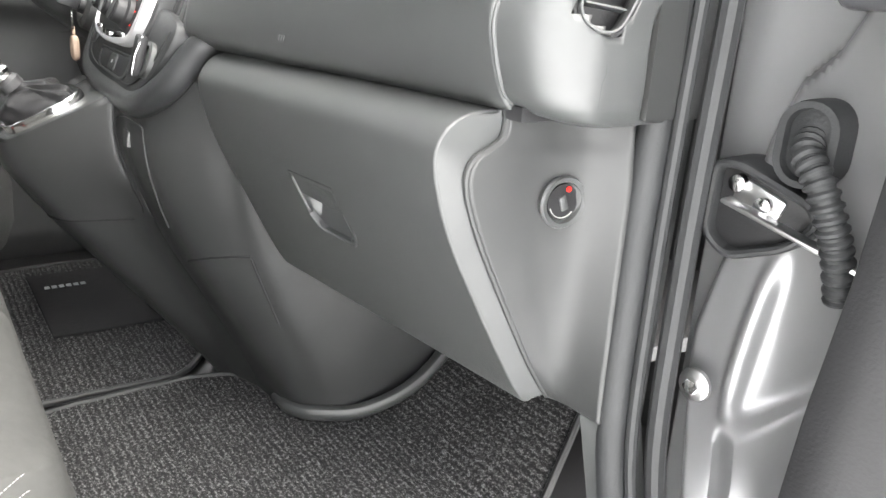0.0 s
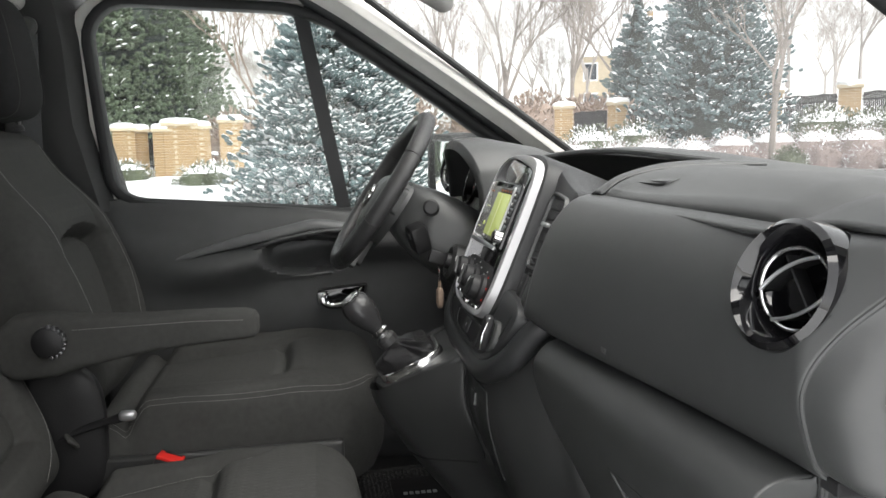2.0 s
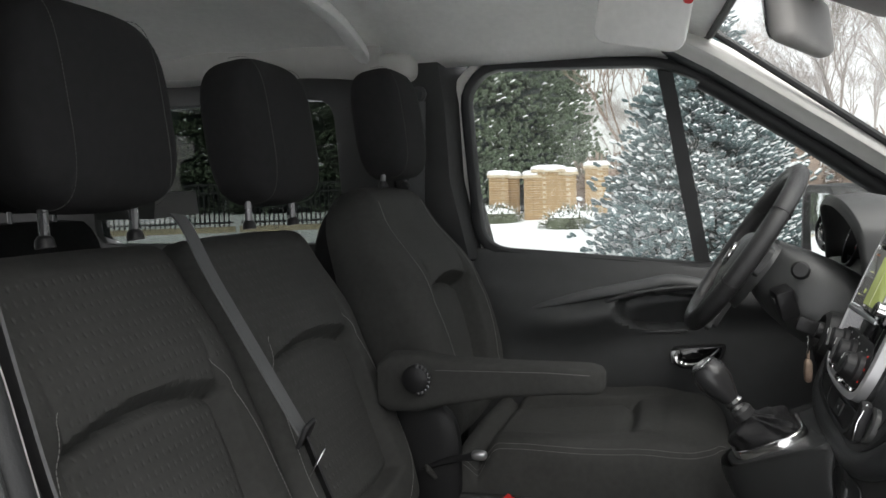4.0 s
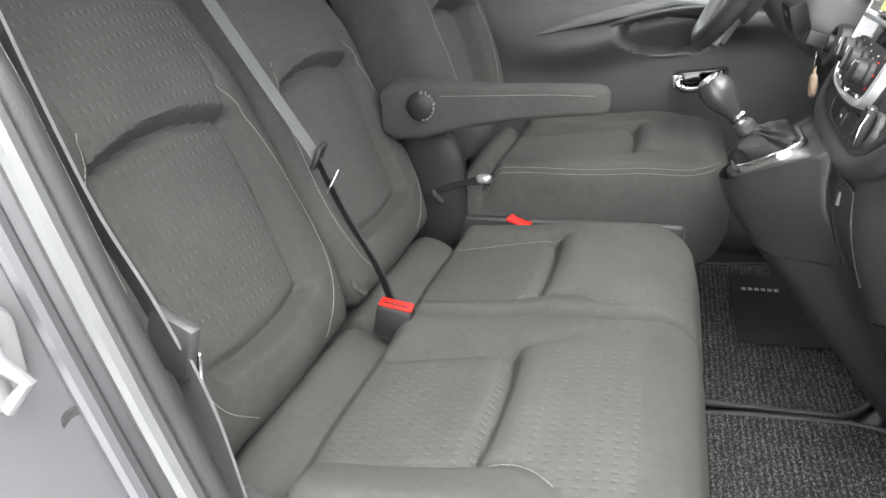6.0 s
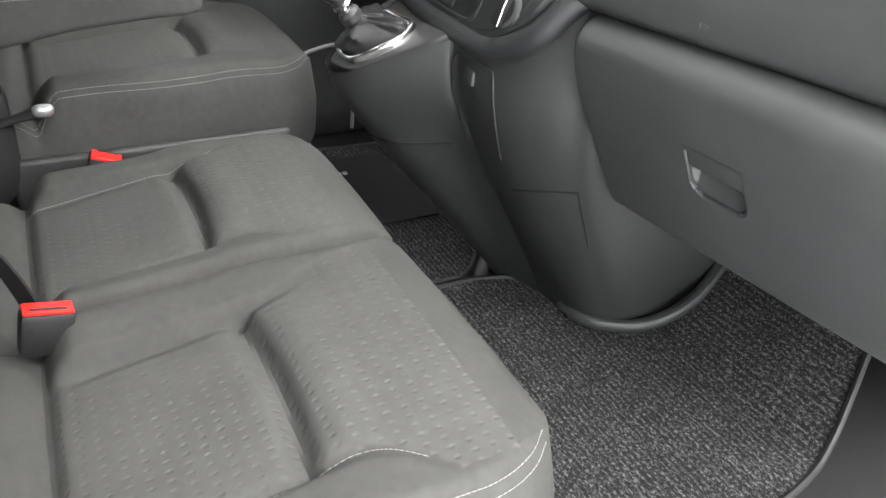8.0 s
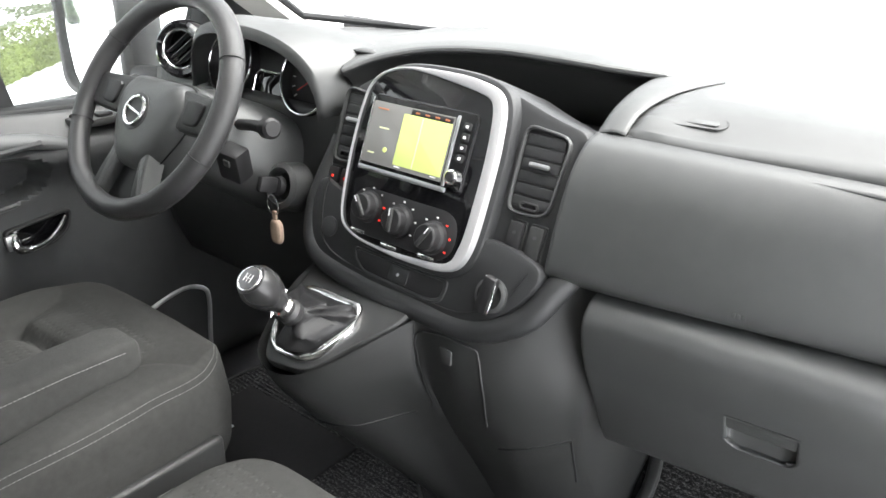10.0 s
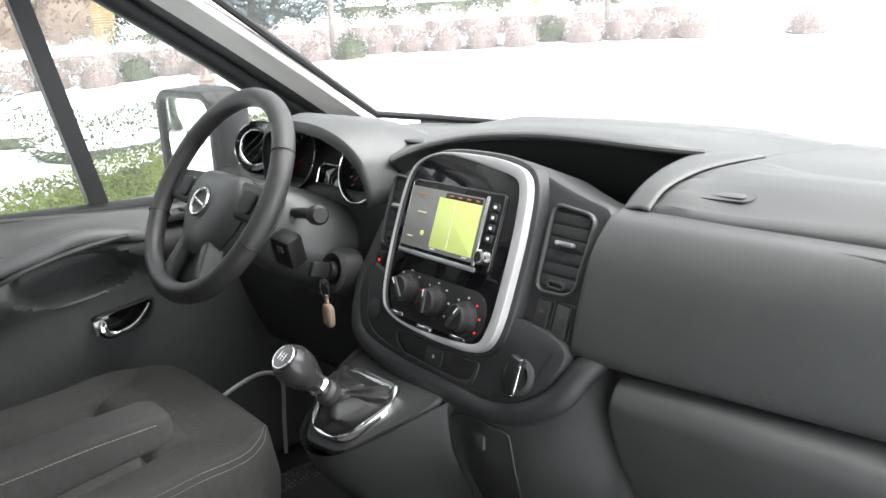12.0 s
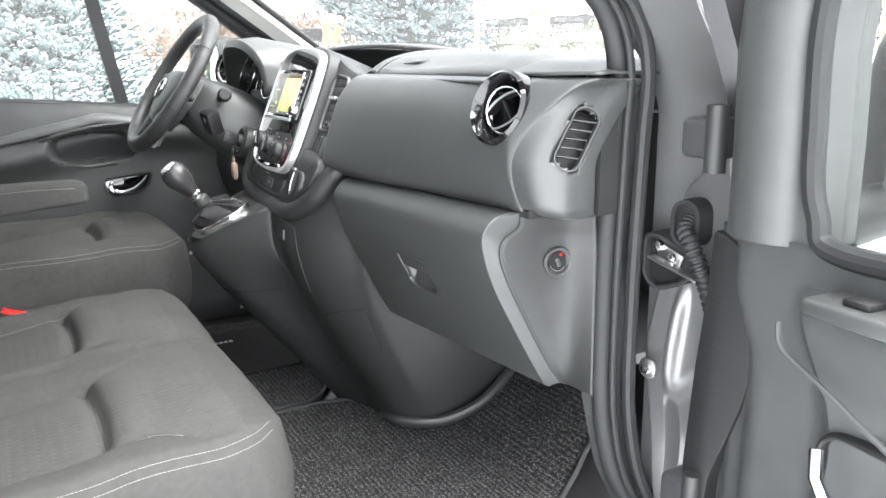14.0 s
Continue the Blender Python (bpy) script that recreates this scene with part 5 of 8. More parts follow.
def gear_lever():
    t = thing("gear_lever", "gear lever with leather boot, silver-topped knob and chrome surround", "gear lever", (-0.125, -0.07, 0.85))
    gm = basis((-0.122, -0.060, 0.861), (1, 0, 0.054), (0, 1, 0.55))
    o = soften([(-0.066, 0.060), (0.062, 0.058), (0.074, 0.018), (0.040, -0.060), (-0.035, -0.062), (-0.070, -0.025)], 0.030, 6)
    part("chrome_surround", rim(o, inset(o, 0.013), gm, -0.006, 0.010, 0.004), CHROME, t, "chrome surround")
    # gaiter with folds
    secs, top = [], Vector((-0.122, -0.094, 0.900))
    inn = inset(o, 0.012)
    centre = gm @ Vector((0, 0, 0.003))
    n_up = (gm.to_3x3() @ Vector((0, 0, 1))).normalized()
    for k in range(25):
        f = k / 24
        wide = 1 - ease((f - 0.12) / 0.88) * 0.80 + 0.05 * math.sin(f * 9)
        row = []
        for i, p in enumerate(inn):
            a = 2 * math.pi * i / len(inn)
            base = gm @ Vector((p.x, p.y, 0.003))
            fold = 1 + math.sin(math.pi * f) * (0.20 * math.sin(3 * a + 5 * f + 0.6) + 0.12 * math.sin(7 * a - 9 * f))
            c = centre.lerp(top, f ** 1.4) + n_up * 0.012 * math.sin(math.pi * f)
            sag = n_up * (0.014 * math.sin(math.pi * min(1, f * 1.3)) * (0.4 + 0.6 * math.sin(2 * a + 1.0)))
            row.append(c + (base - centre) * wide * fold * (1 - 0.12 * f) + sag * (1 - f))
        secs.append(row)
    part("gaiter", loft(secs, False), GAITER, t, "creased black leather gaiter")
    ax = basis((-0.127, -0.118, 0.905), (1, 0, 0), (0, 0.9, 0.5))
    d = Vector((0.0, -0.63, 0.776)).normalized()
    p0 = Vector((-0.122, -0.099, 0.898))
    sh = Matrix.Translation(p0) @ d.to_track_quat("Z", "Y").to_matrix().to_4x4()
    part("collar", lathe([(0.001, -0.004), (0.018, -0.004), (0.0185, 0.008), (0.014, 0.014), (0.001, 0.014)], 24, sh), LEATHER, t)
    part("shaft", lathe([(0.001, 0.01), (0.0095, 0.01), (0.0095, 0.036), (0.001, 0.036)], 20, sh), STEEL, t)
    part("chrome_ring", lathe([(0.001, 0.020), (0.015, 0.020), (0.0165, 0.025), (0.013, 0.030), (0.001, 0.030)], 24, sh), CHROME, t)
    kb = part("knob", lathe([(0.001, 0.029), (0.0135, 0.030), (0.0175, 0.040), (0.0245, 0.057), (0.0285, 0.074), (0.0278, 0.090), (0.0215, 0.101), (0.001, 0.104)], 32, sh), GRIP, t, "smooth dark grip")
    part("shift_plate", lathe([(0.001, 0.101), (0.0165, 0.1025), (0.016, 0.1050), (0.001, 0.106)], 28, sh), DARKPLATE, kb, "round dark shift pattern plate")
    part("plate_ring", tube([sh @ Vector((0.0175 * math.cos(q), 0.0175 * math.sin(q), 0.1035)) for q in (2 * math.pi * i / 32 for i in range(32))], 0.0018, 8, True), CHROME, kb, "chrome ring")
    for gx in (-0.006, 0.0, 0.006):
        part("shift_mark", rbox((gx, 0, 0.1058), (0.001, 0.012, 0.001), 0, m=sh), WHITE, kb)
    part("shift_mark", rbox((0, 0, 0.1058), (0.012, 0.001, 0.001), 0, m=sh), WHITE, kb)
    return t


gear_lever()


def steering():
    w = basis((-0.458, -0.075, 1.143), (1, 0, 0), (0, 0.209, 0.314))
    t = thing("steering_wheel", "black leather three-spoke steering wheel with a grey hub", "steering wheel", (-0.458, 0.0, 1.1))
    R = 0.178
    part("leather_rim", tube([w @ Vector((R * math.cos(a), R * math.sin(a) * (1 if math.sin(a) > -0.85 else 0.985), 0)) for a in (2 * math.pi * i / 72 for i in range(72))], 0.0165, 14, True, 1.12), LEATHER, t)
    for a in (200, 340, 30, 150):
        b = radians(a)
        part("rim_seam", tube([w @ Vector(((R + 0.0172 * math.cos(c)) * math.cos(b), (R + 0.0172 * math.cos(c)) * math.sin(b), 0.0192 * math.sin(c))) for c in (2 * math.pi * i / 16 for i in range(16))], 0.0012, 5, True), PLASTIC_BLACK, t)
    hub = soften([(-0.07, 0.042), (0.07, 0.042), (0.092, 0.01), (0.084, -0.035), (0.055, -0.085), (0.03, -0.108), (-0.03, -0.108), (-0.055, -0.085), (-0.084, -0.035), (-0.092, 0.01)], 0.022)
    secs = [[w @ Vector((p.x * k, -0.03 + (p.y + 0.03) * k, z)) for p in hub] for k, z in ((1.0, -0.05), (1.0, -0.022), (0.985, -0.012), (0.94, -0.003), (0.85, 0.004), (0.7, 0.009), (0.5, 0.012), (0.2, 0.0135), (0.02, 0.0135))]
    h = part("hub", loft(secs), PLASTIC, t, "grey padded hub")
    wb = w @ Matrix.Translation((-0.006, -0.022, 0.0))
    part("badge_ring", tube([wb @ Vector((0.023 * math.cos(a), 0.023 * math.sin(a), 0.0165)) for a in (2 * math.pi * i / 36 for i in range(36))], 0.003, 8, True), CHROME, h, "chrome badge ring")
    part("badge_disc", lathe([(0.001, 0.008), (0.032, 0.008), (0.030, 0.0145), (0.001, 0.0155)], 32, wb), PLASTIC_LOW, h)
    part("badge_bar", rbox((0, 0, 0.0165), (0.052, 0.005, 0.004), 0.0015, m=wb @ pose(0, 0, 0, 0, 0, -12)), CHROME, h, "plain chrome badge bar")
    part("hub_seam", tube([w @ Vector((p.x * 1.004, -0.03 + (p.y + 0.03) * 1.004, -0.021)) for p in hub], 0.0016, 6, True), PLASTIC_BLACK, h)
    for s in (-1, 1):
        sp = part("side_spoke", prism(soften([(s * 0.06, 0.035), (s * 0.168, 0.03), (s * 0.172, -0.028), (s * 0.065, -0.03)][::s], 0.012), w, -0.03, -0.002, 0.008), PLASTIC_LOW, t)
        part("control_pad", prism(soften([(s * 0.09, 0.02), (s * 0.135, 0.018), (s * 0.13, -0.018), (s * 0.095, -0.02)][::s], 0.01), w, -0.004, 0.003, 0.003), PLASTIC_BLACK, sp)
        part("lower_spoke", prism(soften([(s * 0.022, -0.07), (s * 0.048, -0.062), (s * 0.075, -0.165), (s * 0.048, -0.172)][::s], 0.008), w, -0.028, 0.002, 0.008), PLASTIC, t, "grey spoke")
    # Added black slab: stands for the dark opening between the lower spokes.
    part("spoke_gap_fill", prism(soften([(-0.03, -0.08), (0.03, -0.08), (0.05, -0.16), (-0.05, -0.16)], 0.01), w, -0.04, -0.02, 0.004), PLASTIC_BLACK, t)
    # column shroud, stalks, ignition
    col = thing("steering_column", "dark grey steering column shroud with stalks and ignition lock", "steering column", (-0.45, 0.05, 1.05))
    secs = []
    for d_, sx, sy, dz, cx in ((-0.045, 0.06, 0.05, 0, 0), (-0.065, 0.076, 0.060, -0.006, 0.004), (-0.10, 0.090, 0.072, -0.008, 0.012), (-0.15, 0.100, 0.080, -0.008, 0.020), (-0.25, 0.105, 0.085, -0.008, 0.026)):
        secs.append([w @ Vector((cx + sx * math.copysign(abs(math.cos(a)) ** 0.6, math.cos(a)), dz + sy * math.copysign(abs(math.sin(a)) ** 0.6, math.sin(a)), d_)) for a in (2 * math.pi * i / 28 for i in range(28))])
    part("shroud", loft(secs), PLASTIC, col)
    st = part("wiper_stalk", tube([(-0.39, 0.02, 1.10), (-0.32, 0.012, 1.112), (-0.275, 0.006, 1.116)], [0.009, 0.009, 0.011], 12), PLASTIC_BLACK, col)
    part("stalk_end", lathe([(0.001, 0), (0.014, 0), (0.016, 0.006), (0.016, 0.022), (0.012, 0.026), (0.001, 0.026)], 20, Matrix.Translation((-0.285, 0.007, 1.1155)) @ pose(0, 0, 0, 0, 80, -10)), PLASTIC_BLACK, st)
    part("stalk_mark", prism(rrect(0.008, 0.003, 0.001), basis((-0.27, -0.01, 1.12), (1, 0, 0), (0, 0.3, 1)), 0, 0.001, 0.0002), WHITE, st)
    part("light_stalk", tube([(-0.53, 0.02, 1.11), (-0.63, 0.0, 1.14)], [0.009, 0.011], 12), PLASTIC_BLACK, col)
    rb = part("radio_remote", rbox((0, 0, 0), (0.045, 0.034, 0.056), 0.006, m=pose(-0.345, -0.012, 1.052, 18, 10, 12)), PLASTIC_BLACK, col, "small black remote control pod")
    part("remote_button", rbox((0.002, -0.018, 0.012), (0.012, 0.004, 0.012), 0.0015, m=pose(-0.345, -0.012, 1.052, 18, 10, 12)), PLASTIC, rb)
    im = basis((-0.310, 0.040, 1.008), (1, 0, 0), (0, 0.35, 1))
    ig = part("ignition_lock", lathe([(0.001, -0.03), (0.042, -0.03), (0.038, 0.004), (0.030, 0.010), (0.026, 0.006), (0.022, -0.006), (0.001, -0.006)], 36, im @ Matrix.Translation((0, 0, -0.012))), PLASTIC_LOW, col, "round ignition lock housing")
    part("lock_face", lathe([(0.001, -0.006), (0.016, -0.006), (0.015, 0.004), (0.001, 0.004)], 24, im), PLASTIC_BLACK, ig)
    key = thing("key", "car key in the lock with a ring and tan leather fob", "key", (-0.328, 0.02, 0.96))
    part("key_bow", rbox((0, 0, 0.02), (0.012, 0.026, 0.036), 0.004, m=im), PLASTIC_BLACK, key)
    part("key_ring", tube([(-0.302 + 0.016 * math.cos(a), 0.022 - 0.002 * math.cos(a), 0.982 + 0.017 * math.sin(a)) for a in (2 * math.pi * i / 28 for i in range(28))], 0.0014, 6, True), CHROME, key, "steel split ring")
    part("fob_strap", rbox((-0.299, 0.022, 0.962), (0.009, 0.005, 0.020), 0.002), TAN, key)
    part("fob", blob((-0.297, 0.022, 0.936), (0.0125, 0.007, 0.021), 0.6, 16, 12), TAN, key, "tan leather fob")
    pd = thing("pedal", "black rubber-faced clutch pedal", "pedal", (-0.42, 0.25, 0.6))
    part("pad", rbox((0, 0, 0), (0.07, 0.018, 0.06), 0.006, m=pose(-0.42, 0.22, 0.58, -30, 0, 0)), RUBBER, pd)
    part("arm", tube([(-0.42, 0.23, 0.59), (-0.41, 0.32, 0.72), (-0.41, 0.34, 0.9)], 0.01), PLASTIC_BLACK, pd)


steering()


# ---- seats ----
def gauss(d, w):
    return math.exp(-(d / w) ** 2)


class Pad:
    """An upholstered pad: local X across, Y along, Z out of the sitting face."""

    def __init__(self, m, w, h, depth, hf, roll=0.05, cr0=0.03, cr1=0.06, taper=lambda f: 1.0, under=0.95, nose=1.0, flank=1.0):
        self.m, self.w, self.h, self.depth, self.hf, self.roll, self.cr0, self.cr1, self.taper, self.under, self.nose, self.flank = m, w, h, depth, hf, roll, cr0, cr1, taper, under, nose, flank

    def half(self, y, side=1):
        """Half width y along the pad, on the side of positive or negative x."""
        w = self.w / 2 * self.taper(y / self.h)
        far = self.cr1[side > 0] if isinstance(self.cr1, tuple) else self.cr1
        for d, c in ((y, self.cr0), (self.h - y, far)):
            if d < c:
                w -= c * (1 - math.sqrt(max(0, 1 - ((c - d) / c) ** 2)))
        return w

    def local(self, x, y):
        d = max(0.0, min((self.half(y, x) - abs(x)) * self.flank, y, (self.h - y) * self.nose))
        r = self.roll
        z = self.hf(x, y)
        if d < r:
            z -= r * (1 - math.sqrt(max(0, 1 - ((r - d) / r) ** 2)))
        return Vector((x, y, z))

    def at(self, x, y, lift=0.0):
        p = self.local(x, y)
        p.z += lift
        return self.m @ p

    def mesh(self, mi, nx=64, ny=72):
        bm = bmesh.new()
        lay = bm.loops.layers.uv.new("UVMap")
        g, uvs = [], {}
        for j in range(ny + 1):
            y = self.h * (0.5 - 0.5 * math.cos(math.pi * j / ny)) * 0.6 + self.h * j / ny * 0.4
            row = []
            for i in range(nx + 1):
                s = 2 * i / nx - 1
                x = self.half(y, s) * (0.55 * math.sin(math.pi / 2 * s) + 0.45 * s)
                v = bm.verts.new(self.m @ self.local(x, y))
                uvs[v] = (x, y)
                row.append(v)
            g.append(row)
        for j in range(ny):
            for i in range(nx):
                f = bm.faces.new((g[j][i], g[j][i + 1], g[j + 1][i + 1], g[j + 1][i]))
                cx = sum(uvs[v][0] for v in f.verts) / 4
                cy = sum(uvs[v][1] for v in f.verts) / 4
                f.material_index = mi(cx, cy)
                for lp in f.loops:
                    lp[lay].uv = uvs[lp.vert]
        edge = [g[0][i] for i in range(nx + 1)] + [g[j][nx] for j in range(1, ny + 1)] + [g[ny][i] for i in range(nx - 1, -1, -1)] + [g[j][0] for j in range(ny - 1, 0, -1)]
        inv = self.m.inverted()
        prev = edge
        c = Vector((0, self.h / 2))
        for k, (f, s) in enumerate(((0.35, 1.006), (0.75, lerp(1, self.under, 0.3)), (1.0, self.under))):
            nxt = []
            for v in edge:
                q = inv @ v.co
                nxt.append(bm.verts.new(self.m @ Vector((q.x * s, c.y + (q.y - c.y) * s, lerp(q.z, -self.depth, f)))))
            for i in range(len(edge)):
                f_ = bm.faces.new((prev[i], prev[(i + 1) % len(edge)], nxt[(i + 1) % len(edge)], nxt[i]))
                f_.material_index = 0
            prev = nxt
        bm.faces.new(prev)
        return bm

    def line(self, pts, n=60):
        return [self.at(p.x, p.y, 0.0006) for p in cat([(*q, 0) for q in pts], n)]


def stitches(name, pts, parent, r=0.0006, gap=0.18, length=0.005, thread=None):
    """A row of short raised thread stitches along pts."""
    bm = bmesh.new()
    pts = [Vector(p) for p in pts]
    for a, b in zip(pts, pts[1:]):
        ln = (b - a).length
        if ln < 1e-6:
            continue
        n = max(1, round(ln / length))
        for i in range(n):
            p, q = a.lerp(b, i / n), a.lerp(b, (i + 1 - gap) / n)
            d = (q - p).normalized()
            s = d.orthogonal().normalized()
            u = d.cross(s)
            ring = []
            for e, k in ((p, 0.5), (p.lerp(q, 0.5), 1.0), (q, 0.5)):
                ring.append([bm.verts.new(e + (s * math.cos(t) + u * math.sin(t)) * r * k) for t in (0, 1.57, 3.14, 4.71)])
            for x, y in zip(ring, ring[1:]):
                for k in range(4):
                    bm.faces.new((x[k], x[(k + 1) % 4], y[(k + 1) % 4], y[k]))
    return part(name, bm, thread or STITCH, parent, "dark stitching" if thread else "pale double stitching")


def bolster_seam(y, groove_y, w):
    """Where the side bolster's seam runs, y along the cushion: it swings out in front of the groove."""
    return 0.124 + (w / 2 - 0.124) * ease((y - groove_y - 0.015) / 0.14) ** 1.6


def cushion_height(w, groove_y, crease=0.055, crown=0.012):
    front_y = groove_y + 0.085
    def hf(x, y):
        z = crown * math.cos(min(1, abs(x) / (w / 2)) * 1.3)
        s = bolster_seam(y, groove_y, w)
        live = ease((y - crease) / 0.05)
        rise = 0.042 * (1 - 0.5 * ease((y - crease) / (groove_y - crease)) - 0.5 * ease((y - groove_y) / 0.14))
        z += rise * live * (0.55 * ease((abs(x) - s) / 0.022) + 0.45 * ease((abs(x) - s) / 0.07))
        gy = groove_y - 0.012 * (x / 0.13) ** 2
        inside = 1 - ease((abs(x) - s + 0.006) / 0.016)
        z -= 0.016 * gauss(y - gy, 0.012) * inside
        z += 0.010 * gauss(y - gy - 0.04, 0.030) * inside
        z -= 0.005 * gauss(abs(x) - s, 0.008) * live * (1 - ease((y - groove_y) / 0.08))
        z -= 0.014 * gauss(y - crease, 0.012)
        z += 0.022 * gauss(y - crease + 0.055, 0.036)
        z += 0.008 * gauss(y - groove_y - 0.09, 0.07) * (1 - 0.5 * (2 * x / w) ** 2)
        z -= 0.012 * ease((y - front_y) / 0.16) ** 2
        z += 0.0016 * noise.noise(Vector((x * 14, y * 14, w * 7)))
        return z
    return hf


def panel_side(y):
    """Half width of the recessed middle panel of a backrest, narrowing downwards."""
    return 0.138 - 0.022 * ease((0.32 - y) / 0.32)


def back_height(w, h, arch, low=0.10, bol=0.030, lumbar=0.0):
    def hf(x, y):
        ax = abs(x)
        side = panel_side(y)
        ga = arch + 0.020 * (1 - (x / 0.138) ** 2)
        lo = low + 0.012 * (x / 0.13) ** 2 - 0.006
        e = 0.6 * ease((ax - side) / 0.018) + 0.4 * ease((ax - side) / 0.06)
        u = 0.75 * ease((y - ga) / 0.018) + 0.25 * ease((y - ga) / 0.07)
        d = 0.7 * ease((lo - y) / 0.020) + 0.3 * ease((lo - y) / 0.05)
        out = 1 - (1 - e) * (1 - u) * (1 - d)
        high = bol - 0.53 * bol * ease((y - arch - 0.03) / 0.16) - 0.012 * ease((0.12 - y) / 0.12)
        z = high * out + 0.007 * (1 - (min(ax, side) / side) ** 2)
        inx = 1 - ease((ax - side + 0.004) / 0.012)
        iny = ease((y - lo + 0.004) / 0.016) * (1 - ease((y - ga - 0.05) / 0.05))
        z -= 0.009 * gauss(y - ga, 0.008) * inx
        z -= 0.008 * gauss(y - lo, 0.008) * inx
        z -= 0.005 * gauss(ax - side, 0.006) * iny
        z -= 0.018 * ease((y - arch - 0.02) / (h - arch))
        z += lumbar * gauss(y - 0.22, 0.17)
        z += 0.0012 * noise.noise(Vector((x * 12, y * 12, h * 9 + 3)))
        return z
    return hf


def headrest(parent, c, sx, sz, tilt=8, post=0.075, drop=0.09):
    m = pose(c[0], c[1], c[2], tilt, 0, 0)
    h = part("headrest", blob((0, 0, 0), (sx, 0.058, sz), 0.55, 36, 24, m), BACKCLOTH, parent, "black cloth headrest")
    for s in (-1, 1):
        xx = s * sx * 0.62
        stitches("side_seam", [m @ Vector((xx, 0.0582 * max(0, math.cos(a)) ** 0.55, sz * math.copysign(abs(math.sin(a)) ** 0.55, math.sin(a)) * 0.985)) for a in (math.pi * (i / 24 - 0.5) for i in range(25))], h, thread=DARKTHREAD)
        p = part("post", tube([m @ Vector((s * post, -0.005, -sz * 0.9)), m @ Vector((s * post, -0.01, -sz - drop))], 0.006, 10), DARKPLATE, h)
        part("post_guide", lathe([(0.001, -0.006), (0.011, -0.006), (0.010, 0.003), (0.008, 0.006), (0.001, 0.012)], 20, m @ Matrix.Translation((s * post, -0.01, -sz - drop))), PLASTIC_BLACK, h)
    return h


def bench():
    t = thing("passenger_bench", "dark grey cloth two-seat passenger bench with pale stitching", "seat", (0.24, -0.6, 0.42))
    for nm, cx, w in (("outer", 0.451, 0.436), ("middle", 0.042, 0.382)):
        g0 = 0.36
        pad = Pad(basis((cx, -0.75, 0.630), (1, 0, 0), (0, 1, 0.178)), w, 0.585, 0.21, cushion_height(w, g0, 0.143), 0.046, 0.02, (0.035, 0.105) if nm == "outer" else (0.125, 0.035), lambda f: 1.0, 0.88, 0.72, 1.7)
        c = part("cushion", pad.mesh(lambda x, y: 1 if 0.145 < y < 0.525 and abs(x) < min(bolster_seam(y, g0, w), w / 2 - 0.03) else 0, 110, 170), [FABRIC, INSERT], t)
        for off in (0.0045, 0.0105):
            edge = [(pad.half(y) - off, y) for y in np.linspace(0.10, 0.560, 26)]
            if nm == "outer":
                stitches("stitching", pad.line(edge, 90), c, 0.00045)
        stitches("stitching", pad.line([(bolster_seam(y, g0, w) + 0.004, y) for y in np.linspace(0.15, 0.45, 12)] if nm == "outer" else [(-bolster_seam(y, g0, w) - 0.004, y) for y in np.linspace(0.15, 0.42, 12)], 44), c, 0.0004)
        if nm == "middle":
            stitches("stitching", pad.line([(-pad.half(y, -1) + 0.012, y) for y in np.linspace(0.13, 0.45, 12)], 50), c, 0.00045)
        bx, w = (0.443, 0.437) if nm == "outer" else (0.012, 0.425)
        bk = Pad(basis((bx, -0.672, 0.675), (-1, 0, 0), (0, -0.226, 0.542)), w, 0.59, 0.09, back_height(w, 0.59, 0.352), 0.05, 0.05, 0.06, lambda f: 1 - 0.05 * max(0, f - 0.5) - 0.05 * max(0, 0.2 - f) * 5)
        b = part("backrest", bk.mesh(lambda x, y: 1 if abs(x) < panel_side(y) and 0.10 < y < 0.4 or abs(x) < 0.185 and 0.40 < y < 0.55 else 0, 128, 150), [FABRIC, INSERT], t)
        for s in (1, -1):
            stitches("stitching", bk.line([(s * 0.135, 0.40), (s * 0.168, 0.33), (s * 0.182, 0.22), (s * 0.180, 0.14), (s * 0.155, 0.07), (s * 0.10, 0.025)], 70), b)
        part("bolster_flap", rbox((0, 0, 0), (0.022, 0.008, 0.03), 0.0035, 3, m=pose(bx - 0.20, -0.655, 0.735, 40, 20, 30)), FABRIC, b, "folded cloth flap")
        headrest(t, (bx, -0.875, 1.372), 0.132 if nm == "outer" else 0.122, 0.12, drop=0.03)
    # underframe and skirts
    part("base", rbox((0.24, -0.47, 0.49), (0.84, 0.36, 0.16), 0.02, 3), PLASTIC_BLACK, t)
    for s, nm in ((0.675, "hinge_cover"),):
        part(nm, blob((s, -0.64, 0.66), (0.022, 0.06, 0.05), 0.6), PLASTIC, t)
    part("bolt_foot", lathe([(0.001, 0), (0.018, 0), (0.016, 0.012), (0.001, 0.014)], 20, Matrix.Translation((0.47, -0.20, 0.42))), PLASTIC, t)
    # buckle
    bu = thing("seat_belt_buckle", "red-buttoned black seat belt buckle between the seats", "buckle", (0.235, -0.58, 0.7))
    bm_ = pose(0.266, -0.594, 0.716, -12, 0, 4)
    part("body", rbox((0, 0.004, -0.018), (0.028, 0.054, 0.052), 0.006, m=bm_), PLASTIC_BLACK, bu)
    part("red_button", rbox((0, 0.004, 0.009), (0.022, 0.050, 0.005), 0.002, m=bm_), RED, bu, "bright red button")
    part("tongue_slot", rbox((0.006, 0.004, 0.0118), (0.003, 0.036, 0.002), 0.0005, m=bm_), PLASTIC_BLACK, bu)
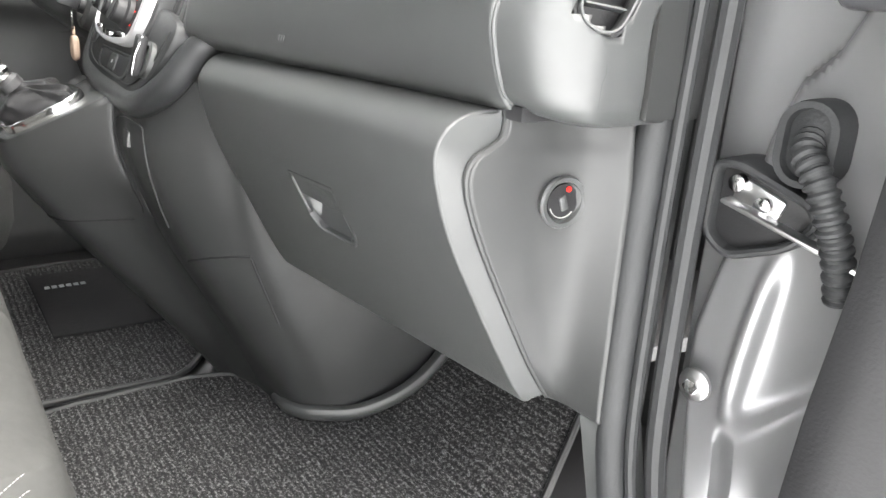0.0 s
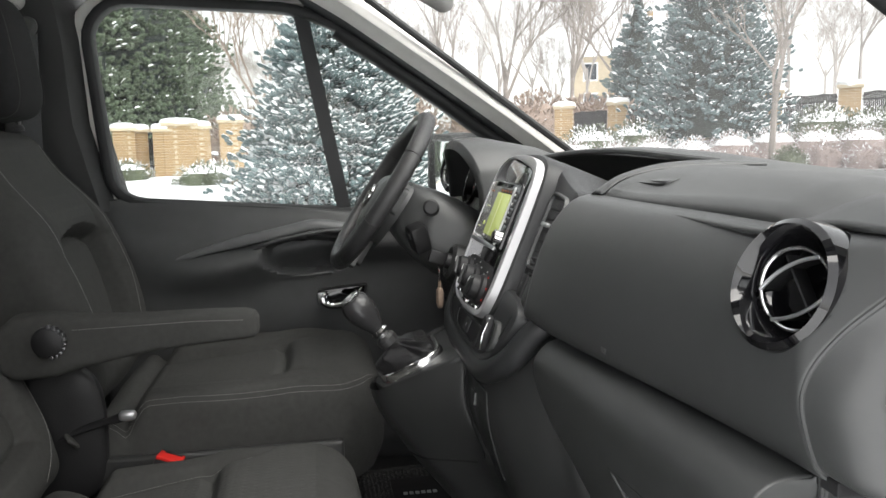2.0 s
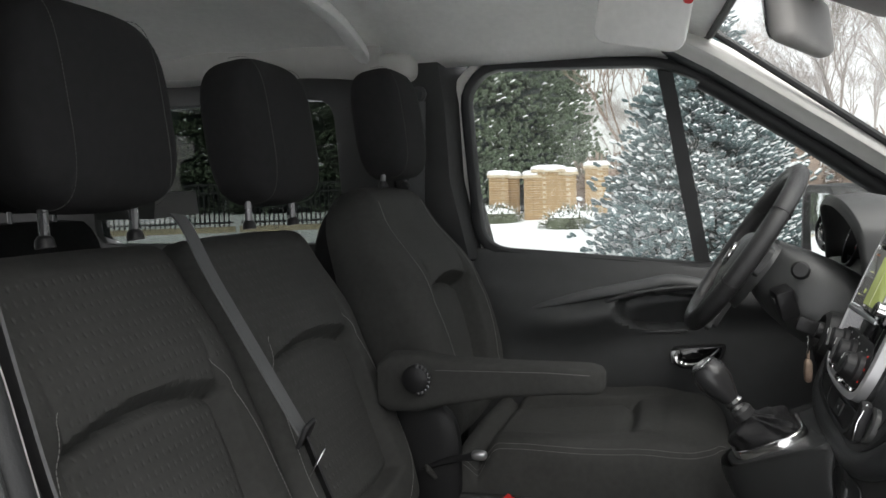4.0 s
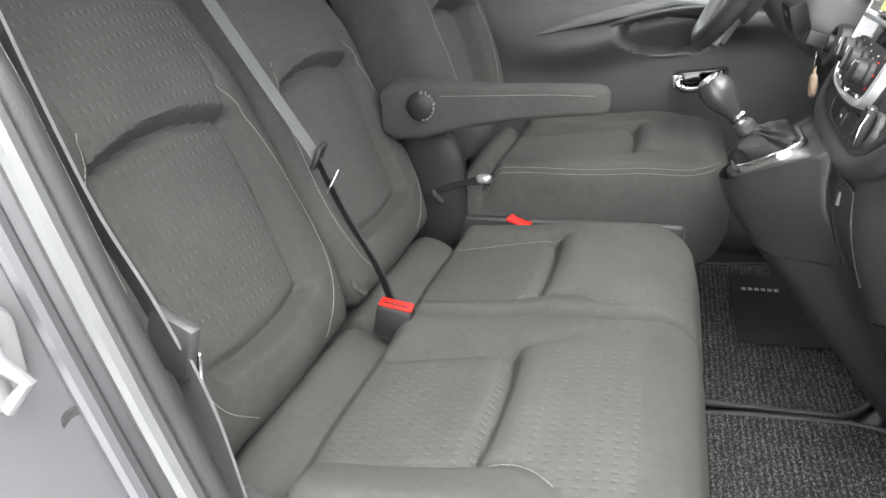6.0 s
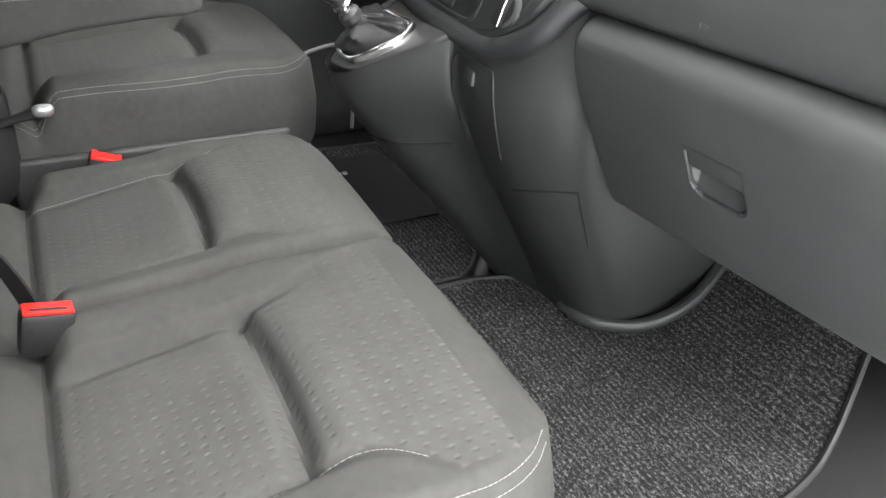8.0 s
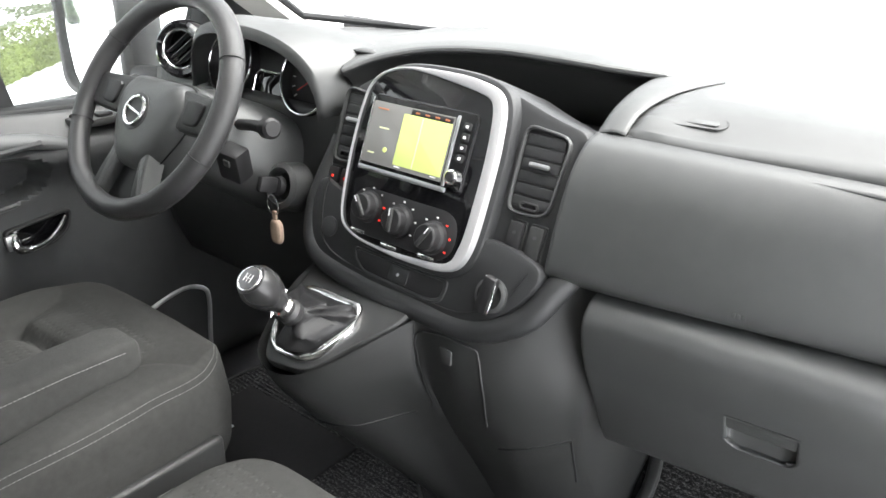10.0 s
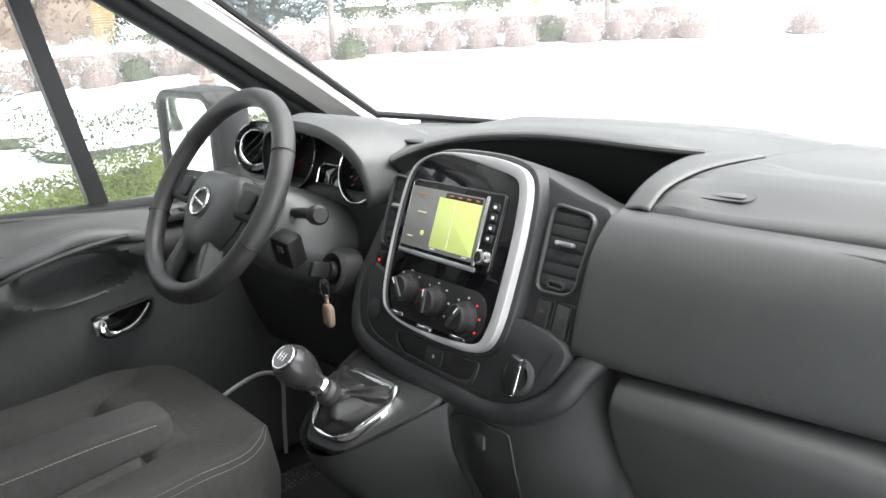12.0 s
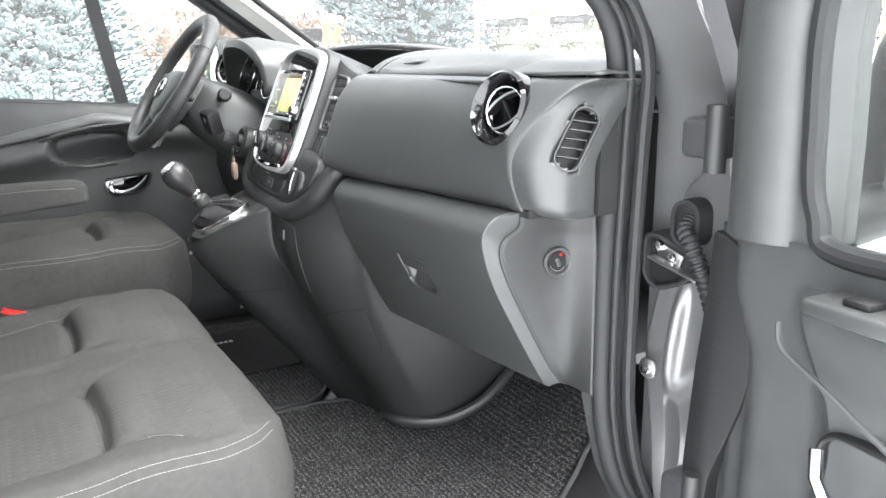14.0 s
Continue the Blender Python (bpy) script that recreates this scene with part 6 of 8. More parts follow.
    # belts
    b1 = thing("seat_belt", "grey webbing seat belt over the bench backrest", "seat belt", (0.22, -0.85, 1.25))
    pts = cat([(0.248, -0.93, 1.255), (0.249, -0.88, 1.24), (0.252, -0.832, 1.16), (0.258, -0.76, 1.05), (0.265, -0.69, 0.945)], 24)
    part("webbing", strap(pts, 0.034, (1, 0.15, 0.0)), STRAP, b1)
    part("lower_webbing", strap(cat([(0.265, -0.69, 0.945), (0.256, -0.66, 0.86), (0.245, -0.62, 0.77), (0.236, -0.60, 0.69)], 12), 0.026, (0.6, 0.7, 0.0)), PLASTIC_BLACK, b1, "dark twisted webbing")
    part("guide", loft([[Vector((0.245 + dx, y, z)) for dx, y, z in ((-0.05, yy, 1.245), (0.055, yy, 1.24), (0.05, yy, 1.275), (-0.045, yy, 1.278))] for yy in (-0.885, -0.90, -0.97, -0.98)]), PLASTIC_LOW, b1, "moulded belt guide")
    part("tongue", rbox((0, 0, 0), (0.040, 0.008, 0.036), 0.003, m=pose(0.265, -0.686, 0.945, -25, 0, 10)), PLASTIC_BLACK, b1)
    part("steel_tongue", rbox((0, 0, 0), (0.024, 0.003, 0.04), 0.001, m=pose(0.285, -0.66, 0.915, -30, 0, 15)), CHROME, b1, "bright steel tongue")
    b2 = thing("seat_belt", "grey webbing seat belt hanging beside the door pillar", "seat belt", (0.70, -0.65, 0.9))
    part("webbing", strap(cat([(0.715, -0.83, 1.5), (0.705, -0.765, 1.25), (0.695, -0.737, 1.116), (0.695, -0.707, 1.021), (0.695, -0.672, 0.946), (0.692, -0.653, 0.89)], 24), 0.046, (0.5, 0.85, 0.0)), STRAP, b2)
    part("lower_webbing", strap(cat([(0.692, -0.653, 0.89), (0.69, -0.63, 0.80), (0.695, -0.60, 0.62), (0.70, -0.58, 0.48)], 16), 0.046, (0.35, 0.9, 0.0)), STRAP, b2)
    part("tongue", rbox((0, 0, 0), (0.016, 0.052, 0.06), 0.006, m=pose(0.692, -0.650, 0.889, -20, 0, -10)), PLASTIC, b2)
    part("steel_tongue", rim(rrect(0.028, 0.05, 0.004), rrect(0.016, 0.03, 0.003), basis((0.682, -0.640, 0.852), (0.4, 0.9, 0), (0, 0.3, 1)), 0, 0.003, 0.0008), CHROME, b2, "bright steel tongue")


bench()


def driver_seat():
    t = thing("driver_seat", "dark grey cloth driver's seat with a folding armrest", "seat", (-0.46, -0.4, 0.42))
    pad = Pad(basis((-0.455, -0.63, 0.742), (1, 0, 0), (0, 1, 0.10)), 0.475, 0.53, 0.20, cushion_height(0.475, 0.34, 0.055), 0.045, 0.02, 0.135, lambda f: 1.0, 0.90, 0.75, 1.5)
    c = part("cushion", pad.mesh(lambda x, y: 1 if abs(x) < 0.122 and 0.06 < y < 0.44 else 0, 110, 130), [FABRIC, INSERT], t)
    for off in (0.006, 0.0115):
        stitches("stitching", pad.line([(pad.half(y) - off, y) for y in np.linspace(0.03, 0.515, 24)], 80), c, 0.00045)
    bk = Pad(basis((-0.455, -0.645, 0.755), (-1, 0, 0), (0, -0.175, 0.54)), 0.50, 0.565, 0.10, back_height(0.50, 0.565, 0.30, 0.10, 0.052, 0.026), 0.055, 0.05, 0.10, lambda f: 1 - 0.20 * max(0, f - 0.55) / 0.45 - 0.06 * max(0, 0.25 - f) * 4)
    b = part("backrest", bk.mesh(lambda x, y: 1 if abs(x) < panel_side(y) and y > 0.09 else 0, 128, 150), [FABRIC, INSERT], t)
    for s in (1, -1):
        stitches("stitching", bk.line([(s * 0.14, 0.52), (s * 0.16, 0.44), (s * 0.178, 0.33), (s * 0.182, 0.22), (s * 0.16, 0.08)], 60), b)
    part("back_shell", blob((-0.455, -0.90, 0.99), (0.2, 0.05, 0.26), 0.6), BACKCLOTH, t)
    headrest(t, (-0.46, -0.82, 1.42), 0.112, 0.122, drop=0.010)
    part("base", rbox((-0.455, -0.40, 0.50), (0.40, 0.40, 0.20), 0.02, 3), PLASTIC_BLACK, t)
    part("recliner_cover", blob((-0.215, -0.70, 0.74), (0.022, 0.10, 0.13), 0.6), PLASTIC_BLACK, t, "black plastic recliner cover")
    part("side_skirt", rbox((-0.215, -0.40, 0.62), (0.02, 0.44, 0.14), 0.008, 3), PLASTIC_LOW, t, "dark side moulding")
    part("height_lever", tube(cat([(-0.20, -0.69, 0.735), (-0.19, -0.61, 0.762), (-0.182, -0.56, 0.776)], 10), [0.007] * 7 + [0.009] * 3, 10, flat=0.6), PLASTIC_BLACK, t)
    part("lever_end", blob((-0.181, -0.557, 0.777), (0.010, 0.015, 0.009), 0.7), SATIN, t, "silver lever end")
    # armrest
    secs = []
    for y, z, w, h in ((-0.735, 0.915, 0.028, 0.04), (-0.715, 0.918, 0.032, 0.054), (-0.66, 0.920, 0.032, 0.054), (-0.60, 0.924, 0.032, 0.042), (-0.50, 0.932, 0.032, 0.031), (-0.40, 0.937, 0.032, 0.026), (-0.345, 0.938, 0.032, 0.024), (-0.328, 0.937, 0.028, 0.020), (-0.322, 0.936, 0.020, 0.013)):
        secs.append([Vector((-0.155 + w * math.copysign(abs(math.cos(a)) ** 0.38, math.cos(a)), y, z + h * math.copysign(abs(math.sin(a)) ** 0.38, math.sin(a)))) for a in (2 * math.pi * i / 28 for i in range(28))])
    a = part("armrest", loft(secs), FABRIC, t, "cloth-covered folding armrest")
    stitches("stitching", [(-0.155 + 0.0325, y, z) for y, z in ((-0.62, 0.948), (-0.52, 0.950), (-0.42, 0.952), (-0.345, 0.950))], a)
    part("tilt_knob", lathe([(0.001, 0), (0.026, 0), (0.026, 0.012), (0.02, 0.016), (0.001, 0.016)], 24, pose(-0.122, -0.655, 0.932, 0, 90, 0)), PLASTIC_BLACK, a)
    for i in range(10):
        an = radians(-80 + 18 * i)
        part("knob_tooth", rbox((0, 0, 0), (0.008, 0.006, 0.007), 0.0015, m=pose(-0.110, -0.655 + 0.026 * math.cos(an), 0.932 + 0.026 * math.sin(an))), DARKPLATE, a)
    bu = thing("seat_belt_buckle", "red-buttoned black seat belt buckle beside the driver's seat", "buckle", (-0.2, -0.48, 0.66))
    m = pose(-0.155, -0.484, 0.698, -18, 0, -8)
    part("body", rbox((0, 0.0, -0.035), (0.034, 0.052, 0.08), 0.005, m=m), PLASTIC_BLACK, bu)
    part("red_button", rbox((0.002, -0.002, 0.006), (0.030, 0.044, 0.006), 0.002, m=m), RED, bu, "bright red button")
    part("tongue_slot", rbox((-0.008, 0.0, 0.0092), (0.004, 0.030, 0.002), 0.0005, m=m), PLASTIC_BLACK, bu)


driver_seat()


def rear_row():
    for i, x in enumerate((-0.45, 0.0, 0.45)):
        t = thing("bench_seat", "black cloth rear seat in the shaded second row", "seat", (x, -1.75, 0.42), group="second row seats")
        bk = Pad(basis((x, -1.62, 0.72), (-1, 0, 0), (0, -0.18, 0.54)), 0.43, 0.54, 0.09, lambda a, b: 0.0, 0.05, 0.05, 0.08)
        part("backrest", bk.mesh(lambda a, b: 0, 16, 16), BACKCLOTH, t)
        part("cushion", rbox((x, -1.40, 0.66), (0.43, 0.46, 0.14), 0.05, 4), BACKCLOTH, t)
        part("base", rbox((x, -1.42, 0.50), (0.38, 0.36, 0.20), 0.02, 2), PLASTIC_BLACK, t)
        headrest(t, (x, -1.82, 1.33), 0.13, 0.09, drop=0.05)


rear_row()


# ---- driver's door, shut ----
def driver_door():
    t = thing("driver_door", "dark grey driver's door, shut, with a chrome handle", "door", (-0.8, -0.2, 0.5))
    def sill(y):
        return lerp(1.055, 1.118, ease((0.15 - y) / 0.85))
    def panel(u, v):
        y = lerp(0.36, -0.74, u)
        z = lerp(0.37, sill(y), v)
        x = -0.79 - 0.035 * ease((v - 0.86) / 0.14) - 0.03 * ease((0.15 - v) / 0.15)
        # swelling belt below the sill that runs down to the rear
        line = lerp(1.03, 0.955, ease((-0.10 - y) / 0.45))
        x += 0.040 * gauss(z - line + 0.02, 0.05) * ease((0.2 - y) / 0.2) * (1 - ease((-0.45 - y) / 0.25))
        # pull recess
        dy, dz = (y + 0.235) / 0.118, (z - 0.965) / 0.047
        r = abs(dy) ** 2.5 + abs(dz) ** 2.5
        x -= 0.046 * (1 - ease((r - 0.55) / 0.55))
        return Vector((x, y, z))
    part("door_shell", rbox((-0.875, -0.2, 0.70), (0.06, 1.14, 0.74), 0.01), PAINT, t, "painted outer shell")
    p = part("trim_panel", sheet(panel, 130, 110), DRVTRIM, t)
    thick(p, 0.006, 1)
    part("trim_line", tube([panel(u, 0) * 0 + Vector((-0.7885, y, lerp(0.925, 0.86, ease((-0.3 - y) / 0.4)) )) for u, y in ((0, yy) for yy in np.linspace(0.3, -0.15, 14))], 0.0022, 6), PLASTIC_BLACK, t)
    part("pull_lip", tube(cat([(-0.752, -0.13, 1.030), (-0.748, -0.22, 1.026), (-0.752, -0.33, 1.004), (-0.77, -0.385, 0.975), (-0.786, -0.37, 0.935), (-0.788, -0.28, 0.912), (-0.788, -0.18, 0.918)], 30), 0.006, 8), DRVTRIM, t)
    # The ridge's highlight is painted: lighter plastic than the panel around it.
    part("pull_ridge", tube(cat([(-0.782, -0.60, 0.956), (-0.774, -0.535, 0.974), (-0.765, -0.419, 1.004), (-0.758, -0.288, 1.031), (-0.757, -0.216, 1.045), (-0.762, -0.136, 1.032), (-0.772, -0.071, 1.013), (-0.786, 0.03, 1.0)], 40), [0.003 + 0.013 * ease(i / 14) * (1 - 0.5 * ease((i - 28) / 11)) for i in range(40)], 12, flat=0.7), DOORTRIM_LIT, t, "raised pull ridge")
    hm = basis((-0.783, -0.158, 0.853), (0, 1, 0.08), (0, 0, 1))
    rc = part("handle_recess", rim(soften([(-0.06, 0.028), (0.075, 0.03), (0.06, -0.012), (0.02, -0.03), (-0.045, -0.028)], 0.016), soften([(-0.054, 0.022), (0.066, 0.024), (0.053, -0.010), (0.018, -0.024), (-0.04, -0.022)], 0.012), hm, -0.02, 0.006, 0.003), PLASTIC_BLACK, t)
    part("recess_bottom", prism(soften([(-0.054, 0.022), (0.066, 0.024), (0.053, -0.010), (0.018, -0.024), (-0.04, -0.022)], 0.012), hm, -0.02, -0.004, 0.001), GLOSS, rc)
    part("chrome_handle", tube([hm @ Vector(q) for q in cat([(-0.04, 0.014, 0.006), (-0.045, -0.004, 0.010), (-0.025, -0.016, 0.014), (0.01, -0.012, 0.016), (0.04, 0.006, 0.014), (0.055, 0.02, 0.010)], 16)], [0.007, 0.009, 0.010, 0.010, 0.009, 0.008, 0.007, 0.006, 0.006, 0.005, 0.005, 0.004, 0.004, 0.004, 0.003, 0.003], 10), CHROME, rc, "bright chrome pull handle")
    part("lock_button", rbox((-0.048, 0.004, 0.004), (0.022, 0.03, 0.01), 0.003, m=hm), SATIN, rc)
    part("switch_pad", rbox((-0.775, 0.02, 1.045), (0.05, 0.16, 0.016), 0.005), PLASTIC_LOW, t)
    for y in (0.0, 0.045):
        part("window_switch", rbox((-0.765, y, 1.056), (0.02, 0.03, 0.008), 0.003), PLASTIC_BLACK, t)
    # window surround
    c = WIN_LC
    frame_o = soften([(-0.76, 1.09), (-0.785, 1.56), (-0.70, 1.628), (-0.22, 1.622), (0.11, 1.465), (0.43, 1.245), (0.40, 1.02)], 0.08)
    wo, wi = fan(frame_o, 120, c), fan(WIN_L, 120, c)
    wf = rim(wo, inset(wi, -0.012), YZ_L, -0.905, -0.835, 0.012)
    for f in wf.faces:
        q = f.calc_center_median()
        f.material_index = 1 if q.y > -0.22 and q.z > 1.14 else 0
    part("window_frame", wf, [PILLAR, RUBBER], t, "pale grey window surround, black along the raked front")
    part("seal", rim(inset(wi, -0.022), inset(wi, 0.004), YZ_L, -0.86, -0.822, 0.008), RUBBER, t, "black rubber window seal")
    g = part("pane", loft([[YZ_L @ Vector((p.x, p.y, x)) for p in wi] for x in (-0.872, -0.868)]), GLASS, t)
    g.visible_shadow = False
    part("divider_bar", loft([[Vector((-0.85, -0.135 - 0.097 * f - 0.018, 1.05 + 0.52 * f)), Vector((-0.85, -0.135 - 0.097 * f + 0.018, 1.05 + 0.52 * f)), Vector((-0.885, -0.135 - 0.097 * f + 0.016, 1.05 + 0.52 * f)), Vector((-0.885, -0.135 - 0.097 * f - 0.016, 1.05 + 0.52 * f))] for f in (0, 1)]), RUBBER, t, "black upright bar in the window")
    # outer mirror
    mi = thing("door_mirror", "black door mirror outside the driver's window", "mirror", (-1.05, 0.2, 1.12))
    mm = pose(-1.09, 0.19, 1.135, 0, 2, 14)
    part("housing", blob((0, 0.035, 0), (0.105, 0.06, 0.135), 0.45, 28, 20, mm), PLASTIC_BLACK, mi)
    part("glass", prism(rrect(0.175, 0.225, 0.03), mm @ pose(0, -0.026, 0, 90, 0, 0), -0.004, 0.002, 0.001), MIRROR, mi)
    part("rim", rim(rrect(0.205, 0.262, 0.045), rrect(0.172, 0.222, 0.03), mm @ pose(0, -0.03, 0, 90, 0, 0), -0.03, 0.006, 0.005), PLASTIC_BLACK, mi)
    part("arm", tube([(-0.97, 0.2, 1.06), (-0.88, 0.22, 1.06)], [0.03, 0.035], 12), PLASTIC_BLACK, mi)
    # storage bin with a pale edge by the driver's feet
    part("bin_edge", tube(cat([(-0.70, -0.02, 0.650), (-0.70, 0.02, 0.664), (-0.70, 0.08, 0.674), (-0.70, 0.125, 0.655), (-0.70, 0.133, 0.62), (-0.70, 0.126, 0.55), (-0.70, 0.12, 0.46)], 20), 0.005, 8), RIMSILVER, t, "pale door bin edge")


driver_door()


# ---- passenger's door opening and open door ----
def passenger_side():
    # hinge pillar: painted panel facing back
    def jamb(u, v):
        x, z = lerp(0.772, 0.93, u), lerp(0.36, 1.30, v)
        y = 0.328 + 0.012 * math.sin(u * 3.1) + 0.10 * ease((0.14 - v) / 0.14)
        y -= 0.17 * ease((v - 0.80) / 0.2) * 0.6
        y += 0.018 * gauss(z - 0.62, 0.07) * gauss(x - 0.865, 0.04) - 0.012 * gauss(z - 0.80, 0.10) * gauss(x - 0.835, 0.03)
        y += 0.02 * gauss(z - 0.48, 0.05) * gauss(x - 0.85, 0.05)
        edge = float(np.interp(z, [0.45, 0.668, 0.753, 0.793, 0.871, 0.972, 1.018, 1.045, 1.094, 1.2], [0.81, 0.79, 0.782, 0.781, 0.798, 0.817, 0.832, 0.858, 0.882, 0.92]))
        y += 0.020 * (1 - ease((x - edge + 0.004) / 0.016))
        y -= 0.010 * gauss(x - lerp(0.838, 0.85, (z - 0.74) / 0.11), 0.008) * ease((z - 0.70) / 0.06) * ease((0.90 - z) / 0.05)
        y += 0.020 * ease((x - 0.824) / 0.008) * ease((lerp(0.715, 0.79, (x - 0.824) / 0.07) - z) / 0.035) * ease((z - 0.55) / 0.05)
        return Vector((x, y, z))
    j = thing("hinge_pillar", "silver-grey painted door hinge pillar with bolts and check strap", "pillar", (0.85, 0.33, 0.45), kind="structure")
    # The panel's brightness is partly painted: it takes the lightened paint copy.
    thick(part("painted_panel", sheet(jamb, 100, 170), PAINT_LIT, j), 0.004, 1)
    part("outer_flange", loft([[Vector((0.93, y, z)), Vector((0.955, y + 0.01, z)), Vector((0.955, y + 0.09, z)), Vector((0.93, y + 0.09, z))] for z, y in ((0.36, 0.36), (0.6, 0.325), (1.0, 0.325), (1.15, 0.30), (1.35, 0.20))]), PAINT, j)
    bm_ = basis((0.811, 0.314, 0.753), (1, 0.1, 0), (0, 0, 1))
    bo = part("bolt", lathe([(0.001, 0), (0.016, 0), (0.015, 0.003), (0.011, 0.005), (0.001, 0.005)], 24, bm_), STEEL, j, "steel body bolt")
    part("bolt_head", lathe([(0.001, 0.005), (0.008, 0.005), (0.007, 0.010), (0.001, 0.011)], 6, bm_), CHROME, bo)
    # check strap box
    cm = basis((0.829, 0.316, 0.916), (1, 0.12, 0), (0, 0, 1))
    ol = soften([(-0.036, 0.038), (-0.012, 0.042), (0.05, 0.022), (0.062, 0.005), (0.042, -0.022), (-0.012, -0.044), (-0.038, -0.026)], 0.02)
    ch = part("check_box", rim(ol, inset(ol, 0.008), cm, -0.04, 0.006, 0.004), RUBBER, j, "black rubber-edged check strap opening")
    part("box_bottom", prism(inset(ol, 0.006), cm, -0.03, -0.006, 0.001), PLASTIC_BLACK, ch)
    part("strap", rbox((0, 0, 0), (0.12, 0.004, 0.016), 0.0015, m=cm @ pose(0.045, -0.004, 0.015, 0, 0, -14)), STEEL, ch, "steel check strap")
    for px, py in ((-0.012, 0.022), (0.012, 0.008)):
        part("rivet", lathe([(0.001, 0), (0.008, 0), (0.007, 0.006), (0.001, 0.008)], 14, cm @ Matrix.Translation((px, py, -0.002))), CHROME, ch)
    part("strap_plate", rbox((0.002, 0.012, -0.004), (0.042, 0.022, 0.005), 0.003, m=cm @ pose(0, 0, 0, 0, 0, -20)), STEEL, ch)
    # ribbed wiring sleeve
    gr = basis((0.872, 0.315, 0.980), (1, 0.1, 0), (0, 0, 1))
    part("grommet", rim(rrect(0.046, 0.066, 0.022), rrect(0.034, 0.052, 0.016), gr, -0.02, 0.012, 0.006), RUBBER, j)
    part("grommet_face", prism(rrect(0.040, 0.058, 0.018), gr, -0.02, 0.003, 0.001), RUBBER, j)
    pts = cat([(0.870, 0.318, 0.984), (0.878, 0.300, 0.975), (0.895, 0.294, 0.958), (0.908, 0.297, 0.932), (0.914, 0.306, 0.905), (0.916, 0.318, 0.872)], 70)
    part("ribbed_sleeve", tube(pts, [0.0122 if i % 4 < 2 else 0.0098 for i in range(70)], 14), RUBBER, j, "ribbed black rubber wiring sleeve")
    for z in (1.10, 0.62):
        h = part("hinge", rbox((0.925, 0.285, z), (0.06, 0.05, 0.05), 0.010, 3), PAINT, j, "painted steel door hinge")
        part("hinge_pin", lathe([(0.001, -0.04), (0.013, -0.04), (0.013, 0.04), (0.001, 0.042)], 18, Matrix.Translation((0.945, 0.27, z))), PLASTIC_LOW, h)
    # rubber seals round the opening
    se = thing("door_seal", "black rubber seal round the door opening", "seal", (0.78, 0.28, 0.45), kind="structure")
    path = [(0.775, 0.60, 0.44), (0.773, 0.45, 0.43), (0.770, 0.32, 0.52), (0.768, 0.268, 0.66), (0.768, 0.260, 0.85), (0.770, 0.264, 1.08), (0.774, 0.264, 1.18), (0.776, 0.235, 1.255), (0.774, 0.165, 1.315), (0.77, 0.02, 1.41), (0.76, -0.13, 1.51), (0.75, -0.30, 1.60)]
    part("front_seal", tube(cat(path, 80), 0.009, 12, flat=1.5), RUBBER, se)
    part("front_lip", tube([p + Vector((0.016, 0.010, 0)) for p in cat(path, 80)], 0.006, 10), RUBBER, se)
    # Painted flange in rubber black: its shade is put into the colour.
    part("paint_edge", tube([p + Vector((0.028, 0.030, 0)) for p in cat(path, 80)], 0.010, 10), RUBBER, se, "painted flange blackened as if shaded")
    rp = [(0.77, -0.30, 1.60), (0.772, -0.62, 1.60), (0.775, -0.725, 1.50), (0.778, -0.708, 1.24), (0.78, -0.672, 1.12), (0.783, -0.624, 0.97), (0.785, -0.565, 0.80), (0.79, -0.48, 0.60), (0.80, -0.38, 0.47), (0.80, -0.2, 0.43), (0.80, 0.2, 0.42), (0.80, 0.45, 0.43)]
    part("rear_seal", tube(cat(rp, 100), 0.009, 12, flat=1.4), RUBBER, se)
    part("trim_bead", tube([p + Vector((-0.02, -0.012, 0)) for p in cat(rp, 100)[8:46]], 0.007, 8), PILLAR, se, "pale trim bead")
    part("rear_lip", tube([p + Vector((0.02, 0.0, -0.004)) for p in cat(rp, 100)], 0.011, 10), PLASTIC, se, "grey rubber lip")
    # Rear flange in the darkened paint copy, to look shaded.
    part("paint_edge", tube([p + Vector((0.04, -0.022, -0.008)) for p in cat(rp, 100)], 0.010, 10), PAINT_SHADED, se)
    # sill
    solo("door_sill", loft([[Vector((0.66, y, 0.40)), Vector((0.70, y, 0.42)), Vector((0.78, y, 0.425)), Vector((0.82, y, 0.40)), Vector((0.84, y, 0.30)), Vector((0.66, y, 0.30))] for y in (-0.7, -0.3, 0.1, 0.5)]), PLASTIC_LOW, "dark plastic door sill step", "sill", kind="structure")
    solo("sill_paint", loft([[Vector((0.82, y, 0.40)), Vector((0.90, y, 0.36)), Vector((0.92, y, 0.1)), Vector((0.82, y, 0.1))] for y in (-0.9, 0.5)]), PAINT, "silver-grey painted sill below the door", "sill", kind="structure")
    st = thing("door_striker", "steel door striker on the painted pillar", "striker", (0.86, -0.65, 0.96))
    sm = basis((0.862, -0.675, 0.962), (-0.80, 0.6, 0), (0, 0.1, 1))
    part("plate", prism(rrect(0.05, 0.085, 0.014), sm, -0.002, 0.006, 0.002), PAINT_DULL, st)
    part("loop", tube([sm @ Vector(q) for q in ((0.006, 0.018, 0.004), (0.006, 0.018, 0.035), (0.02, 0.0, 0.04), (0.006, -0.018, 0.035), (0.006, -0.018, 0.004))], 0.006, 10), PAINT_DULL, st)
    for y in (0.028, -0.028):
        part("screw", lathe([(0.001, 0.006), (0.009, 0.006), (0.008, 0.009), (0.001, 0.009)], 18, sm @ Matrix.Translation((0, y, 0))), PAINT_DULL, st)
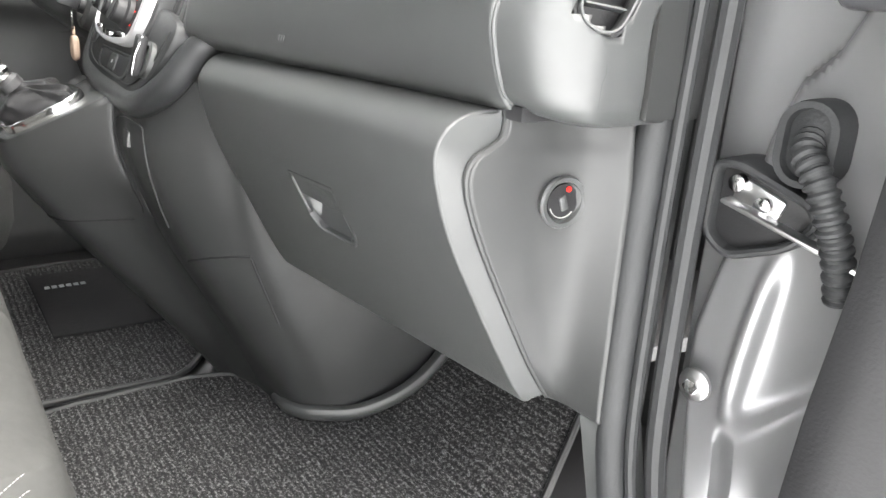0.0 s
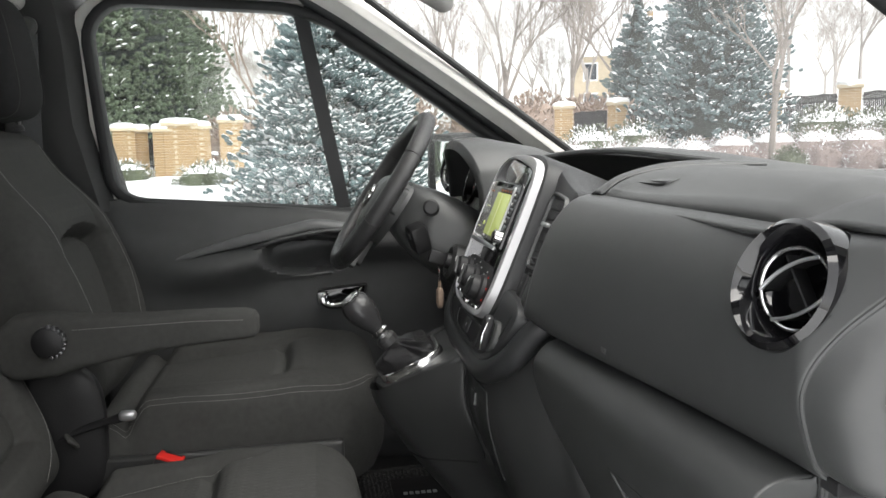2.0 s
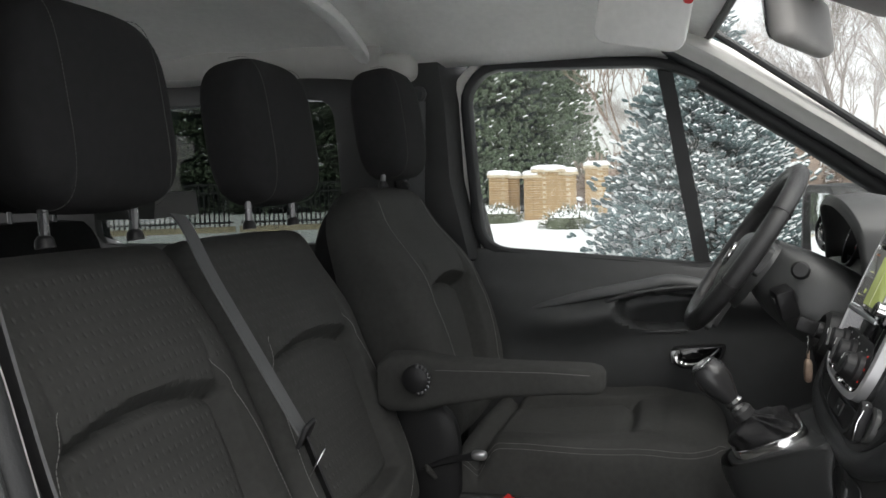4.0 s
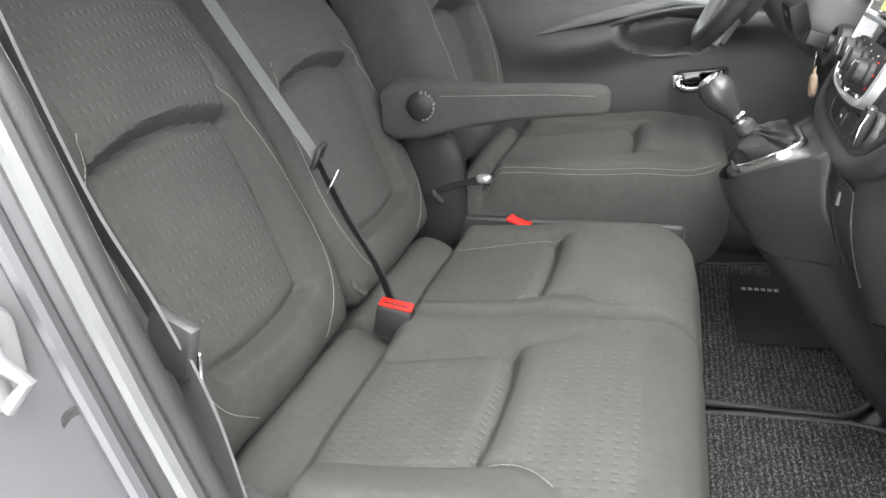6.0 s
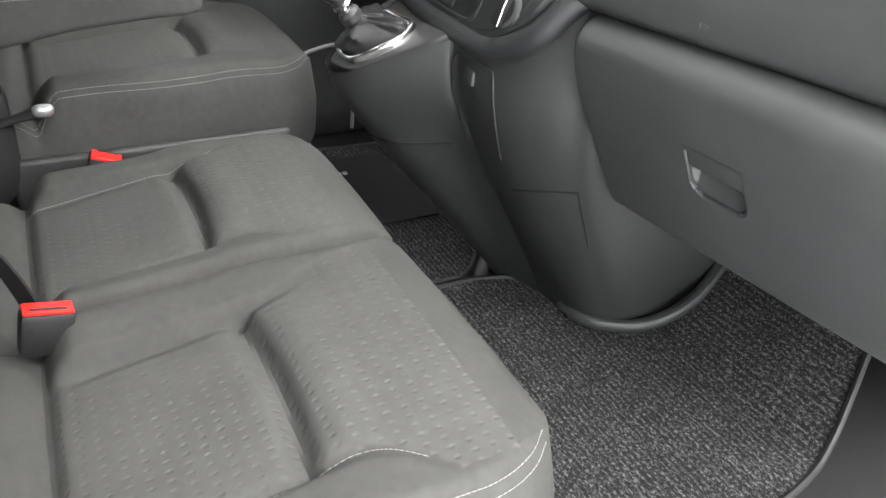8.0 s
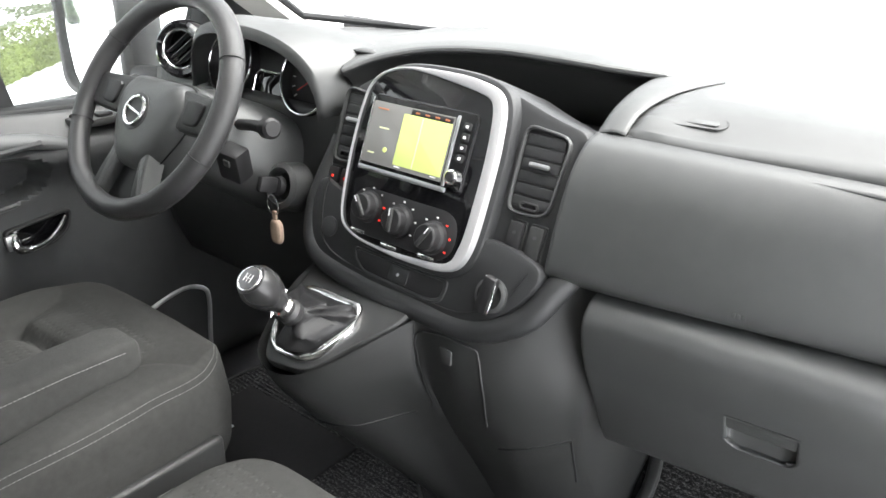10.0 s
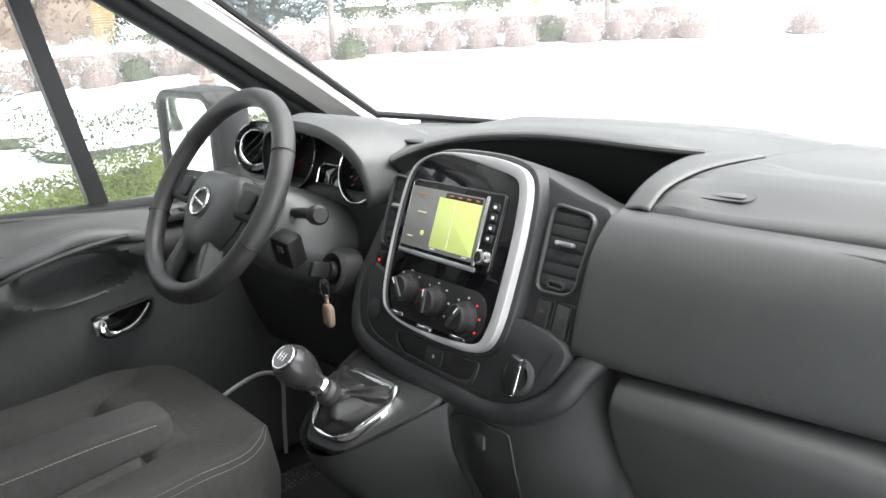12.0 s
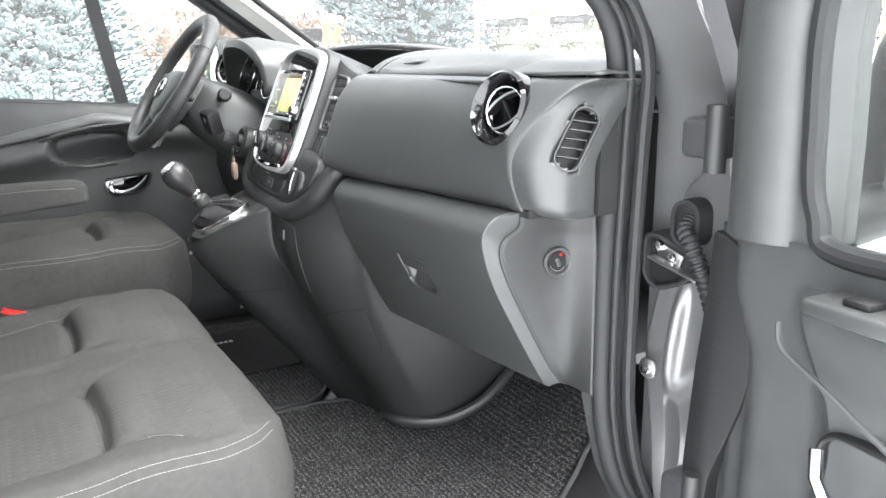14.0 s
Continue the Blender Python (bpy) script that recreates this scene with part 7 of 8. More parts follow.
    # No cut here: a black disc stands for the dark inside of a hole.
    part("hole", lathe([(0.001, 0.0), (0.012, 0.0), (0.011, 0.003), (0.001, 0.001)], 20, basis((0.83, -0.64, 0.90), (-0.8, 0.6, 0), (0, 0.1, 1))), PLASTIC_BLACK, st)
    # the open door
    t = thing("passenger_door", "dark grey passenger door standing wide open", "door", (1.0, 0.3, 0.5))
    dmx = basis((0.955, 0.285, 0.0), (0.995, -0.09, 0), (0, 0, 1))  # along the door, up; third axis towards the back of the van
    def inner(u, v):
        a, z = lerp(0.0, 1.02, u), lerp(0.40, 1.0 + 0.035 * ease(u / 0.5), v)
        d = 0.0 + 0.035 * ease((a - 0.02) / 0.05) * ease((z - 0.45) / 0.1)
        d += 0.05 * ease((a - 0.15) / 0.03) * ease((0.965 - z) / 0.02) * ease((z - 0.70) / 0.06) * 0.6
        d -= 0.045 * gauss((a - 0.32) / 0.16, 1) * gauss((z - 0.80) / 0.07, 1)
        a += 0.03 * ease((0.95 - z) / 0.1) - 0.05 * ease((0.62 - z) / 0.2)
        return dmx @ Vector((a, z, d))
    thick(part("trim_panel", sheet(inner, 90, 80), DRVTRIM, t), 0.006, 1)
    part("trim_ridge", tube([dmx @ Vector(q) for q in cat([(0.155, 0.93, 0.07), (0.168, 0.905, 0.076), (0.22, 0.884, 0.078), (0.30, 0.846, 0.075), (0.42, 0.79, 0.06)], 24)], 0.0035, 8), DRVTRIM, t, "raised moulding line")
    part("door_shell", rbox((0.52, 0.69, -0.045), (1.04, 0.60, 0.07), 0.015, 3, m=dmx), PAINT, t, "silver-grey painted door shell")
    post = loft([[dmx @ Vector((q.x + o, z, q.y)) for q in cat([(0.0, -0.05, 0), (0.026, 0.0, 0), (0.040, 0.036, 0), (0.078, 0.055, 0), (0.122, 0.044, 0), (0.140, 0.01, 0), (0.138, -0.05, 0)], 28, True)] for z, o in ((1.0, 0.0), (1.10, 0.0), (1.2, -0.004), (1.28, 0.002), (1.36, 0.045), (1.46, 0.15), (1.58, 0.34), (1.60, 0.50))])
    part("window_post", post, PLASTIC, t, "broad grey window post cover")
    part("window_seal", tube([dmx @ Vector(q) for q in cat([(0.50, 1.57, 0.02), (0.36, 1.52, 0.02), (0.22, 1.40, 0.03), (0.148, 1.27, 0.032), (0.146, 1.12, 0.034), (0.158, 1.04, 0.034), (0.205, 1.003, 0.034), (0.5, 1.02, 0.035), (0.98, 1.03, 0.035)], 60)], 0.012, 10), RUBBER, t)
    part("rear_post", loft([[dmx @ Vector((x, z, 0.0)), dmx @ Vector((x + 0.07, z, 0.0)), dmx @ Vector((x + 0.07, z, -0.06)), dmx @ Vector((x, z, -0.06))] for z, x in ((1.0, 0.97), (1.58, 0.92))]), PLASTIC_BLACK, t)
    part("top_rail", tube([dmx @ Vector(q) for q in ((0.36, 1.55, -0.02), (0.5, 1.60, -0.02), (0.97, 1.60, -0.02))], 0.028, 10), PLASTIC_BLACK, t)
    pane = part("pane", loft([[dmx @ Vector((a, z, -0.02 + o)) for a, z in ((0.09, 1.0), (1.0, 1.02), (0.96, 1.58), (0.45, 1.57), (0.2, 1.4), (0.1, 1.2))] for o in (-0.002, 0.002)]), GLASS, t)
    pane.visible_shadow = False
    part("front_edge_panel", prism(soften([(0.948, 0.992), (0.987, 0.976), (1.024, 0.929), (1.027, 0.873), (1.008, 0.777), (0.965, 0.66), (0.95, 0.42), (0.915, 0.42), (0.922, 0.669), (0.931, 0.80), (0.942, 0.9)], 0.01), basis((0, 0.274, 0), (1, 0, 0), (0, 0, 1)), -0.05, 0.0, 0.003), PLASTIC_BLACK, t, "dark end panel of the door trim")
    sw = part("switch_pad", rbox((0.245, 0.962, 0.062), (0.10, 0.018, 0.06), 0.006, 3, m=dmx), PLASTIC, t)
    part("window_switch", rbox((0.245, 0.974, 0.066), (0.03, 0.008, 0.024), 0.003, m=dmx), PLASTIC_BLACK, sw)
    hd = part("handle_recess", rim(rrect(0.11, 0.085, 0.03, 0.255, 0.79), rrect(0.095, 0.07, 0.024, 0.255, 0.79), dmx, 0.03, 0.055, 0.004), PLASTIC_BLACK, t)
    part("chrome_handle", tube([dmx @ Vector(q) for q in ((0.222, 0.820, 0.078), (0.230, 0.795, 0.086), (0.246, 0.765, 0.082))], 0.007, 10), CHROME, hd, "bright chrome pull handle")
    om = thing("door_mirror", "black door mirror on the open passenger door", "mirror", (1.25, 0.45, 1.1))
    part("housing", blob((1.155, 0.47, 1.12), (0.135, 0.08, 0.145), 0.6), PLASTIC_BLACK, om)
    part("arm", tube([(1.09, 0.42, 1.03), (1.06, 0.33, 1.01)], [0.03, 0.035], 12), PLASTIC_BLACK, om)
    part("glass", prism(rrect(0.16, 0.23, 0.04), basis((1.17, 0.386, 1.13), (1, 0.05, 0), (0, 0.05, 1)), -0.004, 0.004, 0.001), MIRROR, om)


passenger_side()

# outer skin below the windscreen, the roof skin and the tail, closing the van
solo("roof_skin", sheet(lambda u, v: Vector((lerp(-0.88, 0.88, u), lerp(-2.7, -0.13, v), 1.80 - 0.14 * abs(2 * u - 1) ** 4 - 0.13 * ease((v - 0.9) / 0.1))), 20, 12), PAINT, "silver-grey painted van roof", "roof", kind="structure")
solo("bonnet", sheet(lambda u, v: Vector((lerp(-0.85, 0.85, u), lerp(0.60, 1.35, v), 1.10 - 0.25 * v * v - 0.03 * abs(2 * u - 1) ** 3)), 16, 12), PAINT, "silver-grey painted bonnet in front of the windscreen", "bonnet", kind="structure")


# ---- outside ----
def ground_z(x, y):
    r = math.hypot(x, y)
    a = math.atan2(-x, y)  # 0 ahead, positive to the left
    slope = 0.052 * math.exp(-((a - 0.68) / 0.75) ** 2) + 0.022
    return -0.12 + slope * max(0.0, r - 6.0) * (1 if r < 60 else 60 / r)


def ground():
    bm = bmesh.new()
    rows = []
    rad = [0.0, 1, 2, 3, 4, 5, 6, 7, 8, 10, 12, 14, 17, 20, 24, 28, 32, 36, 40, 46, 54, 64, 90, 160, 400, 1500]
    for r in rad:
        rows.append([bm.verts.new((-r * math.sin(a), r * math.cos(a), ground_z(-r * math.sin(a), r * math.cos(a)) + 0.03 * noise.noise(Vector((r * math.sin(a) * 0.4, r * math.cos(a) * 0.4, 0))))) for a in (2 * math.pi * i / 72 for i in range(72))])
    for a, b in zip(rows, rows[1:]):
        for i in range(72):
            try:
                bm.faces.new((a[i], a[(i + 1) % 72], b[(i + 1) % 72], b[i]))
            except ValueError:
                pass
    bmesh.ops.remove_doubles(bm, verts=bm.verts, dist=0.001)
    solo("ground", bm, SNOW, "snow-covered ground of the yard and garden", "ground", kind="structure")


ground()


def polar(az, d, dz=0.0):
    a = radians(az + 13.5)
    x, y = 1.19 - d * math.sin(a), -0.4 + d * math.cos(a)
    return Vector((x, y, ground_z(x, y) + dz))


def frond(bm, p, d, length, w, snow, rng):
    """A drooping needle spray: a flattened spindle, its upper side snowy."""
    side = d.cross(Vector((0, 0, 1)))
    side = side.normalized() if side.length > 1e-4 else Vector((1, 0, 0))
    up = side.cross(d).normalized()
    if up.z < 0:
        up = -up
    m = p + d * length * 0.45
    a, t = bm.verts.new(p), bm.verts.new(p + d * length - Vector((0, 0, length * 0.12)))
    ring = [bm.verts.new(m + side * w), bm.verts.new(m + up * w * 0.5), bm.verts.new(m - side * w), bm.verts.new(m - up * w * 0.5)]
    for k in range(4):
        top = k in (0, 1)
        for tri in ((a, ring[k], ring[(k + 1) % 4]), (ring[k], t, ring[(k + 1) % 4])):
            f = bm.faces.new(tri)
            f.material_index = 1 if top and snow else 0


def finger(bm, p, d, length, w, snow):
    """A blunt needle-clad twig end, snowy on its upper side."""
    side = d.cross(Vector((0, 0, 1)))
    side = side.normalized() if side.length > 1e-4 else Vector((1, 0, 0))
    up = side.cross(d).normalized()
    up = -up if up.z < 0 else up
    rows = [[bm.verts.new(p + d * length * f + (side * c + up * z) * w * k) for c, z in ((1, 0), (0.31, 0.95), (-0.81, 0.59), (-0.81, -0.59), (0.31, -0.95))] for f, k in ((0.18, 0.85), (0.78, 1.0))]
    a, t = bm.verts.new(p), bm.verts.new(p + d * length)
    sides = (0, 1, 2) if snow > 1 else (0, 1)
    for k in range(5):
        q = (k + 1) % 5
        for f in ((a, rows[0][k], rows[0][q]), (rows[0][k], rows[1][k], rows[1][q], rows[0][q]), (rows[1][k], t, rows[1][q])):
            bm.faces.new(f).material_index = 1 if snow and k in sides else 0


def spruce(name, az, d, height, radius, n, label, needle, snowy, seed, size=1.0, lift=0.0, full=0.85):
    rng = random.Random(seed)
    base = polar(az, d, lift)
    t = thing(name, label, "tree", base)
    part("trunk", tube([base, base + Vector((0, 0, height * 0.5)), base + Vector((0, 0, height * 0.97))], [0.12, 0.08, 0.02], 8), BARK, t)
    bm = bmesh.new()
    tiers = max(9, int(height / (0.30 * size ** 0.5)))
    for k in range(n // 8):
        h = 1 - math.sqrt(rng.random())
        h = (int(h * tiers) + rng.random() * 0.9) / tiers
        a = rng.random() * 2 * math.pi
        edge = 0.84 + 0.13 * math.sin(a * 5 + h * 31) + 0.10 * math.sin(a * 11 - h * 53) + 0.1 * noise.noise(Vector((math.cos(a) * 2, math.sin(a) * 2, h * 6 + seed)))
        reach = radius * (1 - h) ** full * edge * rng.uniform(0.80, 1.05)
        out = Vector((math.cos(a), math.sin(a), 0))
        side = Vector((-math.sin(a), math.cos(a), 0))
        foot = base + Vector((0, 0, height * (0.02 + 0.95 * h)))
        rise = rng.uniform(-0.10, 0.42)
        for i in range(8):
            f = 1.0 if i == 7 else 0.42 + 0.075 * i
            p = foot + out * reach * f + Vector((0, 0, reach * (rise * f - 0.12 * f * f)))
            sgn = 0 if i == 7 else (1 if i % 2 else -1)
            d = (out + side * sgn * rng.uniform(0.3, 1.0) + Vector((0, 0, rng.uniform(0.1, 0.9)))).normalized()
            finger(bm, p, d, size * rng.uniform(0.085, 0.135), size * rng.uniform(0.025, 0.035), (rng.random() < snowy) + (rng.random() < snowy * 0.5))
    ob = part("crown", bm, [needle, SNOW_B], t, "", smooth=0)
    # Solid core, coloured dark to stand for shaded gaps between the twigs.
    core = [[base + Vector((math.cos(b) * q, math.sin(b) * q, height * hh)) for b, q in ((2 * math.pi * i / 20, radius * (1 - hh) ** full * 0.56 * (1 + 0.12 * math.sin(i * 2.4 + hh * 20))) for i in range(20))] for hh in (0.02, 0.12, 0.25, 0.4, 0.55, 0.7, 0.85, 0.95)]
    part("shaded_core", loft(core), BOUGH, t)
    return t


spruce("blue_spruce", 73.8, 13.2, 4.3, 2.0, 22000, "dense blue spruce dusted with fresh snow", NEEDLE, 0.7, 3, 1.2, full=0.75)
spruce("blue_spruce", 47.9, 26.0, 8.5, 2.9, 9000, "blue spruce dusted with snow behind the garden", NEEDLE, 0.35, 5, 1.7)
spruce("blue_spruce", 53.0, 36.0, 6.0, 2.2, 3000, "small blue spruce dusted with snow", NEEDLE, 0.3, 8, 2.2)
for az, dd, hh, rr, sd in ((88, 38, 11, 4.4, 11), (93, 36, 13, 4.8, 12), (98, 44, 13, 4.8, 13), (104, 38, 12, 4.4, 14), (112, 40, 12, 4.4, 15), (85.8, 48, 13, 4.6, 16), (123, 34, 10, 4.0, 17)):
    spruce("pine_tree", az, dd, hh, rr, 9600, "tall dark green pine behind the brick wall", PINE, 0.06, sd, 2.6, full=0.45)


def bare_tree(az, d, height, seed, label, twig=BARK, spread=0.5, depth=5, r0=0.11, group=""):
    rng = random.Random(seed)
    base = polar(az, d)
    t = thing("bare_tree", label, "tree", base, group)
    bm = bmesh.new()
    trunk = bmesh.new()

    def limb(p, dirn, ln, r, lv):
        q = p + dirn * ln
        b = trunk if lv == 0 else bm
        side = dirn.orthogonal().normalized()
        up = dirn.cross(side)
        k = 7 if lv == 0 else 3
        a = [b.verts.new(p + (side * math.cos(2 * math.pi * i / k) + up * math.sin(2 * math.pi * i / k)) * r) for i in range(k)]
        c = [b.verts.new(q + (side * math.cos(2 * math.pi * i / k) + up * math.sin(2 * math.pi * i / k)) * r * 0.66) for i in range(k)]
        for i in range(k):
            b.faces.new((a[i], a[(i + 1) % k], c[(i + 1) % k], c[i]))
        if lv >= depth:
            return
        for _ in range(3 if lv < 3 else 2 + (rng.random() < 0.5)):
            n = Vector((rng.gauss(0, 1), rng.gauss(0, 1), rng.gauss(0.35, 0.6)))
            dd = (dirn + n.normalized() * spread * rng.uniform(0.7, 1.3)).normalized()
            limb(p.lerp(q, rng.uniform(0.55, 1.0)), dd, ln * rng.uniform(0.6, 0.85), max(0.006, r * 0.62), lv + 1)
    limb(base, Vector((rng.uniform(-0.04, 0.04), rng.uniform(-0.04, 0.04), 1)).normalized(), height * 0.3, r0, 0)
    part("trunk", trunk, BARK, t)
    part("branches", bm, twig, t, "", smooth=0)


for i, (az, d, h) in enumerate(((44.0, 17.5, 6.0), (25.0, 17.5, 6.5), (62, 30, 10), (57.5, 34, 11), (54.5, 40, 12), (36.5, 40, 12), (31.5, 36, 11), (27, 40, 12), (19, 36, 11), (13, 34, 10), (66, 38, 11))):
    bare_tree(az, d, h, 40 + i, "bare leafless tree in the winter garden", depth=6 if i < 2 else 7, r0=0.075 if i < 2 else 0.12, group="garden trees")
bare_tree(79.5, 26, 7.5, 77, "bare brown tree behind the brick wall", TWIG, 0.6, 7, 0.08)
bare_tree(75.5, 30, 8, 78, "bare brown tree behind the brick wall", TWIG, 0.6, 7, 0.08)


def far_woods():
    """Leafless woods closing the view: a few trunks with their twigs, set out many times."""
    kinds = []
    for seed in range(4):
        rng = random.Random(900 + seed)
        vs, fs = [], []

        def limb(p, dirn, ln, r, lv):
            q = p + dirn * ln
            side = dirn.orthogonal().normalized()
            up = dirn.cross(side)
            k0 = len(vs)
            for c, rr in ((p, r), (q, r * 0.6)):
                for i in range(3):
                    vs.append(c + (side * math.cos(2.094 * i) + up * math.sin(2.094 * i)) * rr)
            for i in range(3):
                fs.append((k0 + i, k0 + (i + 1) % 3, k0 + 3 + (i + 1) % 3, k0 + 3 + i))
            if lv >= 6:
                return
            for _ in range(3):
                n = Vector((rng.gauss(0, 1), rng.gauss(0, 1), rng.gauss(0.3, 0.6)))
                limb(p.lerp(q, rng.uniform(0.45, 1.0)), (dirn + n.normalized() * rng.uniform(0.4, 0.8)).normalized(), ln * rng.uniform(0.6, 0.82), max(0.012, r * 0.55), lv + 1)
        limb(Vector((0, 0, 0)), Vector((0, 0, 1)), 4.0, 0.16, 0)
        kinds.append((np.array([tuple(v) for v in vs]), np.array(fs)))
    rng = random.Random(77)
    va, fa, n = [], [], 0
    for k in range(64):
        az, d = -8 + 100 * (k + rng.uniform(-0.4, 0.4)) / 64, rng.uniform(48, 80)
        p = polar(az, d, -0.3)
        v, f = kinds[k % 4]
        c, sn, sc = math.cos(k * 1.7), math.sin(k * 1.7), rng.uniform(0.8, 1.25)
        w = np.stack([(v[:, 0] * c - v[:, 1] * sn) * sc + p.x, (v[:, 0] * sn + v[:, 1] * c) * sc + p.y, v[:, 2] * sc + p.z], 1)
        va.append(w)
        fa.append(f + n)
        n += len(v)
    me = bpy.data.meshes.new("far_woods")
    me.from_pydata(np.concatenate(va).tolist(), [], np.concatenate(fa).tolist())
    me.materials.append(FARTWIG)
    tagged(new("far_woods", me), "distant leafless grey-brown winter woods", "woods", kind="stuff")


far_woods()


def bush(az, d, w, h, seed, label, leaf, snowy, n=420, group="", lift=0.0, size=1.0):
    rng = random.Random(seed)
    base = polar(az, d, lift)
    bm = bmesh.new()
    for _ in range(n):
        v = Vector((rng.gauss(0, 1), rng.gauss(0, 1), rng.gauss(0, 1))).normalized()
        v.z = abs(v.z)
        k = 0.75 + 0.28 * rng.random()
        p = base + Vector((v.x * w * k, v.y * w * k, v.z * h * k))
        o = (v + Vector((rng.uniform(-0.6, 0.6), rng.uniform(-0.6, 0.6), rng.uniform(-0.2, 0.6)))).normalized()
        frond(bm, p, o, size * rng.uniform(0.08, 0.16), size * rng.uniform(0.016, 0.03), rng.random() < snowy * (0.4 + v.z), rng)
    core = blob(base, (w * 0.82, w * 0.82, h * 0.82), 0.9, 14, 10)
    for f in core.faces:
        f.material_index = 1 if f.normal.z > 0.55 and snowy > 0.4 else 0
    ob = solo("round_shrub", merge(bm, core), [leaf, SNOW_B], label, "shrub", group, smooth=0)
    return ob


k = 0
for az in np.arange(12.5, 68, 2.35):
    k += 1
    if 14 < az < 19:
        continue
    rng = random.Random(300 + k)
    green = k % 6 == 2
    bush(az + rng.uniform(-0.25, 0.25), 17.2 + rng.uniform(-0.3, 0.3), 0.41 + rng.uniform(-0.04, 0.05), 0.48 + rng.uniform(-0.05, 0.05), 300 + k, "rounded dark green winter shrub" if green else "rounded frosted brown winter shrub", JUNIPER if green else FROST, 0.15 if green else 0.40, 900, "row of shrubs", size=0.55)
for i, az in enumerate(np.arange(20.5, 66, 2.6)):
    rng = random.Random(500 + i)
    bush(az, 19.8 + rng.uniform(-0.3, 0.3), 0.62, 0.66 + rng.uniform(-0.04, 0.08), 500 + i, "low clipped hedge shrub under thick snow", FROST, 0.95, 1000, "snowy hedge", size=0.55)
for i, az in enumerate((22, 25, 33, 36, 38.5, 41, 53, 56)):
    rng = random.Random(560 + i)
    bush(az, 24 + rng.uniform(-1, 1), 1.0, 0.75 + rng.uniform(0, 0.3), 560 + i, "low spreading juniper with some snow", JUNIPER, 0.5, 1000, "low junipers", size=1.0)
for i, (az, d) in enumerate(((83.4, 21), (82.4, 21), (79.2, 20), (88.5, 24))):
    bush(az, d, 0.75, 0.55, 700 + i, "low clipped shrub under a cap of snow", TWIG if i == 2 else JUNIPER, 0.95, 420, size=1.0)
for i, (az, d, hh) in enumerate(((81, 27.5, 1.9), (79, 28, 1.8), (77, 28, 1.8), (69, 30, 2.4), (64, 30, 2.2), (60, 30, 2.0), (56.5, 31, 1.7), (55, 31, 1.6))):
    bush(az, d, 1.5, hh, 750 + i, "brown beech hedge with withered leaves", TWIG, 0.12, 600, size=2.4)


def hedge():
    t = thing("clipped_hedge", "clipped yellow-green hedge with snow on its top", "hedge", (-4.6, 2.6, 0))
    rng = random.Random(9)
    a, b = Vector((-4.82, -0.75, -0.12)), Vector((-8.47, 4.74, -0.12))
    side = Vector((0.83, 0.55, 0)) * 0.28
    bm = bmesh.new()
    for _ in range(15000):
        f, h, s = rng.random(), rng.random(), rng.choice((-1, 1))
        top = rng.random() < 0.4
        p = a.lerp(b, f) + (side * rng.uniform(-1, 1) + Vector((0, 0, 0.35)) if top else side * s + Vector((0, 0, 0.35 * h)))
        o = Vector((rng.gauss(0, 1), rng.gauss(0, 1), rng.gauss(0.4, 1))).normalized()
        frond(bm, p, o, rng.uniform(0.025, 0.055), rng.uniform(0.009, 0.016), top and rng.random() < 0.30, rng)
    part("leaves", bm, [HEDGE, SNOW_B], t, "", smooth=0)
    part("core", loft([[p + side * 0.9, p + side * 0.9 + Vector((0, 0, 0.33)), p - side * 0.9 + Vector((0, 0, 0.33)), p - side * 0.9] for p in (a, b)]), HEDGE, t)


hedge()


def garden_lamp(az, d):
    p = polar(az, d, -0.07)
    t = thing("garden_lamp", "low garden lantern with a tiered copper cap", "lamp", p)
    part("post", lathe([(0.001, 0), (0.07, 0), (0.05, 0.1), (0.045, 0.55), (0.001, 0.55)], 16, Matrix.Translation(p)), IRON, t)
    part("lantern", lathe([(0.001, 0.55), (0.10, 0.55), (0.13, 0.78), (0.001, 0.78)], 8, Matrix.Translation(p)), SNOW_B, t)
    part("cap", lathe([(0.001, 0.78), (0.20, 0.78), (0.17, 0.86), (0.10, 0.95), (0.07, 1.0), (0.09, 1.02), (0.03, 1.08), (0.001, 1.14)], 20, Matrix.Translation(p)), LAMPCAP, t)


garden_lamp(54.1, 8.28)


def brick_pillar(az, d, w, h, group="brick pillars"):
    p = polar(az, d, -0.3)
    m = Matrix.Translation(p) @ pose(0, 0, 0, 0, 0, az + 13.5)
    t = thing("brick_pillar", "yellow brick gate pillar with a snow cap", "pillar", p, group)
    part("shaft", rbox((0, 0, h / 2 + 0.15), (w, w, h + 0.3), 0.01, 1, m), BRICK, t)
    part("coping", rbox((0, 0, h + 0.34), (w + 0.12, w + 0.12, 0.09), 0.015, 1, m), PLASTER, t)
    part("snow_cap", blob(p + Vector((0, 0, h + 0.42)), (w * 0.6, w * 0.6, 0.13), 0.7, 16, 8), SNOW_B, t)


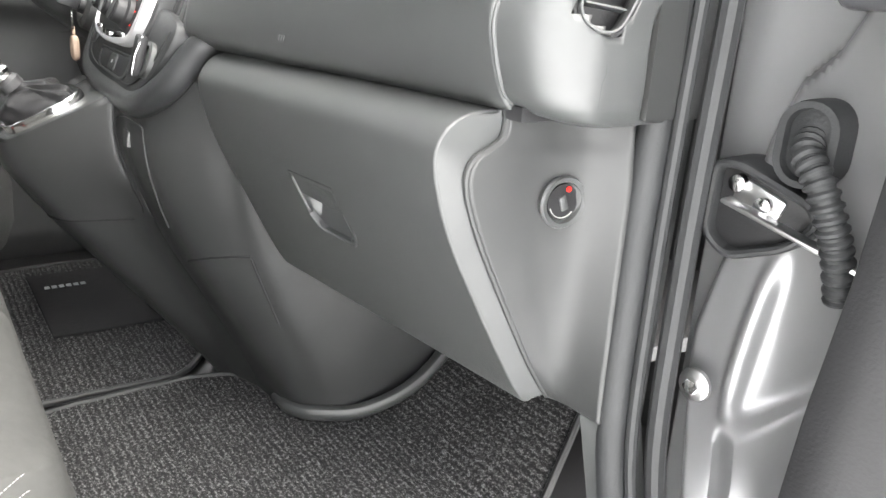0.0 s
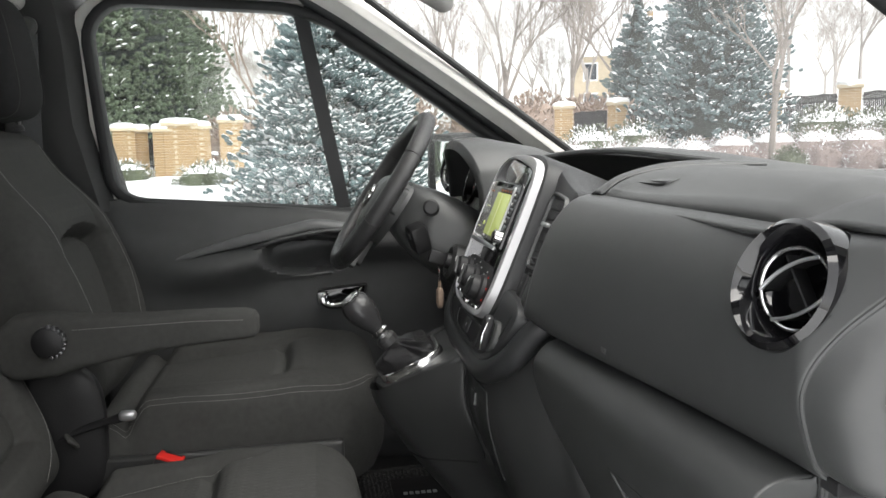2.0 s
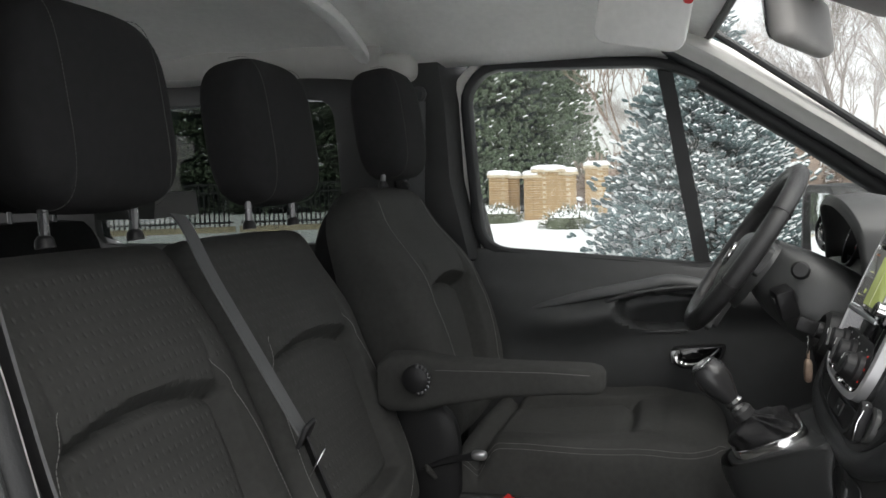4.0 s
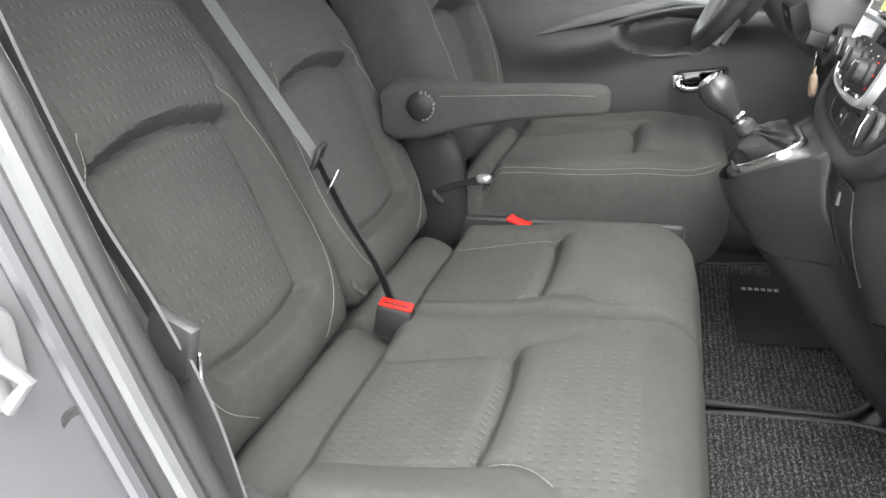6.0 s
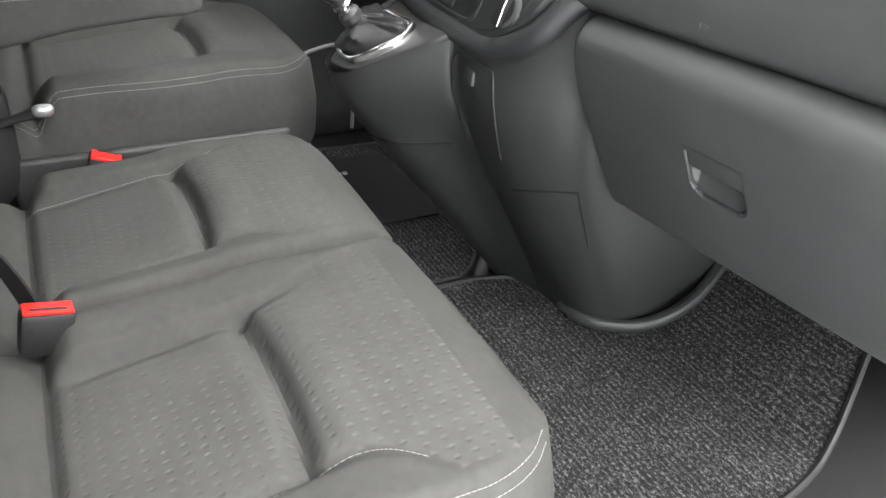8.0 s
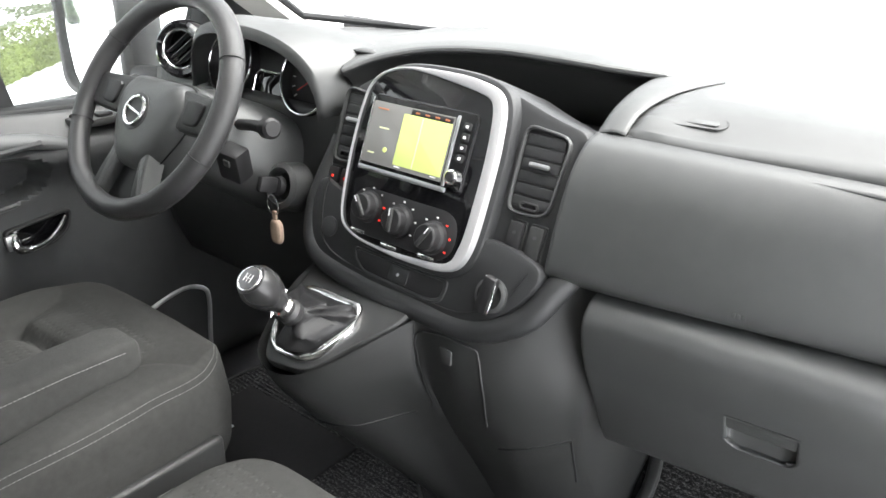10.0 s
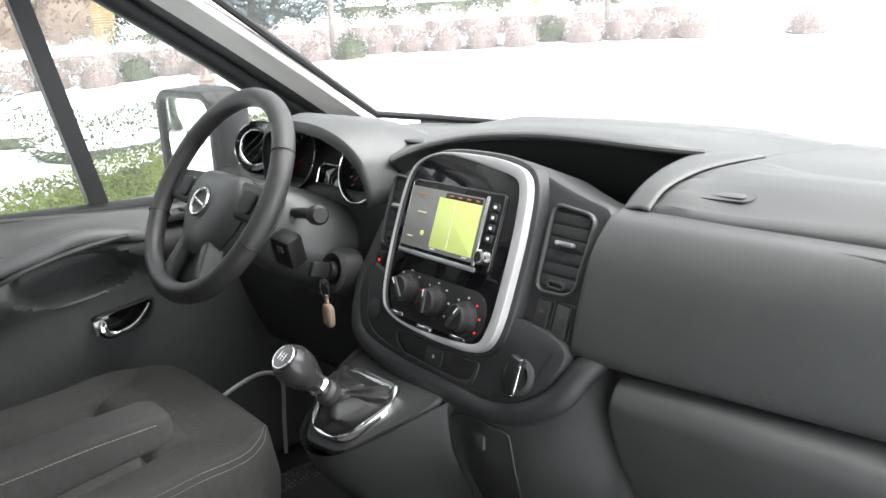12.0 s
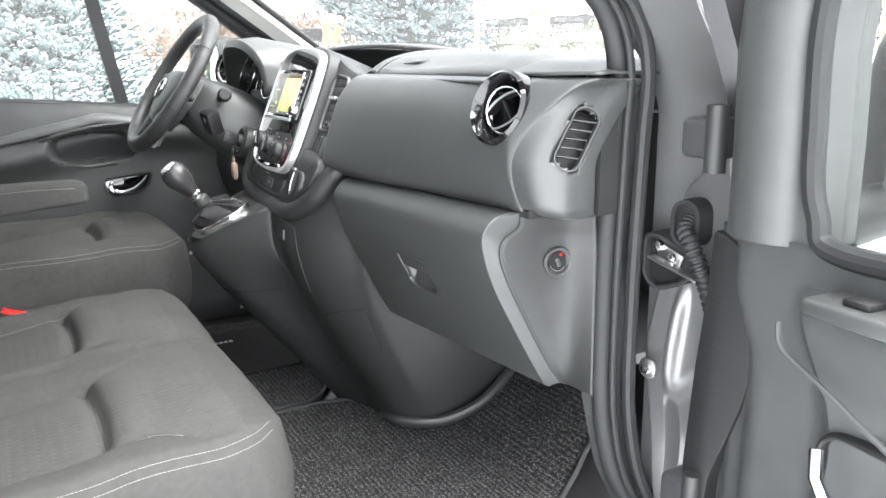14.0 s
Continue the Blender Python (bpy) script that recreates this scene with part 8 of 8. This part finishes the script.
def iron_fence(az0, az1, d, h, n, group="iron fence panels"):
    a, b = polar(az0, d), polar(az1, d)
    t = thing("iron_fence", "black wrought-iron fence panel between brick pillars", "fence", a, group)
    def low(f):
        q = a.lerp(b, f)
        return q
    for z in (0.28, h * 0.82):
        part("rail", tube([low(0) + Vector((0, 0, z)), low(1) + Vector((0, 0, z))], 0.03, 6), IRON, t)
    part("arched_rail", tube([low(f) + Vector((0, 0, h * (0.9 + 0.1 * abs(math.sin(f * math.pi * 2))))) for f in np.linspace(0, 1, 24)], 0.03, 6), IRON, t)
    bar_me = mesh_of("bar", tube([(0, 0, 0.15), (0, 0, h)], 0.024, 5), IRON)
    for i in range(1, n):
        ob = new("bar", bar_me)
        ob.parent = t
        ob.matrix_parent_inverse = Matrix.Translation(t.location).inverted()
        ob.location = low(i / n)
    part("plinth", loft([[low(f) + Vector((0, 0, z)) + o for z, o in ((-0.3, Vector((0.1, 0, 0))), (0.16, Vector((0.1, 0, 0))), (0.16, Vector((-0.1, 0, 0))), (-0.3, Vector((-0.1, 0, 0))))] for f in (0, 1)]), PLASTER, t)


FENCE_AZ = (5, 11, 17.2, 23.5, 29.9, 35.1, 39.7, 44.3, 49, 54.3, 58)
for az in FENCE_AZ:
    brick_pillar(az, 27.5, 0.62, 1.35)
for a0, a1 in zip(FENCE_AZ, FENCE_AZ[1:]):
    iron_fence(a0 + 0.7, a1 - 0.7, 27.5, 1.2, 30)
for az, d, w, h in ((88.5, 25, 0.6, 1.35), (87.6, 25.5, 0.55, 1.3), (86.1, 25, 0.5, 1.3), (84.9, 25.2, 0.95, 1.45), (83.5, 25, 0.5, 1.35), (81.5, 25, 0.7, 1.5)):
    brick_pillar(az, d, w, h)
iron_fence(86.4, 87.4, 25.5, 1.1, 8)
iron_fence(90, 98, 24, 1.4, 26)
iron_fence(98.5, 107, 24, 1.4, 26)
iron_fence(107.5, 116, 24, 1.4, 26)
iron_fence(116.5, 126, 24, 1.4, 26)


def house(az, d):
    p = polar(az, d, -0.5)
    m = Matrix.Translation(p) @ pose(0, 0, 0, 0, 0, az + 13.5)
    t = thing("house", "pale ochre house with a snowy roof beyond the trees", "house", p)
    part("wall", rbox((0, 0, 3.0), (9, 7, 6.0), 0.02, 1, m), PLASTER, t)
    part("roof", loft([[m @ Vector((x, -4.2, 5.9)), m @ Vector((x, 0, 9.4)), m @ Vector((x, 4.2, 5.9))] for x in (-5.1, 5.1)]), SNOW_B, t)
    for x in (-3, 0, 3):
        for z in (2.0, 4.6):
            w = part("window", rim(rrect(1.3, 1.6, 0.02, x, z), rrect(1.05, 1.35, 0.02, x, z), m @ pose(0, -3.5, 0, 90, 0, 0), -0.02, 0.06, 0.01), SNOW_B, t)
            part("pane", prism(rrect(1.05, 1.35, 0.02, x, z), m @ pose(0, -3.5, 0, 90, 0, 0), 0.0, 0.03, 0.01), WINDOWDARK, w)
    part("chimney", rbox((2, 1, 9.0), (0.7, 0.7, 2.2), 0.02, 1, m), BRICK, t)


house(54.0, 75)


for i, (az, d, w) in enumerate(((60.5, 10.5, 0.9), (57.0, 11.5, 0.8), (63.5, 12.0, 1.0))):
    bush(az, d, w, 0.32, 820 + i, "low spreading juniper half buried in snow", JUNIPER, 0.5, 1600, "low junipers", size=0.55)
